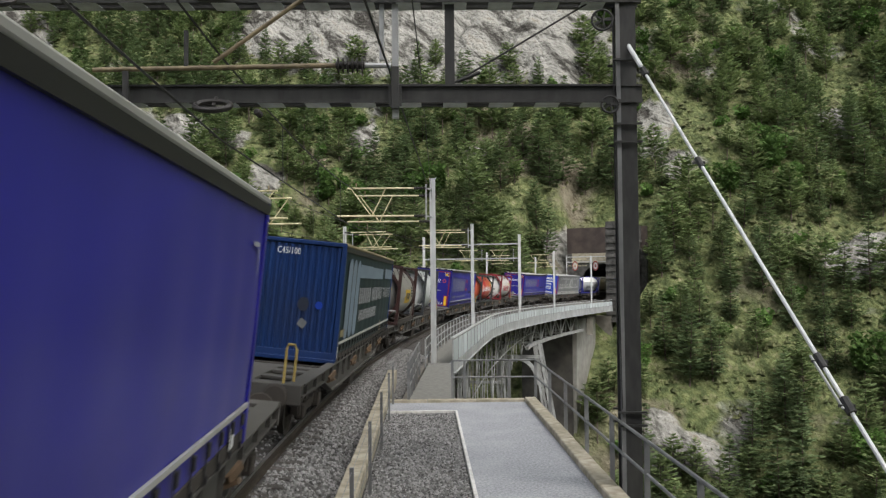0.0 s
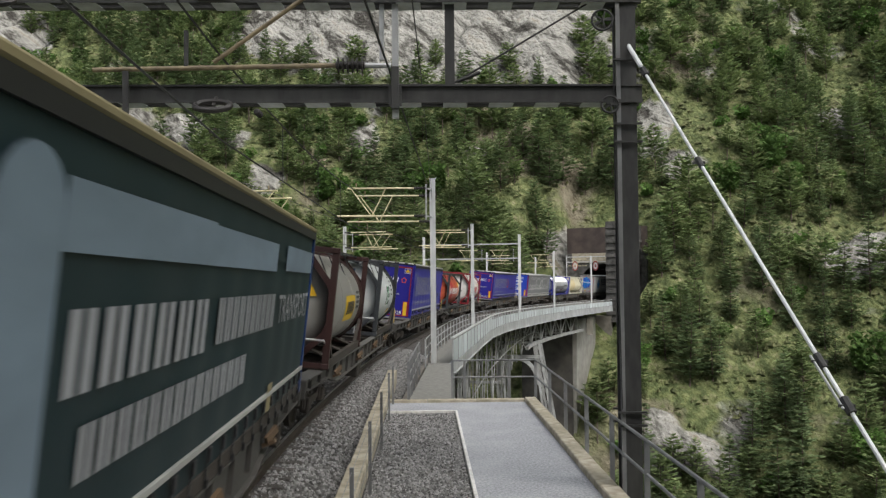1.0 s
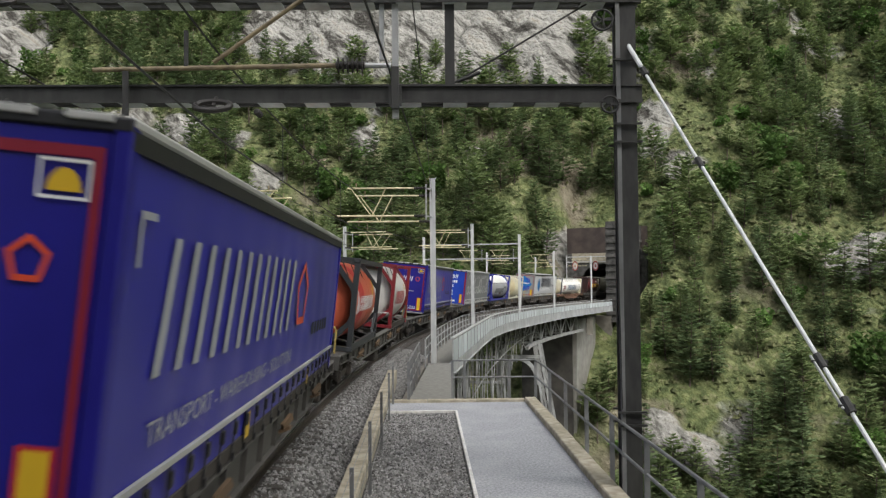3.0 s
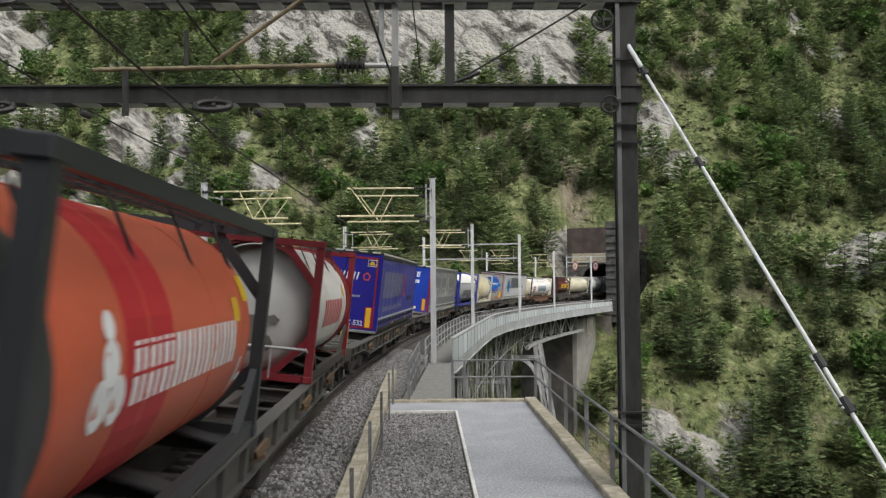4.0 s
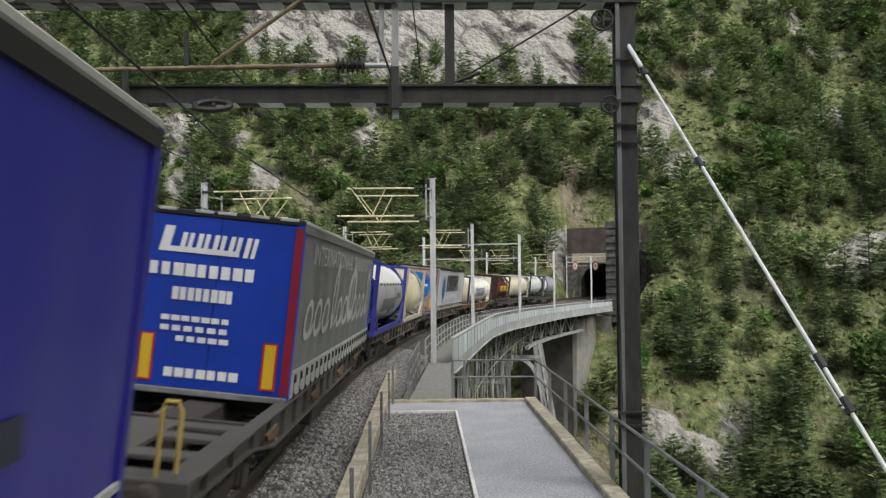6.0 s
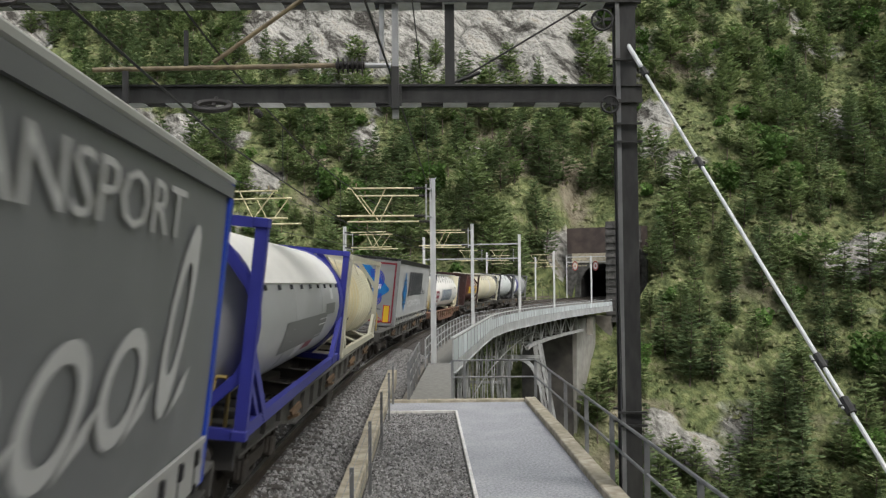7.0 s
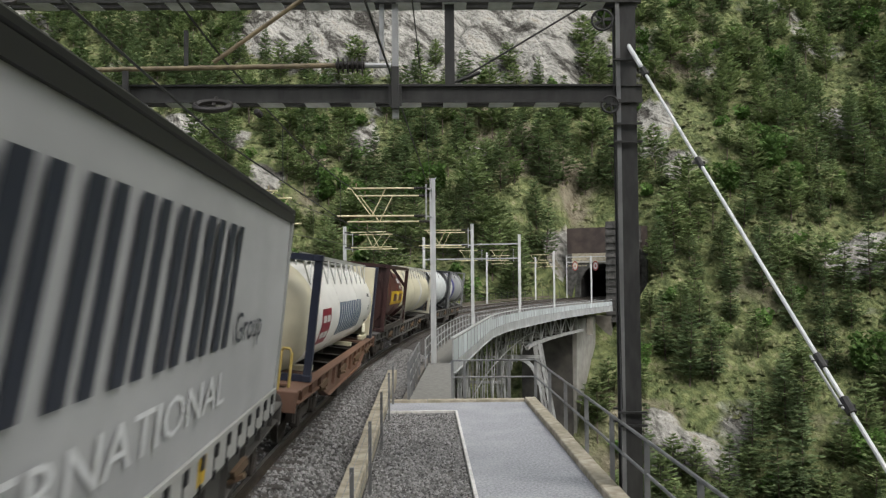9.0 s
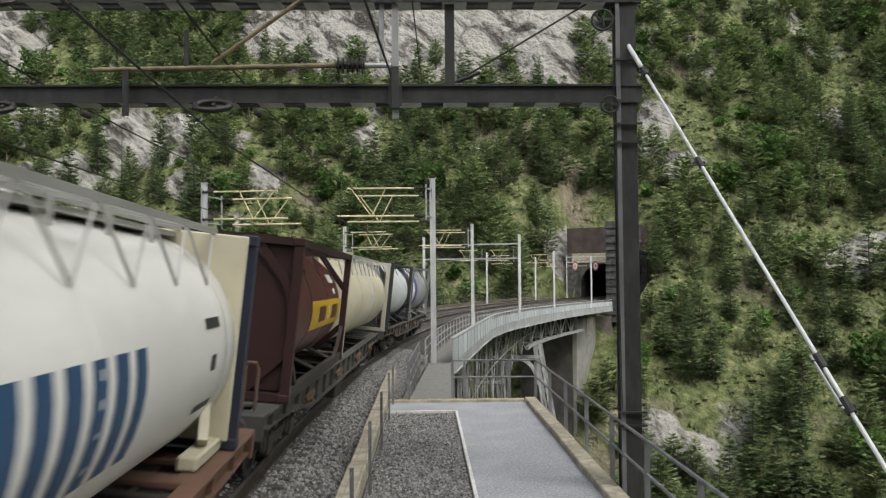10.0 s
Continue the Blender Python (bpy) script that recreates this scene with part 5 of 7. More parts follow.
def curtain_box(label, s0, H, side_mat, door_mat, rail_mat, roof_mat=None, L=13.6, W=2.55, border=None, line=None, strap=BLACK, skirt=None, corr=False, category="swap body", up=0.0):
    """A curtain-sided swap body: floor frame, posts, curtains, doors, roof with its side rails, straps."""
    root = thing("swap_body", label, category, group="loads of the train")
    z0, z1, h = BED + up, BED + up + H, L / 2
    w = W / 2
    bm = bm_new()
    box(bm, (-w + 0.02, -h + 0.02, z0), (w - 0.02, h - 0.02, z0 + 0.16), bevel=0.01)
    for y in (-h * 0.72, -h * 0.3, h * 0.3, h * 0.72):
        box(bm, (-w + 0.05, y - 0.09, z0 - 0.06), (w - 0.05, y + 0.09, z0))
    part("floor_frame", bm, UNDER, root)
    # curtains hang in very slight vertical waves
    for sx, nm in ((1, "side_curtain"), (-1, "side_curtain")):
        bm = bm_new()
        ny, nz = 68, 8
        g = []
        for i in range(ny + 1):
            y = -h + 0.14 + (L - 0.28) * i / ny
            col = []
            for j in range(nz + 1):
                f = j / nz
                x = w - 0.035 + 0.014 * math.sin(f * math.pi) * math.sin(y * 5.2 + 0.5 * math.sin(y * 1.3)) * (1 - f * 0.4) + 0.02 * math.sin(f * math.pi)
                col.append(bm.verts.new((sx * min(x, w - 0.008), y, z0 + 0.06 + (H - 0.22) * f)))
            g.append(col)
        for i in range(ny):
            for j in range(nz):
                bm.faces.new((g[i][j], g[i + 1][j], g[i + 1][j + 1], g[i][j + 1]))
        part(nm, bm, side_mat, root, smooth=True)
    # end posts and end walls
    for sy in (-1, 1):
        for sx in (-1, 1):
            bm = bm_new()
            box(bm, (min(sx * w, sx * (w - 0.11)), sy * h - (0.14 if sy > 0 else 0), z0), (max(sx * w, sx * (w - 0.11)), sy * h + (0.14 if sy < 0 else 0), z1 - 0.02), bevel=0.012)
            part("corner_post", bm, door_mat, root)
    bm = bm_new()
    if corr:
        n = 15
        for i in range(n):
            a, b = -w + 0.11 + (W - 0.22) * i / n, -w + 0.11 + (W - 0.22) * (i + 1) / n
            d = (b - a)
            ys = (-h + 0.05, -h + 0.05, -h + 0.012, -h + 0.012, -h + 0.05)
            xs = (a, a + d * 0.3, a + d * 0.45, a + d * 0.85, b)
            for k in range(4):
                bm.faces.new([bm.verts.new(p) for p in ((xs[k], ys[k], z0 + 0.2), (xs[k + 1], ys[k + 1], z0 + 0.2), (xs[k + 1], ys[k + 1], z1 - 0.12), (xs[k], ys[k], z1 - 0.12))])
        bmesh.ops.remove_doubles(bm, verts=bm.verts, dist=1e-4)
        part("corrugated_end_wall", bm, door_mat, root)
        bm = bm_new()
        box(bm, (-w + 0.1, -h + 0.005, z0 + 0.02), (w - 0.1, -h + 0.09, z0 + 0.2), bevel=0.01)
        part("end_sill", bm, door_mat, root)
    else:
        for a, b in ((-w + 0.115, -0.004), (0.004, w - 0.115)):
            bm = bm_new()
            box(bm, (a, -h + 0.012, z0 + 0.06), (b, -h + 0.06, z1 - 0.1), bevel=0.008)
            part("end_door", bm, door_mat, root)
    bm = bm_new()
    box(bm, (-w + 0.11, h - 0.06, z0 + 0.06), (w - 0.11, h - 0.012, z1 - 0.1))
    part("end_wall", bm, door_mat, root)
    # bumper bar and top sill at the near end
    bm = bm_new()
    box(bm, (-w + 0.02, -h - 0.03, z0 - 0.04), (w - 0.02, -h + 0.1, z0 + 0.055), bevel=0.012)
    part("bottom_sill", bm, GREY_PAINT if not corr else door_mat, root)
    bm = bm_new()
    box(bm, (-w, -h - 0.005, z1 - 0.10), (w, -h + 0.12, z1 - 0.005), bevel=0.015)
    part("top_sill", bm, BLACK if not corr else door_mat, root)
    bm = bm_new()
    box(bm, (-w, h - 0.12, z1 - 0.10), (w, h + 0.005, z1 - 0.005), bevel=0.015)
    part("top_sill", bm, BLACK if not corr else door_mat, root)
    if not corr:
        for u in (-0.86, -0.3, 0.05, 0.55, 1.0):
            bm = bm_new()
            box(bm, (u - 0.12, -h - 0.02, z1 - 0.045), (u + 0.16, -h + 0.1, z1 + 0.004), bevel=0.006)
            part("roof_cap", bm, rail_mat, root)
    for sx in (-1, 1):
        bm = bm_new()
        xs = sorted((sx * (w + 0.006), sx * (w - 0.09)))
        box(bm, (xs[0], -h + 0.01, z1 - 0.075), (xs[1], h - 0.01, z1), bevel=0.02)
        r = part("roof_rail", bm, rail_mat, root)
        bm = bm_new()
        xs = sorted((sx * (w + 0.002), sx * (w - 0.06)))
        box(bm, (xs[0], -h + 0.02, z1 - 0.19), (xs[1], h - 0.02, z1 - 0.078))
        # black strip paints the roof rail's shadow; a given roof_mat replaces it
        part("rail_shadow_strip", bm, BLACK if roof_mat is None else roof_mat, root, "painted shadow strip below the roof rail")
    bm = bm_new()
    n = 16
    g = [[bm.verts.new((x, -h + 0.02 + (L - 0.04) * i / n, z1 - 0.01 + (0.0 if abs(x) > 1 else 0.02 + 0.012 * (i % 2)))) for x in (-w + 0.05, -0.6, 0.6, w - 0.05)] for i in range(n + 1)]
    for i in range(n):
        for j in range(3):
            bm.faces.new((g[i][j], g[i + 1][j], g[i + 1][j + 1], g[i][j + 1]))
    part("roof", bm, ROOF, root)
    side = lambda u, v: Vector((w + 0.004, -h + u, z0 + v))
    face = lambda u, v: Vector((-w + u * W, -h - 0.002, z0 + v * H))
    if line:
        bm = bm_new()
        box(bm, (w - 0.02, -h + 0.14, z0 + line - 0.025), (w + 0.012, h - 0.14, z0 + line + 0.025))
        part("tension_rail", bm, ALU, root)
        me = strap_mesh(strap, line - 0.08)
        k = 23
        for i in range(k):
            part("strap", me, None, root, at=(w - 0.004, -h + 0.45 + (L - 0.9) * i / (k - 1), z0 + 0.06))
    if skirt:
        bm = bm_new()
        box(bm, (w - 0.03, -h + 0.14, z0 + 0.03), (w - 0.001, h - 0.14, z0 + line - 0.03))
        part("skirt", bm, skirt, root)
    if border:
        prints("border_tape", border, root, face, [rect(0.055, 0.045, 0.078, 0.93), rect(0.922, 0.045, 0.945, 0.93), rect(0.078, 0.045, 0.922, 0.065), rect(0.078, 0.905, 0.922, 0.93)])
    MOVING.append((root, s0 + L / 2))
    return root, side, face


def warning_plates(root, face, us=((0.10, 0.165), (0.835, 0.90)), v0=0.06, v1=0.30):
    for a, b in us:
        prints("marker_plate_edge", RED, root, face, [rect(a - 0.014, v0 - 0.01, b + 0.014, v1 + 0.01)])
        prints("marker_plate", YELLOW, root, lambda u, v: face(u, v) + Vector((0, -0.003, 0)), [rect(a, v0, b, v1)], "yellow reflective plate")


def blue_trailer(s0, number, H=2.75, up=0.0):
    root, side, face = curtain_box("deep blue curtain-sided swap body with white lettering blocks and red border", s0, H, BLUE_CURTAIN, BLUE_DOOR, ALU, line=0.47, border=DULL_RED, up=up)
    warning_plates(root, face)
    prints("name_print", WHITE, root, face, thin_marks(0.13, 0.64, 0.70, 0.735, 6, 0.018), "thin white blocks on the door")
    prints("pentagon_mark", ORANGE_RED, root, face, poly_ring(0.80, 0.685, 0.055, 5, 0.3, math.pi / 2))
    prints("sun_frame", WHITE, root, face, ring(0.80, 0.815, 0.92, 0.90, 0.007))
    prints("sun_mark", YELLOW, root, face, [[(0.86 + 0.04 * math.cos(k * math.pi / 8), 0.832 + 0.05 * math.sin(k * math.pi / 8)) for k in range(9)]])
    prints("address_print", DIM_WHITE, root, face, small_marks(0.36, 0.425, 0.74, 0.45, 13))
    prints("maker_print", DIM_WHITE, root, face, small_marks(0.12, 0.86, 0.30, 0.885, 5, 4, 0.12))
    prints("round_mark", PALE_BLUE, root, face, [poly(0.27, 0.115, 0.045, 16)])
    prints("document_box", GREY_PAINT, root, face, [rect(0.45, 0.05, 0.55, 0.19)])
    lettering(number, WHITE, root, face, 0.57 if len(number) > 5 else 0.62, 0.075, 0.062, 0.23 if len(number) > 5 else 0.18)
    prints("side_name_print", DIM_WHITE, root, side, thin_marks(0.8, 1.17, 7.1, 2.12, 6, 0.17))
    prints("side_pentagon", ORANGE_RED, root, side, poly_ring(8.05, 1.62, 0.62, 5, 0.24, math.pi / 2, 0.52))
    lettering("TRANSPORT - WAREHOUSING - SOLUTIONS", DIM_WHITE, root, side, 0.9, 0.70, 0.17, 6.6)
    prints("side_notice", YELLOW, root, side, [rect(4.5, 0.12, 4.72, 0.4), rect(9.6, 0.12, 9.8, 0.38)])
    prints("small_print", NAVY, root, side, small_marks(9.6, 0.95, 12.0, 1.15, 6, 3, 0.5))
    prints("corner_mark", DIM_WHITE, root, side, [rect(0.30, 2.2, 0.62, 2.25), rect(0.30, 1.9, 0.36, 2.2)])
    return root


def plain_blue_trailer(s0):
    root, side, face = curtain_box("plain deep blue curtain-sided swap body with pale roof rail", s0, 2.78, BLUE_CURTAIN, BLUE_DOOR, ALU, line=0.44)
    prints("corner_mark", DIM_WHITE, root, side, [rect(12.7, 2.2, 13.1, 2.25), rect(13.05, 1.9, 13.1, 2.2)])
    prints("notice", WHITE, root, side, [rect(12.5, 0.10, 12.75, 0.32)])


def teal_trailer(s0):
    root, side, face = curtain_box("dark teal curtain-sided swap body with blue corrugated end and pale print", s0, 2.72, TEAL, CORR_BLUE, OCHRE_RAIL, line=0.42, corr=True)
    lettering("C45/100", WHITE, root, face, 0.38, 0.87, 0.055, 0.21)
    for k in range(3):
        a = 0.75 + k * 0.82
        prints("tall_print_bar", PALE_BLUE, root, side, [[(a + 0.36 + 0.36 * math.cos(t) , (2.1 if math.sin(t) > 0 else 0.75) + 0.3 * math.sin(t)) for t in [j * math.tau / 20 for j in range(20)]]])
    prints("print_band", PALE_BLUE, root, side, [rect(3.1, 1.95, 6.2, 2.3), rect(6.2, 1.95, 9.6, 2.28), rect(10.4, 1.97, 13.3, 2.3)])
    prints("faded_edge", TEAL, root, side, [rect(9.65, 2.08, 10.35, 2.14)])
    prints("name_print", DIM_WHITE, root, side, bold_marks(3.3, 1.25, 6.3, 1.68, 6))
    prints("name_print", DIM_WHITE, root, side, bold_marks(6.6, 1.28, 9.8, 1.68, 10))
    lettering("TRANSPORT", DIM_WHITE, root, side, 10.1, 1.3, 0.36, 3.1)
    prints("address_print", DIM_WHITE, root, side, bold_marks(3.6, 0.78, 8.2, 1.08, 15))
    prints("old_notice", OCHRE_RAIL, root, side, [rect(0.25, 0.55, 1.0, 0.72)])
    prints("old_notice", OCHRE_RAIL, root, side, [rect(9.9, 0.2, 10.25, 0.55)])
    prints("white_plate", WHITE, root, side, [rect(0.03, 0.1, 0.12, 0.36)])
    prints("round_stain", NAVY, root, lambda u, v: face(u, v) + Vector((0, 0.004, 0)), [poly(0.66, 0.46, 0.05, 14, 0, 0.06)])
    prints("blue_splash", ROYAL, root, face, [poly(0.80, 0.46, 0.035, 9, 0.3)])
    prints("torn_label", GREY_PAINT, root, face, [poly(0.665, 0.30, 0.05, 4, 0.2, 0.05)])


def grey_trailer(s0):
    root, side, face = curtain_box("grey curtain-sided swap body with blue end and white script shapes", s0, 2.77, GREY_CURTAIN, ROYAL, ALU, GREY_CURTAIN, line=0.42, strap=BLACK, skirt=ALU)
    prints("border_tape", DULL_RED, root, face, [rect(0.945, 0.03, 0.995, 0.95), rect(0.0, 0.03, 0.03, 0.95)])
    warning_plates(root, face)
    prints("script_shape", WHITE, root, face, [rect(0.14, 0.76, 0.2, 0.90, 0.03), rect(0.2, 0.76, 0.62, 0.79)] + bold_marks(0.26, 0.76, 0.74, 0.87, 5, 0.02))
    for k, (a, b, v) in enumerate(((0.1, 0.74, 0.63), (0.25, 0.62, 0.50), (0.2, 0.62, 0.385), (0.2, 0.62, 0.33), (0.3, 0.62, 0.275))):
        prints("address_print", WHITE, root, face, small_marks(a, v, b, v + (0.07 if k < 2 else 0.03), 9 - k, k + 2))
    prints("number_print", WHITE, root, face, small_marks(0.25, 0.08, 0.70, 0.13, 7, 7))
    lettering("INTERNATIONAAL TRANSPORT", SCRIPT_WHITE, root, side, 1.2, 2.12, 0.34, 10.6)
    # big script drawn as plain swashes
    sw = []
    for k in range(11):
        a = 1.1 + k * 1.06
        tall = k in (3, 6, 10)
        ry = 0.70 if tall else 0.34
        loop = poly_ring(a, 0.86 + ry, 0.30 if tall else 0.42, 18, 0.42 if tall else 0.34, 0.0, ry)
        sw += [[(u + 0.42 * (v - 0.86), v) for u, v in q] for q in loop]
        sw.append([(a + 0.18, 0.84), (a + 0.62, 0.98), (a + 0.80, 1.16), (a + 0.52, 1.06)])
    sw += [[(u + 0.42 * (v - 0.86), v) for u, v in q] for q in poly_ring(7.6, 1.55, 0.85, 22, 0.3, 0.0, 0.62)]
    prints("script_print", SCRIPT_WHITE, root, side, sw)
    prints("notice", YELLOW, root, side, [rect(9.6, 0.1, 9.85, 0.34)])


def white_trailer(s0):
    root, side, face = curtain_box("off-white curtain-sided swap body with blue emblem and dark bars", s0, 2.82, PALE, SHADED_DOOR, BLACK, line=0.36, border=DULL_RED, strap=BLACK, skirt=ALU)
    def rounded(cu, cv, ru, rv, turn, soft=0.16, n=6):
        """A turned square with rounded corners."""
        out = []
        for k in range(4):
            for j in range(n + 1):
                t = math.pi / 2 * (k + j / n)
                x = (1 - soft) * (1 if math.cos(math.pi / 2 * k + math.pi / 4) > 0 else -1) + soft * math.cos(t)
                y = (1 - soft) * (1 if math.sin(math.pi / 2 * k + math.pi / 4) > 0 else -1) + soft * math.sin(t)
                out.append((cu + ru * (x * math.cos(turn) - y * math.sin(turn)), cv + rv * (x * math.sin(turn) + y * math.cos(turn))))
        return out

    prints("emblem", CYAN, root, face, [rounded(0.42, 0.55, 0.325, 0.26, 0.72)], "bright blue tilted square emblem")
    proud = lambda u, v: face(u, v) + Vector((0, -0.004, 0))
    for k in range(4):             # four sheaves of nested arches, turned about the middle
        turn = k * math.pi / 2 + 0.10
        arcs = []
        for i in range(5):
            r0 = 0.165 - i * 0.030
            line = [(-r0, 0.0)] + [(-r0 * math.cos(t), 0.10 - i * 0.004 + r0 * 0.75 * math.sin(t)) for t in np.linspace(0, math.pi, 9)] + [(r0, 0.0)]
            w = 0.017
            for (xa, ya), (xb, yb) in zip(line, line[1:]):
                L = math.hypot(xb - xa, yb - ya) or 1
                nx, ny = (yb - ya) / L * w / 2, -(xb - xa) / L * w / 2
                q = [(xa + nx, ya + ny), (xb + nx, yb + ny), (xb - nx, yb - ny), (xa - nx, ya - ny)]
                c, d = math.cos(turn), math.sin(turn)
                arcs.append([(0.42 + ((x - 0.13) * c - (y + 0.13) * d), 0.55 + ((x - 0.13) * d + (y + 0.13) * c) * 0.82) for x, y in q])
        prints("emblem_arches", DEEP_BLUE, root, proud, arcs)
    prints("emblem_print", WHITE, root, lambda u, v: face(u, v) + Vector((0, -0.012, 0)), bold_marks(0.22, 0.53, 0.73, 0.60, 9, 0.01))
    warning_plates(root, face, ((0.80, 0.885),), 0.05, 0.29)
    prints("round_sign", RED, root, face, poly_ring(0.73, 0.07, 0.04, 14, 0.25))
    prints("small_print", NAVY, root, face, small_marks(0.12, 0.235, 0.33, 0.25, 7) + small_marks(0.45, 0.225, 0.75, 0.24, 9))
    prints("side_emblem", CYAN, root, side, [[(1.7, 1.4), (2.5, 0.5), (3.3, 1.4), (2.5, 2.3)]])
    prints("side_emblem_ring", INK_BLUE, root, lambda u, v: side(u, v) + Vector((0.003, 0, 0)), poly_ring(2.5, 1.4, 0.75, 4, 0.14, math.pi / 4, 0.8) + poly_ring(2.5, 1.4, 0.5, 4, 0.18, math.pi / 4, 0.55))
    prints("name_print", NAVY, root, side, bold_marks(3.8, 1.22, 9.9, 2.34, 7, 0.25, 0.30))
    lettering("Group", NAVY, root, side, 10.0, 1.22, 0.30, 1.6)
    lettering("INTERNATIONAL", WHITE, root, side, 3.8, 0.70, 0.30, 6.0)
    prints("notice", YELLOW, root, side, [rect(9.0, 0.08, 9.3, 0.33)])


# ---- tank containers ----
def tank(label, s0, L, H, shell, frame, R=1.18, ribs=0, top_rail="walk", gusset=True, zc=None, bands=(), brace=False, front_rail=None, n=40, box_frame=False, saddle=True, up=0.0, end_mat=None, W=2.5, low=None, rails=True):
    """A cylindrical tank with domed ends in a steel end-frame, with side rails, saddles, catwalk and ladder."""
    low = low or frame
    root = thing("tank_container", label, "tank container", group="loads of the train")
    z0, h, w = BED + up, L / 2, W / 2
    zc = zc or z0 + H - R - 0.10
    inner = h - 0.16
    M = Matrix.Translation((0, 0, zc))
    bm = bm_new()
    prof = [(-inner, 0.0), (-inner + 0.015, R * 0.3), (-inner + 0.06, R * 0.58), (-inner + 0.15, R * 0.80), (-inner + 0.28, R * 0.94), (-inner + 0.45, R)]
    prof += [(y, R) for y in np.linspace(-inner + 0.9, inner - 0.9, 9)] + [(-y, r) for y, r in reversed(prof)]
    revolve(bm, prof, M, n)
    part("shell", bm, shell, root, smooth=True)
    for i in range(ribs):
        y = -inner + 0.55 + (2 * inner - 1.1) * i / (ribs - 1)
        bm = bm_new()
        revolve(bm, [(y - 0.045, R), (y - 0.03, R + 0.022), (y + 0.03, R + 0.022), (y + 0.045, R)], M, n)
        part("rib", bm, shell, root, smooth=False)
    if not ribs:
        for y in (-inner + 0.5, -inner * 0.35, inner * 0.3, inner - 0.5):
            bm = bm_new()
            revolve(bm, [(y - 0.02, R), (y - 0.018, R + 0.006), (y + 0.018, R + 0.006), (y + 0.02, R)], M, n)
            part("weld_band", bm, shell, root)
    for k, (mat, ya, yb) in enumerate(bands):
        bm = bm_new()
        revolve(bm, [(ya, R + 0.001), (ya + 0.002, R + 0.005), (yb - 0.002, R + 0.005), (yb, R + 0.001)], M, n)
        part("painted_band", bm, mat, root)
    # end frames
    for sy in (-1, 1):
        y = sy * (h - 0.07)
        bm = bm_new()
        for sx in (-1, 1):
            bar(bm, (sx * (w - 0.07), y, z0), (sx * (w - 0.07), y, z0 + H), 0.14, 0.14, up=(0, 1, 0))
            for zz in (z0, z0 + H - 0.12):
                box(bm, (sx * (w - 0.08) - 0.09, y - 0.09, zz), (sx * (w - 0.08) + 0.09, y + 0.09, zz + 0.12), bevel=0.012)
            if gusset:
                for za, zb in ((z0 + H - 0.05, z0 + H - 0.85), (z0 + 0.1, z0 + 0.8)):
                    bar(bm, (sx * (w - 0.75), y, za), (sx * (w - 0.08), y, zb), 0.13, 0.05, up=(0, 1, 0))
        bar(bm, (-w + 0.07, y, z0 + H - 0.06), (w - 0.07, y, z0 + H - 0.06), 0.12, 0.12)
        bar(bm, (-w + 0.07, y, z0 + 0.06), (w - 0.07, y, z0 + 0.06), 0.12, 0.12)
        part("end_frame", bm, frame, root)
        if gusset and not (box_frame and sy > 0):   # ring that carries the shell in the frame
            bm = bm_new()
            revolve(bm, [(y - 0.03, R - 0.02), (y - 0.03, R + 0.05), (y - sy * 0.45, R + 0.02), (y - sy * 0.45, R - 0.02)], M, n)
            part("skirt_ring", bm, frame if end_mat is None else end_mat, root)
    for sx in (-1, 1):
        bm = bm_new()
        bar(bm, (sx * (w - 0.08), -h + 0.1, z0 + 0.09), (sx * (w - 0.08), h - 0.1, z0 + 0.09), 0.10, 0.17)
        for yy in (-1, 1):
            bar(bm, (sx * (w - 0.08), yy * (h - 0.12), z0 + 0.75), (sx * (w - 0.08), yy * (h - 0.95), z0 + 0.12), 0.08, 0.1)
        if rails:
            part("bottom_rail", bm, low, root)
        else:
            bm.free()
        if box_frame:
            bm = bm_new()
            bar(bm, (sx * (w - 0.07), -h + 0.1, z0 + H - 0.06), (sx * (w - 0.07), h - 0.1, z0 + H - 0.06), 0.1, 0.12)
            part("top_rail", bm, frame, root)
        if brace:
            bm = bm_new()
            bar(bm, (sx * (w - 0.07), -h + 0.2, z0 + 0.95), (sx * (w - 0.07), -h + 1.3, z0 + 0.1), 0.1, 0.16)
            bar(bm, (sx * (w - 0.07), h - 0.2, z0 + 0.95), (sx * (w - 0.07), h - 1.3, z0 + 0.1), 0.1, 0.16)
            part("corner_brace", bm, frame, root)
    if saddle:
        for y in np.linspace(-h * 0.62, h * 0.62, 3):
            bm = bm_new()
            for sx in (-1, 1):
                bar(bm, (sx * (w - 0.1), y, z0 + 0.12), (sx * 0.55, y, zc - R * 0.82), 0.35, 0.03)
            bar(bm, (-w + 0.1, y, z0 + 0.1), (w - 0.1, y, z0 + 0.1), 0.14, 0.1)
            part("saddle", bm, low, root)
    ztop = zc + R
    if top_rail == "walk":
        bm = bm_new()
        for x in (0.35, 0.62, 0.9):
            bar(bm, (x, -h + 0.1, z0 + H - 0.02), (x, h - 0.1, z0 + H - 0.02), 0.05, 0.04)
        for k in range(int(L / 0.35)):
            bar(bm, (0.33, -h + 0.2 + k * 0.35, z0 + H - 0.01), (0.92, -h + 0.2 + k * 0.35, z0 + H - 0.01), 0.06, 0.02)
        for k in range(4):
            y = -h + 0.8 + (L - 1.6) * k / 3
            bar(bm, (0.62, y, z0 + H), (0.9, y, zc + math.sqrt(max(R * R - 0.81, 0.01)) - 0.02), 0.025, 0.025)
        part("catwalk", bm, DARK_FRAME if frame is not CREAM_FRAME else CREAM_FRAME, root)
    elif top_rail == "lattice":
        bm = bm_new()
        zt = z0 + H + 0.0
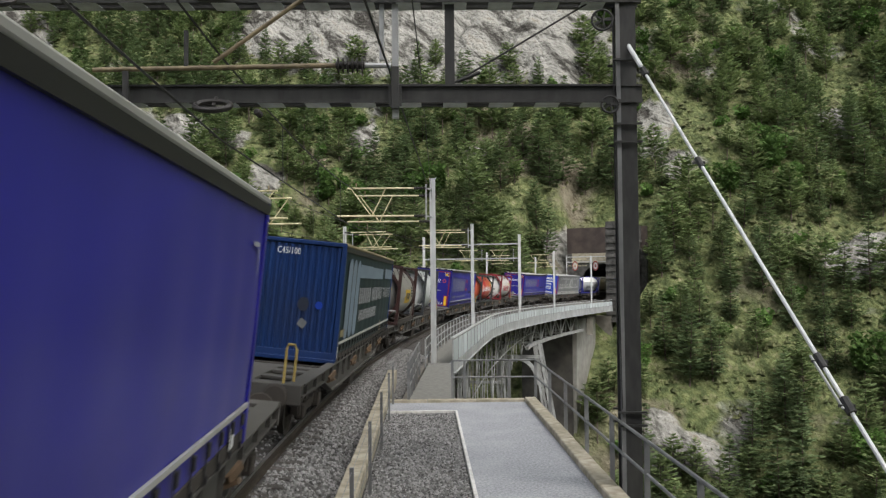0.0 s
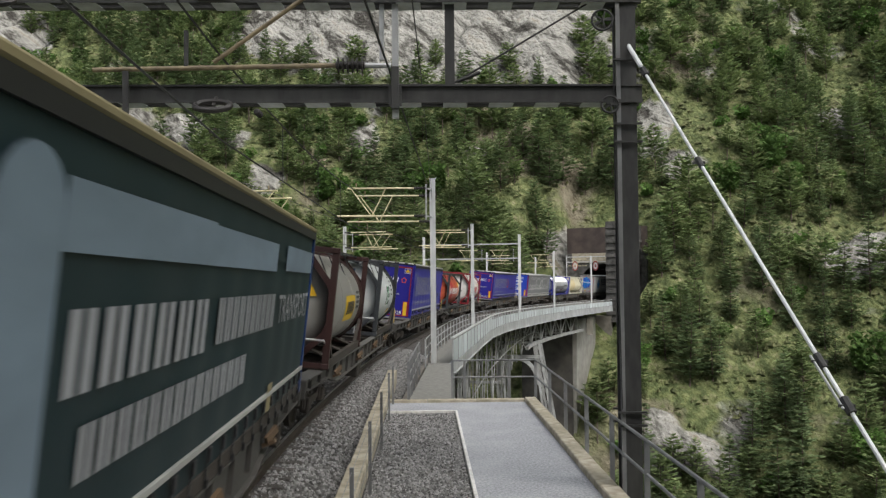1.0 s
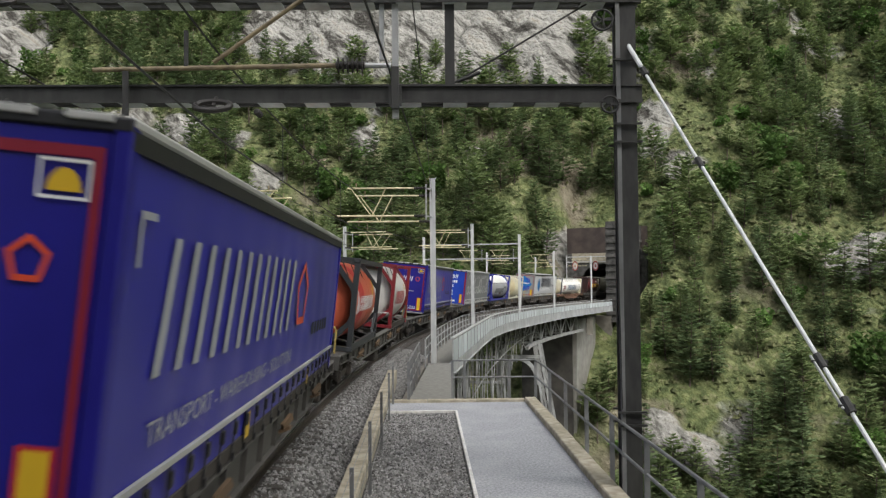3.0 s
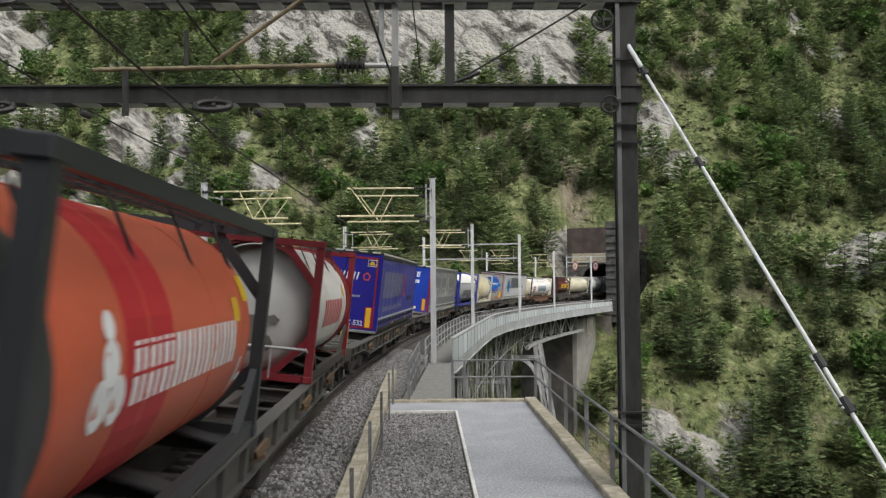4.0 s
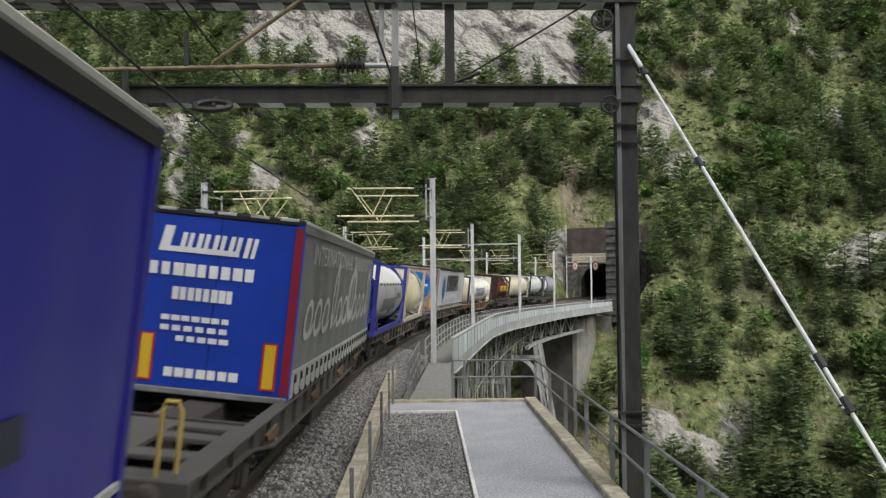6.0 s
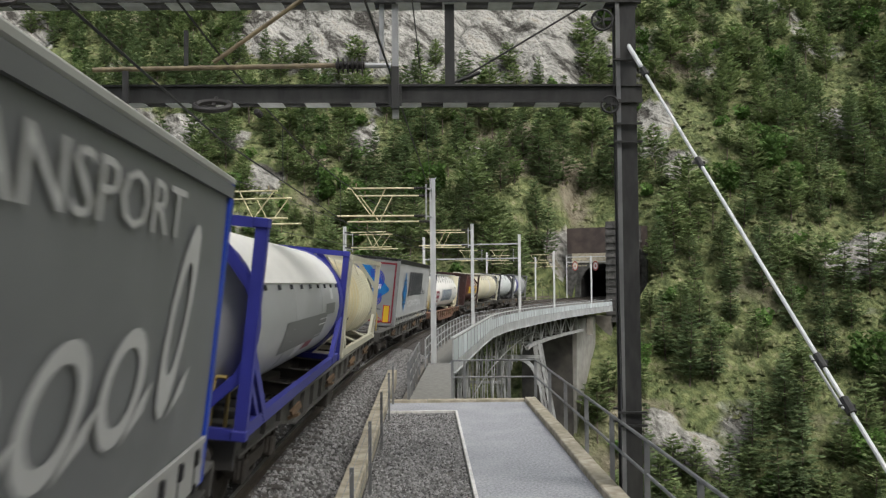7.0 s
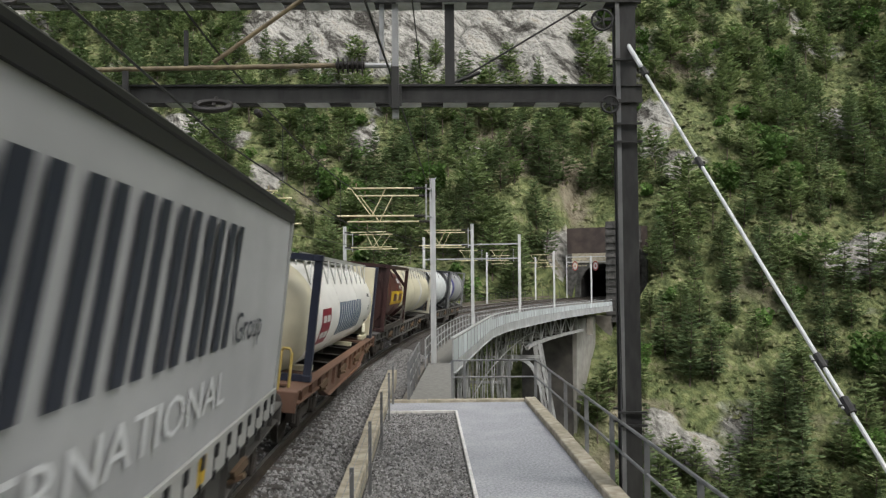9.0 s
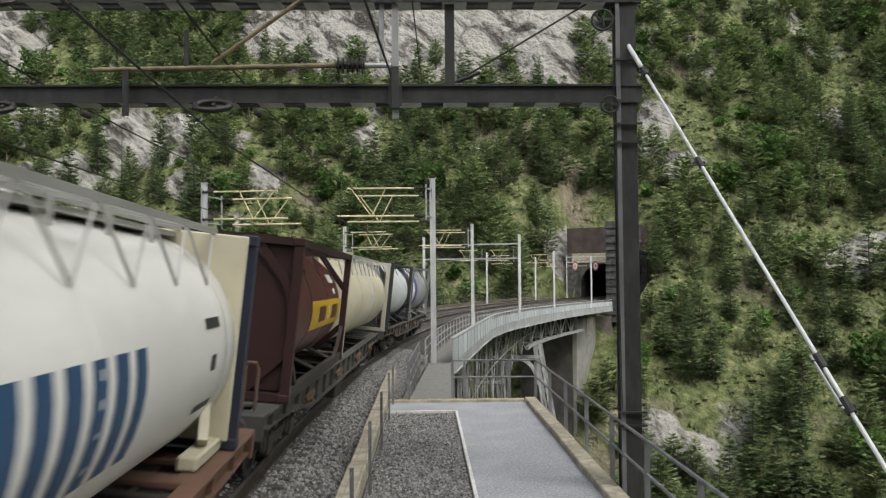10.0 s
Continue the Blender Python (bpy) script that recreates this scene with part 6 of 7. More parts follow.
        for x in (0.42, 0.80):
            bar(bm, (x, -h + 0.2, zt), (x, h - 0.2, zt), 0.05, 0.06)
        k = int(L / 1.15)
        for i in range(k):
            ya, yb = -h + 0.3 + (L - 0.6) * i / k, -h + 0.3 + (L - 0.6) * (i + 1) / k
            bar(bm, (0.42, ya, zt), (0.80, yb, zt), 0.03, 0.03)
            zs = zc + math.sqrt(R * R - 0.92 ** 2)
            bar(bm, (0.80, ya, zt), (0.945, ya + 0.5, zs), 0.02, 0.02)
            bar(bm, (0.80, yb, zt), (0.945, ya + 0.5, zs), 0.02, 0.02)
            bar(bm, (0.5, ya, zt), (0.5, ya, zc + math.sqrt(R * R - 0.25)), 0.04, 0.04)
        part("catwalk_rail", bm, ALU, root, "grey lattice rail on top")
        bm = bm_new()
        box(bm, (-0.35, -h + 0.2, ztop + 0.0), (0.40, h - 0.2, ztop + 0.05), bevel=0.01)
        part("catwalk", bm, ALU, root)
    for y in (-L * 0.2, L * 0.18) if top_rail else ():
        bm = bm_new()
        M2 = Matrix.Translation((-0.3, y, ztop - 0.13)) @ Matrix.Rotation(radians(90), 4, "X")
        revolve(bm, [(0, 0.0), (0, 0.28), (0.14, 0.28), (0.17, 0.22), (0.19, 0.0)], M2, 16)
        part("manhole", bm, ALU, root)
    if front_rail:
        bm = bm_new()
        y = -h - 0.10
        tube(bm, [(-w + 0.1, -h, z0 + 0.55), (-w + 0.1, y, z0 + 0.6), (w - 0.12, y, z0 + 0.6), (w - 0.12, -h, z0 + 0.55)], 0.025, 8)
        for x in (-0.5, 0.5):
            tube(bm, [(x, y, z0 + 0.6), (x, y, z0 + 0.05)], 0.02, 6)
        part("front_rail", bm, front_rail, root)
    # a patch on the right flank, by length and by angle above the middle
    def flank(u, v):
        a = v / R
        return Vector(((R + 0.006) * math.cos(a), -h + u, zc + (R + 0.006) * math.sin(a)))

    def dome(u, v):
        r = math.hypot(u, v)
        y = -inner
        for (ya, ra), (yb, rb) in zip(prof[:5], prof[1:6]):
            if ra <= r <= rb:
                y = ya + (yb - ya) * (r - ra) / max(rb - ra, 1e-6)
                break
        return Vector((u, y - 0.04, zc + v))
    MOVING.append((root, s0 + L / 2))
    return root, flank, dome


def fine(u0, v0, u1, v1, k=6):
    """A patch cut into strips so that it follows the shell."""
    return [rect(u0, v0 + (v1 - v0) * i / k, u1, v0 + (v1 - v0) * (i + 1) / k) for i in range(k)]


def tanks():
    # grey tank in a maroon frame
    r, fl, dm = tank("grey steel tank in a maroon frame with yellow panel", 36.8, 6.7, 2.54, SHELL_GREY, MAROON_FRAME, top_rail="walk", front_rail=CHROME, R=1.17, low=UNDER)
    prints("yellow_panel", YELLOW, r, fl, fine(2.9, -0.42, 4.9, 0.22))
    prints("panel_print", BLACK, r, lambda u, v: fl(u, v) * 1.0 + Vector((0.004, 0, 0)), [q for k in range(7) for q in fine(3.2 + k * 0.22, -0.25, 3.36 + k * 0.22, 0.07, 3)])
    prints("data_print", DARK_FRAME, r, fl, [q for k in range(4) for q in fine(5.2, 0.25 - k * 0.13, 5.9, 0.32 - k * 0.13, 1)])
    prints("hazard_triangle", YELLOW, r, dm, [[(0.52, 0.22), (0.84, 0.22), (0.68, 0.50)]])
    prints("old_label", DARK_CONCRETE, r, dm, [rect(0.02, -0.62, 0.55, -0.2)])
    prints("dirt_patch", BLACK, r, lambda u, v: dm(u, v) + Vector((0, -0.004, 0)), [poly(0.3, -0.42, 0.24, 9, 0.2, 0.15), poly(-0.25, -0.36, 0.28, 8, 0, 0.14)])
    # light grey tank in a black frame
    r, fl, dm = tank("light grey tank in a black frame with green and black emblem", 48.1, 5.7, 2.56, SHELL_LIGHT, DARK_FRAME, top_rail="walk", front_rail=CHROME, R=1.19, low=UNDER)
    for to, u, v, k in ((fl, 2.5, -0.35, 1.0), (dm, -0.28, -0.28, 0.72)):
        prints("emblem_panel", WHITE, r, to, fine(u, v, u + 1.35 * k, v + 0.85 * k))
        t2 = lambda a, b: to(a, b) + (Vector((0.005, 0, 0)) if to is fl else Vector((0, -0.006, 0)))
        slant = lambda u0, v0, u1, v1, m=4: [[(a + 0.28 * k * (b - v), b) for a, b in q] for q in fine(u0, v0, u1, v1, m)]
        prints("emblem_green", GREEN, r, t2, slant(u + 0.50 * k, v + 0.1 * k, u + 0.68 * k, v + 0.76 * k))
        prints("emblem_black", BLACK, r, t2, slant(u + 0.10 * k, v + 0.08 * k, u + 0.28 * k, v + 0.76 * k))
        prints("emblem_black", BLACK, r, t2, slant(u + 0.28 * k, v + 0.56 * k, u + 0.46 * k, v + 0.76 * k, 2))
        for z in (0.08, 0.34, 0.60):
            prints("emblem_black", BLACK, r, t2, slant(u + 0.74 * k, v + z * k, u + 1.06 * k, v + (z + 0.16) * k, 2))
    prints("data_print", DARK_FRAME, r, fl, [q for k in range(5) for q in fine(4.2 + 0.1 * (k % 2), 0.75 - k * 0.17, 4.7, 0.81 - k * 0.17, 1)])
    prints("yellow_label", YELLOW, r, fl, fine(4.1, -0.65, 4.7, -0.45, 2))
    prints("number_print", INK_BLUE, r, dm, small_marks(-0.3, 0.85, 0.3, 0.95, 6))
    # orange-red tank in a charcoal box frame
    r, fl, dm = tank("orange-red tank in a charcoal box frame with white blocks", 79.2, 6.6, 2.46, SHELL_RED, DARK_FRAME, top_rail="walk", box_frame=True, R=1.16, bands=((RED, -1.6, -0.5),))
    prints("name_print", WHITE, r, fl, [q for k in range(10) for q in fine(1.85 + k * 0.34, -0.2, 1.96 + k * 0.34, 0.22, 3) + fine(2.03 + k * 0.34, -0.2, 2.11 + k * 0.34, 0.22, 3)])
    prints("figure_mark", WHITE, r, fl, [poly(1.25, -0.12, 0.16, 10), poly(1.55, -0.12, 0.16, 10), poly(1.4, 0.12, 0.15, 10), poly(1.4, 0.34, 0.1, 10)])
    prints("tail_mark", WHITE, r, fl, fine(5.6, -0.62, 5.7, -0.2, 3) + fine(5.75, -0.5, 6.0, -0.4, 1))
    prints("yellow_label", YELLOW, r, fl, fine(5.1, 0.2, 5.4, 0.45, 2) + fine(5.7, 0.4, 6.0, 0.7, 2))
    bm = bm_new()
    box(bm, (-1.0, -3.22, BED + 0.15), (0.35, -3.16, BED + 2.3), bevel=0.02)
    part("end_panel", bm, RED, r, "red end panel with torn stickers")
    fp = lambda u, v: Vector((u, -3.228, BED + v))
    prints("sticker", WHITE, r, fp, [rect(-0.75, 1.0, 0.1, 1.32), poly(-0.45, 0.72, 0.2, 4), poly(0.1, 0.35, 0.2, 7), poly(-0.3, 0.25, 0.1, 6)])
    prints("triangle_sticker", OCHRE_RAIL, r, fp, [[(-0.1, 1.75), (0.28, 1.75), (0.09, 2.0)]])
    prints("number_print", WHITE, r, fp, small_marks(-0.8, 2.1, 0.1, 2.22, 8))
    # white tank in a red frame
    r, fl, dm = tank("white tank in a red frame with red bars on its flank", 90.95, 5.85, 2.55, SHELL_WHITE, RED_FRAME, top_rail="walk", front_rail=CHROME, R=1.19, low=UNDER)
    prints("name_print", RED, r, fl, [q for k in range(5) for q in fine(1.5 + k * 0.6, -0.35, 1.66 + k * 0.6, 0.2, 4) + fine(1.78 + k * 0.6, -0.35, 1.94 + k * 0.6, 0.2, 4)])
    prints("grey_splash", DARK_CONCRETE, r, dm, [poly(0.02, -0.35, 0.30, 11, 0.3, 0.22), poly(0.42, -0.2, 0.14, 5, 0.1, 0.10), poly(0.2, -0.12, 0.1, 7, 0, 0.06), poly(0.16, -0.62, 0.3, 9, 0, 0.2)])
    prints("data_print", GREY_PAINT, r, dm, [q for k in range(7) for q in small_marks(-0.62, 0.66 - k * 0.14, -0.25, 0.70 - k * 0.14, 5, k)])
    prints("yellow_label", YELLOW, r, fl, fine(4.5, 0.25, 4.8, 0.5, 2))
    # big silver tank in a blue frame
    r, fl, dm = tank("large silver tank with white top in a blue braced frame", 142.0, 10.4, 2.55, SHELL_SILVER, BLUE_FRAME, top_rail="", brace=True, R=1.18, saddle=False)
    bm = bm_new()
    zc = BED + 2.55 - 1.18 - 0.10
    m = 14
    g = [[bm.verts.new(((1.185 + 0.012) * math.sin(a), y, zc + 1.197 * math.cos(a))) for a in np.linspace(-1.12, 1.12, m)] for y in (-4.9, -1.5, 1.5, 4.75)]
    for a, b in zip(g, g[1:]):
        for j in range(m - 1):
            bm.faces.new((a[j], a[j + 1], b[j + 1], b[j]))
    c = part("top_cladding", bm, SHELL_BRIGHT, r, "white cladding over the top", smooth=True)
    for k in range(9):
        bm = bm_new()
        y = -4.2 + k * 1.04
        bar(bm, (1.10, y, zc + 0.50), (1.12, y, zc + 0.43), 0.04, 0.04)
        part("clip", bm, DARK_FRAME, c)
    prints("grey_band", GREY_CURTAIN, r, fl, fine(2.6, -0.55, 7.6, -0.05) + fine(7.3, -0.1, 8.9, 0.12, 2))
    prints("pale_label", WHITE, r, fl, fine(6.6, -0.5, 7.7, -0.15, 3) + fine(8.1, 0.2, 8.5, 0.5, 2) + fine(4.6, -0.8, 5.3, -0.55, 3))
    prints("red_label", DULL_RED, r, fl, fine(5.6, -0.72, 6.6, -0.55, 2))
    prints("orange_plate", ORANGE_RED, r, dm, [rect(0.05, -0.25, 0.30, 0.05)])
    # cream ribbed tank
    r, fl, dm = tank("cream ribbed tank in a cream frame", 152.9, 7.8, 2.5, SHELL_CREAM, CREAM_FRAME, ribs=11, top_rail="walk", box_frame=True, R=1.15, bands=((SHELL_YELLOW, -3.2, -0.4),))
    prints("data_label", DARK_FRAME, r, lambda u, v: fl(u, v) + Vector((0.035, 0, 0)), fine(6.6, 0.35, 7.0, 0.75, 2) + [rect(1.0, -0.4, 1.4, -0.33), rect(1.0, -0.5, 1.5, -0.45)])
    # long white bulk tank
    r, fl, dm = tank("long white bulk tank with cream end and blue bars", 185.7, 12.6, 2.32, SHELL_BRIGHT, NAVY_FRAME, rails=False, top_rail="lattice", gusset=False, R=1.15, saddle=False)
    bm = bm_new()
    revolve(bm, [(-6.17, 0.0), (-6.15, 0.35), (-6.10, 0.68), (-6.0, 0.93), (-5.86, 1.09), (-5.68, 1.157), (-5.6, 1.157)], Matrix.Translation((0, 0, BED + 2.32 - 1.15 - 0.10)), 40)
    part("end_dome", bm, SHELL_CREAM, r, "cream painted end dome", smooth=True)
    bm = bm_new()
    box(bm, (-1.17, 6.06, BED + 0.1), (1.17, 6.12, BED + 2.30), bevel=0.015)
    part("end_plate", bm, SHELL_CREAM, r, "cream end plate")
    bm = bm_new()
    revolve(bm, [(5.6, 1.156), (6.06, 1.156), (6.06, 1.12)], Matrix.Translation((0, 0, BED + 2.32 - 1.15 - 0.10)), 40)
    part("end_skirt", bm, SHELL_BRIGHT, r, smooth=True)
    prints("red_block", DULL_RED, r, fl, fine(1.5, -0.55, 2.8, 0.2))
    prints("red_block_print", SHELL_WHITE, r, lambda u, v: fl(u, v) + Vector((0.005, 0, 0)), fine(1.65, -0.42, 2.1, -0.28, 2) + fine(1.65, -0.08, 2.1, 0.06, 2) + fine(2.2, -0.42, 2.65, -0.28, 2) + fine(2.2, -0.08, 2.65, 0.06, 2))
    prints("name_print", INK_BLUE, r, fl, [q for k in range(6) for q in fine(4.3 + k * 0.82, -0.5, 4.56 + k * 0.82, 0.28, 5) + fine(4.72 + k * 0.82, -0.5, 4.96 + k * 0.82, 0.28, 5)])
    prints("red_dome_block", DULL_RED, r, lambda u, v: dm(u, v) + Vector((0, -0.02, 0)), [rect(-0.28, 0.15, 0.22, 0.42)])
    prints("number_print", NAVY, r, lambda u, v: dm(u, v) + Vector((0, -0.02, 0)), small_marks(-0.35, 0.62, 0.45, 0.70, 8))
    prints("data_print", DARK_FRAME, r, fl, fine(11.0, 0.3, 11.6, 0.4, 1) + fine(11.2, -0.1, 11.4, 0.05, 1) + fine(11.0, -0.5, 11.7, -0.42, 1))
    for sx in (-1, 1):
        bm = bm_new()
        box(bm, (sx * 1.0 - 0.1, 5.0, BED), (sx * 1.0 + 0.1, 6.2, BED + 0.14), bevel=0.02)
        bar(bm, (sx * 1.0, 5.6, BED + 0.1), (sx * 0.9, 6.0, BED + 0.75), 0.1, 0.5)
        part("support_foot", bm, SHELL_CREAM, r)
    for y in (2.5, -4.5):
        bm = bm_new()
        bar(bm, (-1.0, y, BED + 0.05), (1.0, y, BED + 0.05), 0.3, 0.1)
        part("support_beam", bm, SHELL_CREAM, r)
    bm = bm_new()
    revolve(bm, [(0.0, 0.05), (0.35, 0.28), (0.55, 0.5)], Matrix.Translation((0, -1.5, BED + 0.0)) @ Matrix.Rotation(radians(90), 4, "X"), 14)
    part("outlet_cone", bm, SHELL_WHITE, r)
    # maroon tank with a yellow band
    r, fl, dm = tank("maroon tank in a maroon box frame with yellow panel", 201.8, 7.6, 2.48, SHELL_MAROON, MAROON_FRAME, top_rail="walk", box_frame=True, R=1.12, low=UNDER)
    bm = bm_new()
    box(bm, (-1.12, -3.70, BED + 0.15), (1.12, -3.66, BED + 2.36), bevel=0.01)
    part("end_plate", bm, MAROON_FRAME, r, "dark maroon end plate")
    prints("yellow_panel", YELLOW, r, fl, fine(2.6, -0.35, 7.2, 0.2))
    prints("panel_print", SHELL_MAROON, r, lambda u, v: fl(u, v) + Vector((0.005, 0, 0)), fine(3.6, -0.22, 4.6, 0.08, 3) + fine(5.6, -0.22, 6.6, 0.08, 3))
    prints("panel_star", WHITE, r, lambda u, v: fl(u, v) + Vector((0.005, 0, 0)), [poly(5.1, -0.07, 0.16, 5)])
    prints("white_label", WHITE, r, fl, fine(5.6, 0.55, 6.4, 0.75, 2) + fine(5.9, 0.3, 6.3, 0.42, 1))
    # cream tank
    r, fl, dm = tank("cream bulk tank with a white band", 209.7, 11.5, 2.55, SHELL_CREAM, CREAM_FRAME, top_rail="lattice", gusset=False, R=1.18, saddle=False, rails=False, bands=((SHELL_WHITE, 0.6, 1.3),))
    # grey ribbed tank and blue-ended tank
    r, fl, dm = tank("grey ribbed tank in a dark frame", 222.3, 7.8, 2.6, SHELL_LIGHT, DARK_FRAME, rails=False, ribs=10, top_rail="walk", R=1.14)
    prints("dark_diamond", NAVY, r, dm, [poly(0.55, 0.1, 0.3, 4)])
    tank("white and blue tank in a grey frame", 230.9, 7.6, 2.6, SHELL_SILVER, GREY_PAINT, top_rail="walk", R=1.15, rails=False, bands=((SHELL_BRIGHT, -3.3, -1.9), (BLUE_FRAME, -1.9, -0.9)))


# ---- wagons ----
WHEEL_R = 0.46
WHEELS = []


def wheelset_mesh():
    bm = bm_new()
    M = Matrix.Rotation(radians(-90), 4, "Z")
    for sx in (-1, 1):
        T = Matrix.Translation((sx * 0.75, 0, 0)) @ M
        revolve(bm, [(-0.07 * 1, 0.0), (-0.07, 0.12), (-0.02, 0.14), (-0.02, 0.36), (-0.065, 0.38), (-0.065, WHEEL_R - 0.01), (0.04, WHEEL_R), (0.065, WHEEL_R + 0.025), (0.07, WHEEL_R - 0.07), (0.02, 0.36), (0.02, 0.14), (0.07, 0.1), (0.07, 0.0)], T, 28)
    revolve(bm, [(-1.05, 0.0), (-1.05, 0.075), (1.05, 0.075), (1.05, 0.0)], M, 12)
    return finish("wheelset", bm, UNDER)


WHEELSET = wheelset_mesh()


def wagon(s0, s1, paint_mat, label, rail_mat=HAND_YELLOW, deep=False, brackets=True):
    """A container flat wagon: side sills, centre sill, cross beams, end decks with openings, bogies, buffers, handrail."""
    L = s1 - s0
    h = L / 2
    root = thing("container_wagon", label, "railway wagon", group="wagons of the train")
    top = BED - 0.015
    for sx in (-1, 1):
        bm = bm_new()
        x = sx * 1.16
        # fish-bellied side sill with flanges
        ys = (-h + 0.3, -h + 2.9, -h + 4.4, h - 4.4, h - 2.9, h - 0.3)
        zs = (top - 0.24, top - 0.26, top - (0.62 if deep else 0.5), top - (0.62 if deep else 0.5), top - 0.26, top - 0.24)
        for xa, xb, ta, tb in ((x - 0.012, x + 0.012, 0, 0),):
            lo = [[bm.verts.new((xx, y, z)) for y, z in zip(ys, zs)] for xx in (xa, xb)]
            hi = [[bm.verts.new((xx, y, top)) for y in ys] for xx in (xa, xb)]
            for k in range(5):
                bm.faces.new((lo[0][k], lo[0][k + 1], hi[0][k + 1], hi[0][k]))
                bm.faces.new((lo[1][k], lo[1][k + 1], hi[1][k + 1], hi[1][k]))
        for k in range(5):
            bar(bm, (x, ys[k], zs[k]), (x, ys[k + 1], zs[k + 1]), 0.16, 0.03)
            bar(bm, (x, ys[k], top - 0.015), (x, ys[k + 1], top - 0.015), 0.20, 0.03)
        for k in range(int(L / 1.1)):
            y = -h + 0.7 + k * 1.1
            bar(bm, (x + sx * 0.01, y, top - 0.03), (x + sx * 0.01, y, top - (0.45 if abs(y) < h - 4 else 0.24)), 0.13, 0.02, up=(0, 1, 0))
        part("side_sill", bm, paint_mat, root)
    bm = bm_new()
    box(bm, (-0.28, -h + 0.4, top - 0.42), (0.28, h - 0.4, top - 0.10), bevel=0.02)
    part("centre_sill", bm, UNDER, root)
    for k in range(int(L / 2.4) + 1):
        y = -h + 1.2 + (L - 2.4) * k / int(L / 2.4)
        bm = bm_new()
        ibeam(bm, (-1.1, y, top - 0.14), (1.1, y, top - 0.14), 0.16, 0.22, 0.02)
        part("cross_beam", bm, UNDER, root)
    for sy in (-1, 1):
        # end deck: a plate with openings, made of its strips
        y0, y1 = sy * (h - 0.05), sy * (h - 3.0)
        lo, hi = min(y0, y1), max(y0, y1)
        for xa, xb in ((-1.24, -0.95), (-0.30, 0.30), (0.95, 1.24)):
            bm = bm_new()
            box(bm, (xa, lo, top - 0.06), (xb, hi, top + 0.003), bevel=0.008)
            part("deck_plate", bm, paint_mat, root)
        for ya in (lo, lo + 0.92, lo + 1.9, hi - 0.35):
            bm = bm_new()
            box(bm, (-0.96, ya, top - 0.058), (0.96, ya + 0.35, top + 0.001), bevel=0.008)
            part("deck_plate", bm, paint_mat, root)
        bm = bm_new()
        box(bm, (-1.25, sy * h - (0.06 if sy > 0 else 0.0), top - 0.36), (1.25, sy * h + (0.0 if sy > 0 else 0.06), top - 0.0), bevel=0.015)
        part("headstock", bm, paint_mat, root)
        for sx in (-1, 1):
            bm = bm_new()
            M = Matrix.Translation((sx * 0.875, sy * h, 0.97)) @ (Matrix.Rotation(math.pi, 4, "Z") if sy < 0 else Matrix())
            revolve(bm, [(0, 0.0), (0, 0.13), (0.22, 0.12), (0.24, 0.09), (0.38, 0.085), (0.40, 0.21), (0.43, 0.22), (0.45, 0.18), (0.46, 0.0)], M, 18)
            part("buffer", bm, UNDER, root)
        bm = bm_new()
        tube(bm, [(0, sy * h, 0.93), (0, sy * (h + 0.3), 0.90), (0.02, sy * (h + 0.42), 0.78), (0, sy * (h + 0.36), 0.62)], 0.035, 8)
        part("coupling_hook", bm, UNDER, root)
        # bogie
        bog = thing("bogie", "", "")
        bog.parent, bog.location = root, (0, sy * (h - 2.3), 0)
        bm = bm_new()
        for sx in (-1, 1):
            pts = [(sx * 0.98, y, z) for y, z in ((-1.25, 0.52), (-0.75, 0.66), (-0.4, 0.48), (0.4, 0.48), (0.75, 0.66), (1.25, 0.52))]
            for a, b in zip(pts, pts[1:]):
                bar(bm, a, b, 0.12, 0.18)
            for y in (-0.9, 0.9):
                box(bm, (sx * 1.04 - 0.09, y - 0.14, 0.32), (sx * 1.04 + 0.09, y + 0.14, 0.62), bevel=0.03)
                for d in (-0.24, 0.24):
                    tube(bm, [(sx * 1.02, y + d, 0.42), (sx * 1.02, y + d, 0.66)], 0.07, 8)
        bar(bm, (-1.0, 0, 0.55), (1.0, 0, 0.55), 0.3, 0.22)
        part("bogie_frame", bm, UNDER, bog)
        for y in (-0.9, 0.9):
            wh = part("wheelset", WHEELSET, None, bog, at=(0, y, WHEEL_R))
            WHEELS.append((wh, y))
        # handrail at the near right corner, looped at the far one
    for sx, sy in ((1, -1), (-1, 1)):
        bm = bm_new()
        x, y = sx * 1.06, sy * (h - 0.10)
        pts = [(x - 0.16, y, top - 0.3), (x - 0.16, y, top + 0.62), (x - 0.13, y, top + 0.70), (x - 0.02, y, top + 0.70), (x + 0.02, y, top + 0.62), (x + 0.02, y, top + 0.05)]
        tube(bm, pts, 0.026, 8)
        part("handrail", bm, rail_mat, root)
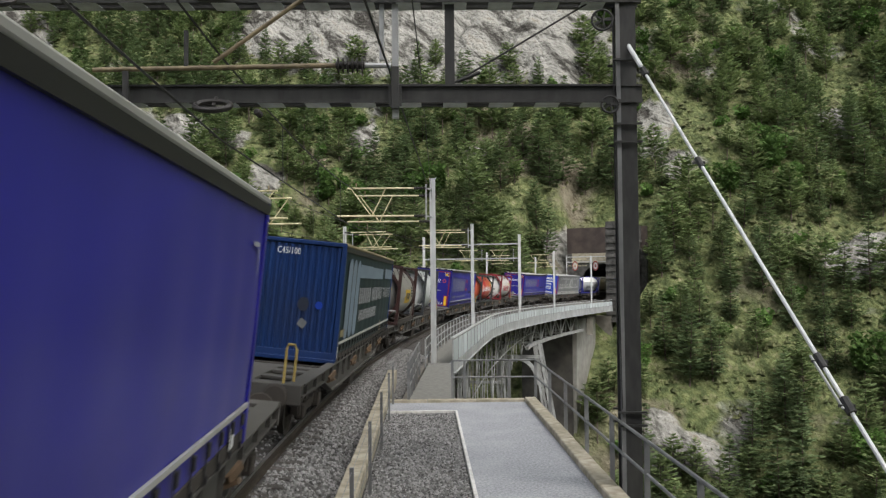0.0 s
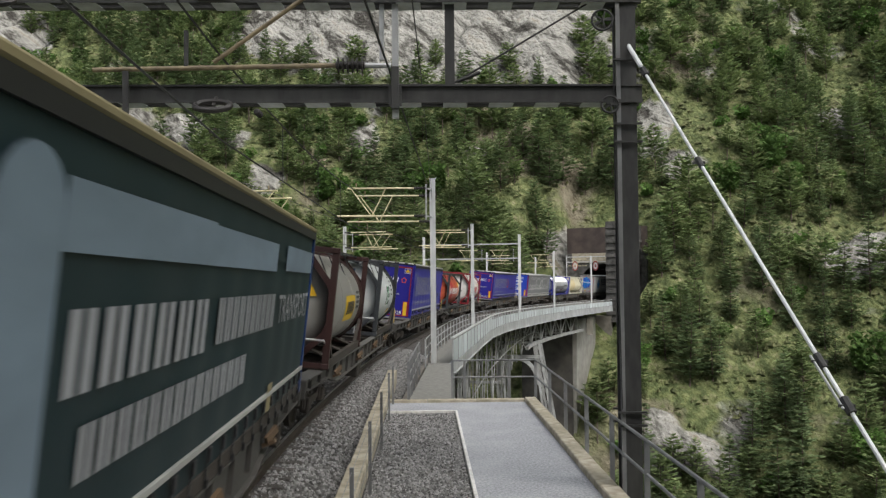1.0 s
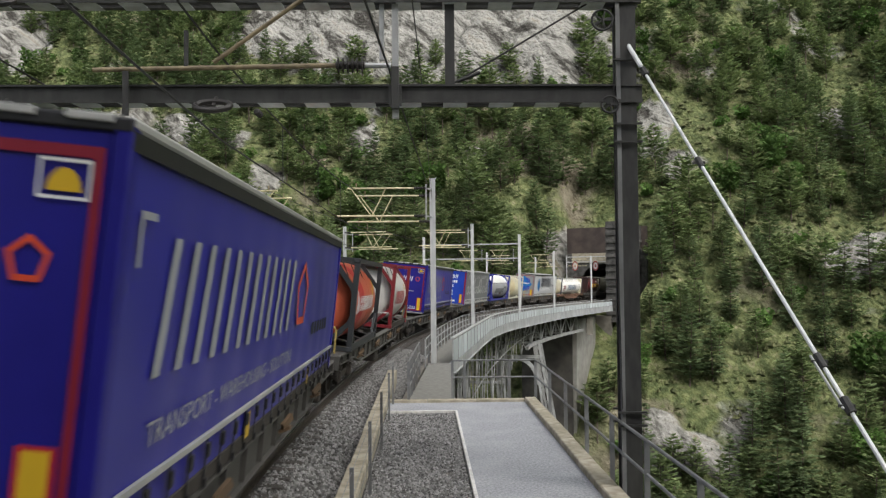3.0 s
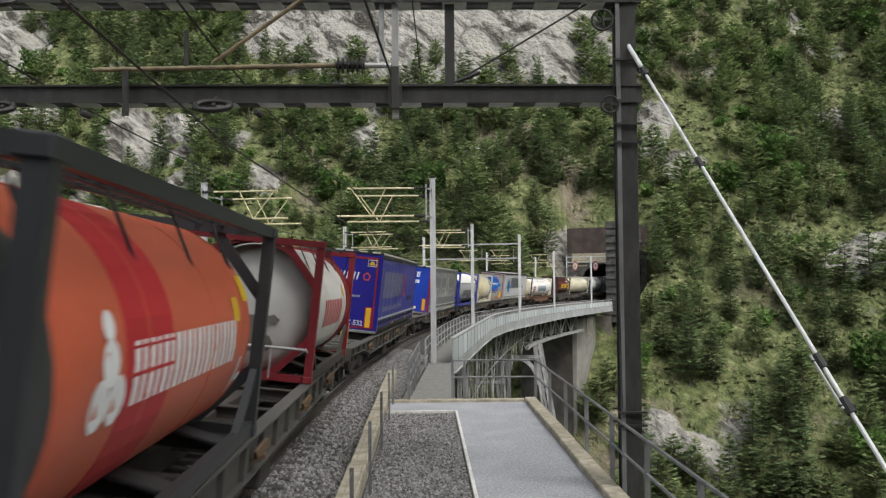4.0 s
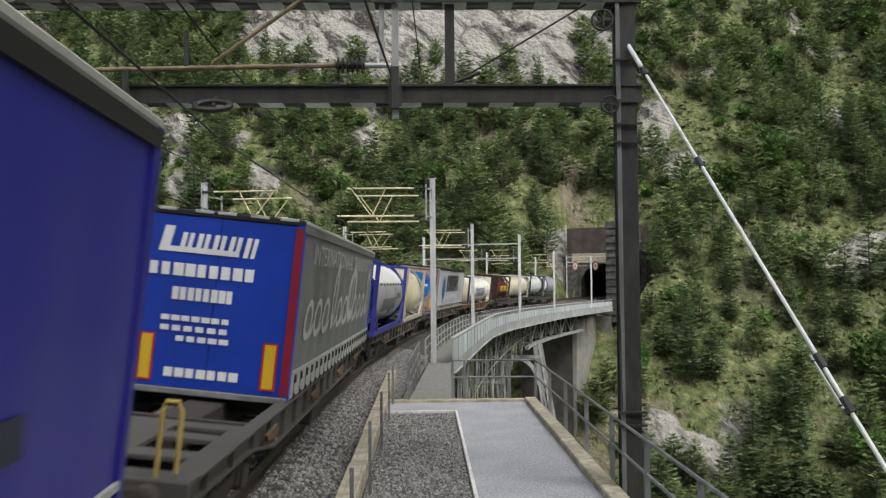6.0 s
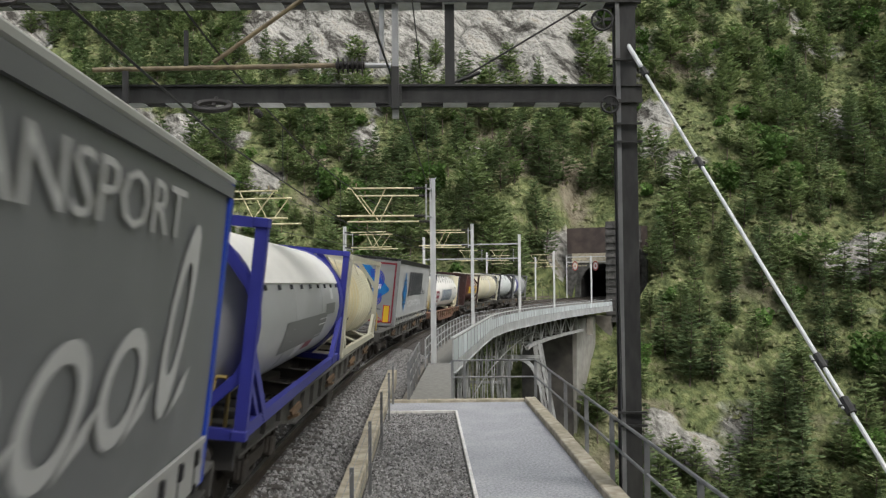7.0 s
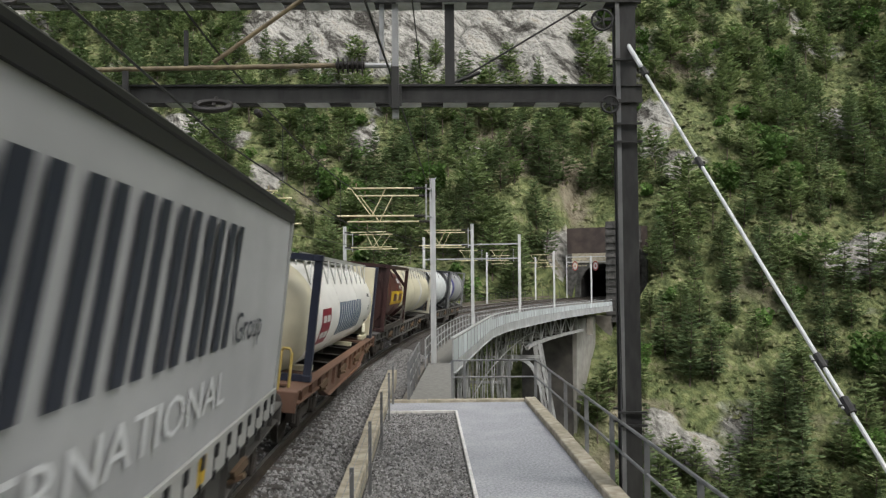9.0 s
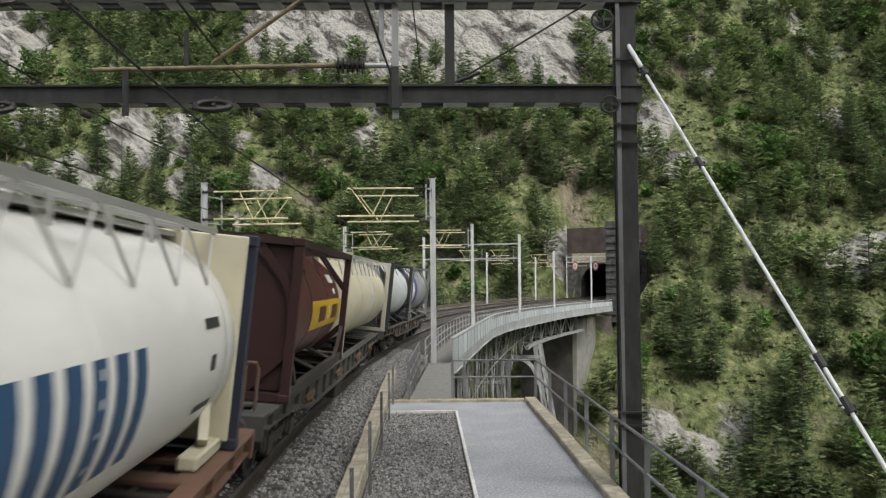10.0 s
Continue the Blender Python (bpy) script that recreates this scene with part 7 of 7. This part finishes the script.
    if brackets:
        for y in (-h * 0.62, -h * 0.2, h * 0.22, h * 0.6):
            for sx in (-1, 1):
                bm = bm_new()
                bar(bm, (sx * 1.2, y, top - 0.34), (sx * 1.36, y, top - 0.26), 0.16, 0.05)
                bar(bm, (sx * 1.25, y - 0.1, top - 0.26), (sx * 1.34, y + 0.12, top - 0.12), 0.05, 0.1)
                part("lashing_bracket", bm, BRASS, root)
    bm = bm_new()
    box(bm, (0.7, -1.0, top - 0.95), (1.15, -0.1, top - 0.4), bevel=0.03)
    part("brake_box", bm, UNDER, root)
    bm = bm_new()
    tube(bm, [(-0.5, 0.6, top - 0.62), (-0.5, 2.2, top - 0.62)], 0.17, 12)
    part("air_tank", bm, UNDER, root)
    MOVING.append((root, (s0 + s1) / 2))
    return root


def train():
    plain_blue_trailer(-3.8)
    teal_trailer(19.6)
    blue_trailer(61.5, "I-529", 2.76)
    blue_trailer(105.1, "IC-532", 2.76, 0.09)
    grey_trailer(126.4)
    white_trailer(168.2)
    tanks()
    g = "grimy grey container wagon with open end decks"
    for a, b, m, lab, deep in ((-7.2, 13.2, WAGON_GREY, g, False), (15.3, 34.1, WAGON_GREY, g, True), (35.0, 55.6, WAGON_GREY, g, False), (57.0, 77.0, WAGON_GREY, g, False),
                               (78.1, 98.0, WAGON_GREY, g, False), (99.6, 119.9, WAGON_GREY, g, False), (121.2, 141.0, WAGON_GREY, g, False), (142.2, 162.6, WAGON_GREY, g, False),
                               (164.0, 183.2, WAGON_GREY, g, False), (184.4, 199.6, WAGON_BROWN, "rusty brown container wagon", True),
                               (200.7, 220.4, WAGON_GREY, g, False), (221.9, 239.6, WAGON_GREY, g, False)):
        wagon(a, b, m, lab, deep=deep, rail_mat=BRASS if a > 195 else HAND_YELLOW)


train()

# ---- what moves: the train rolls round the curve towards the platform, its wheels turning ----
def motions():
    for ob, s in MOVING:
        walk(ob, [(t / 2, car_pose(s - SPEED * t / 2)) for t in range(21)])
    step = math.degrees(SPEED / FPS / WHEEL_R)
    for wheel, y in WHEELS:
        walk(wheel, [(k / FPS, pose(0, y, WHEEL_R, step * k)) for k in range(301)])


motions()
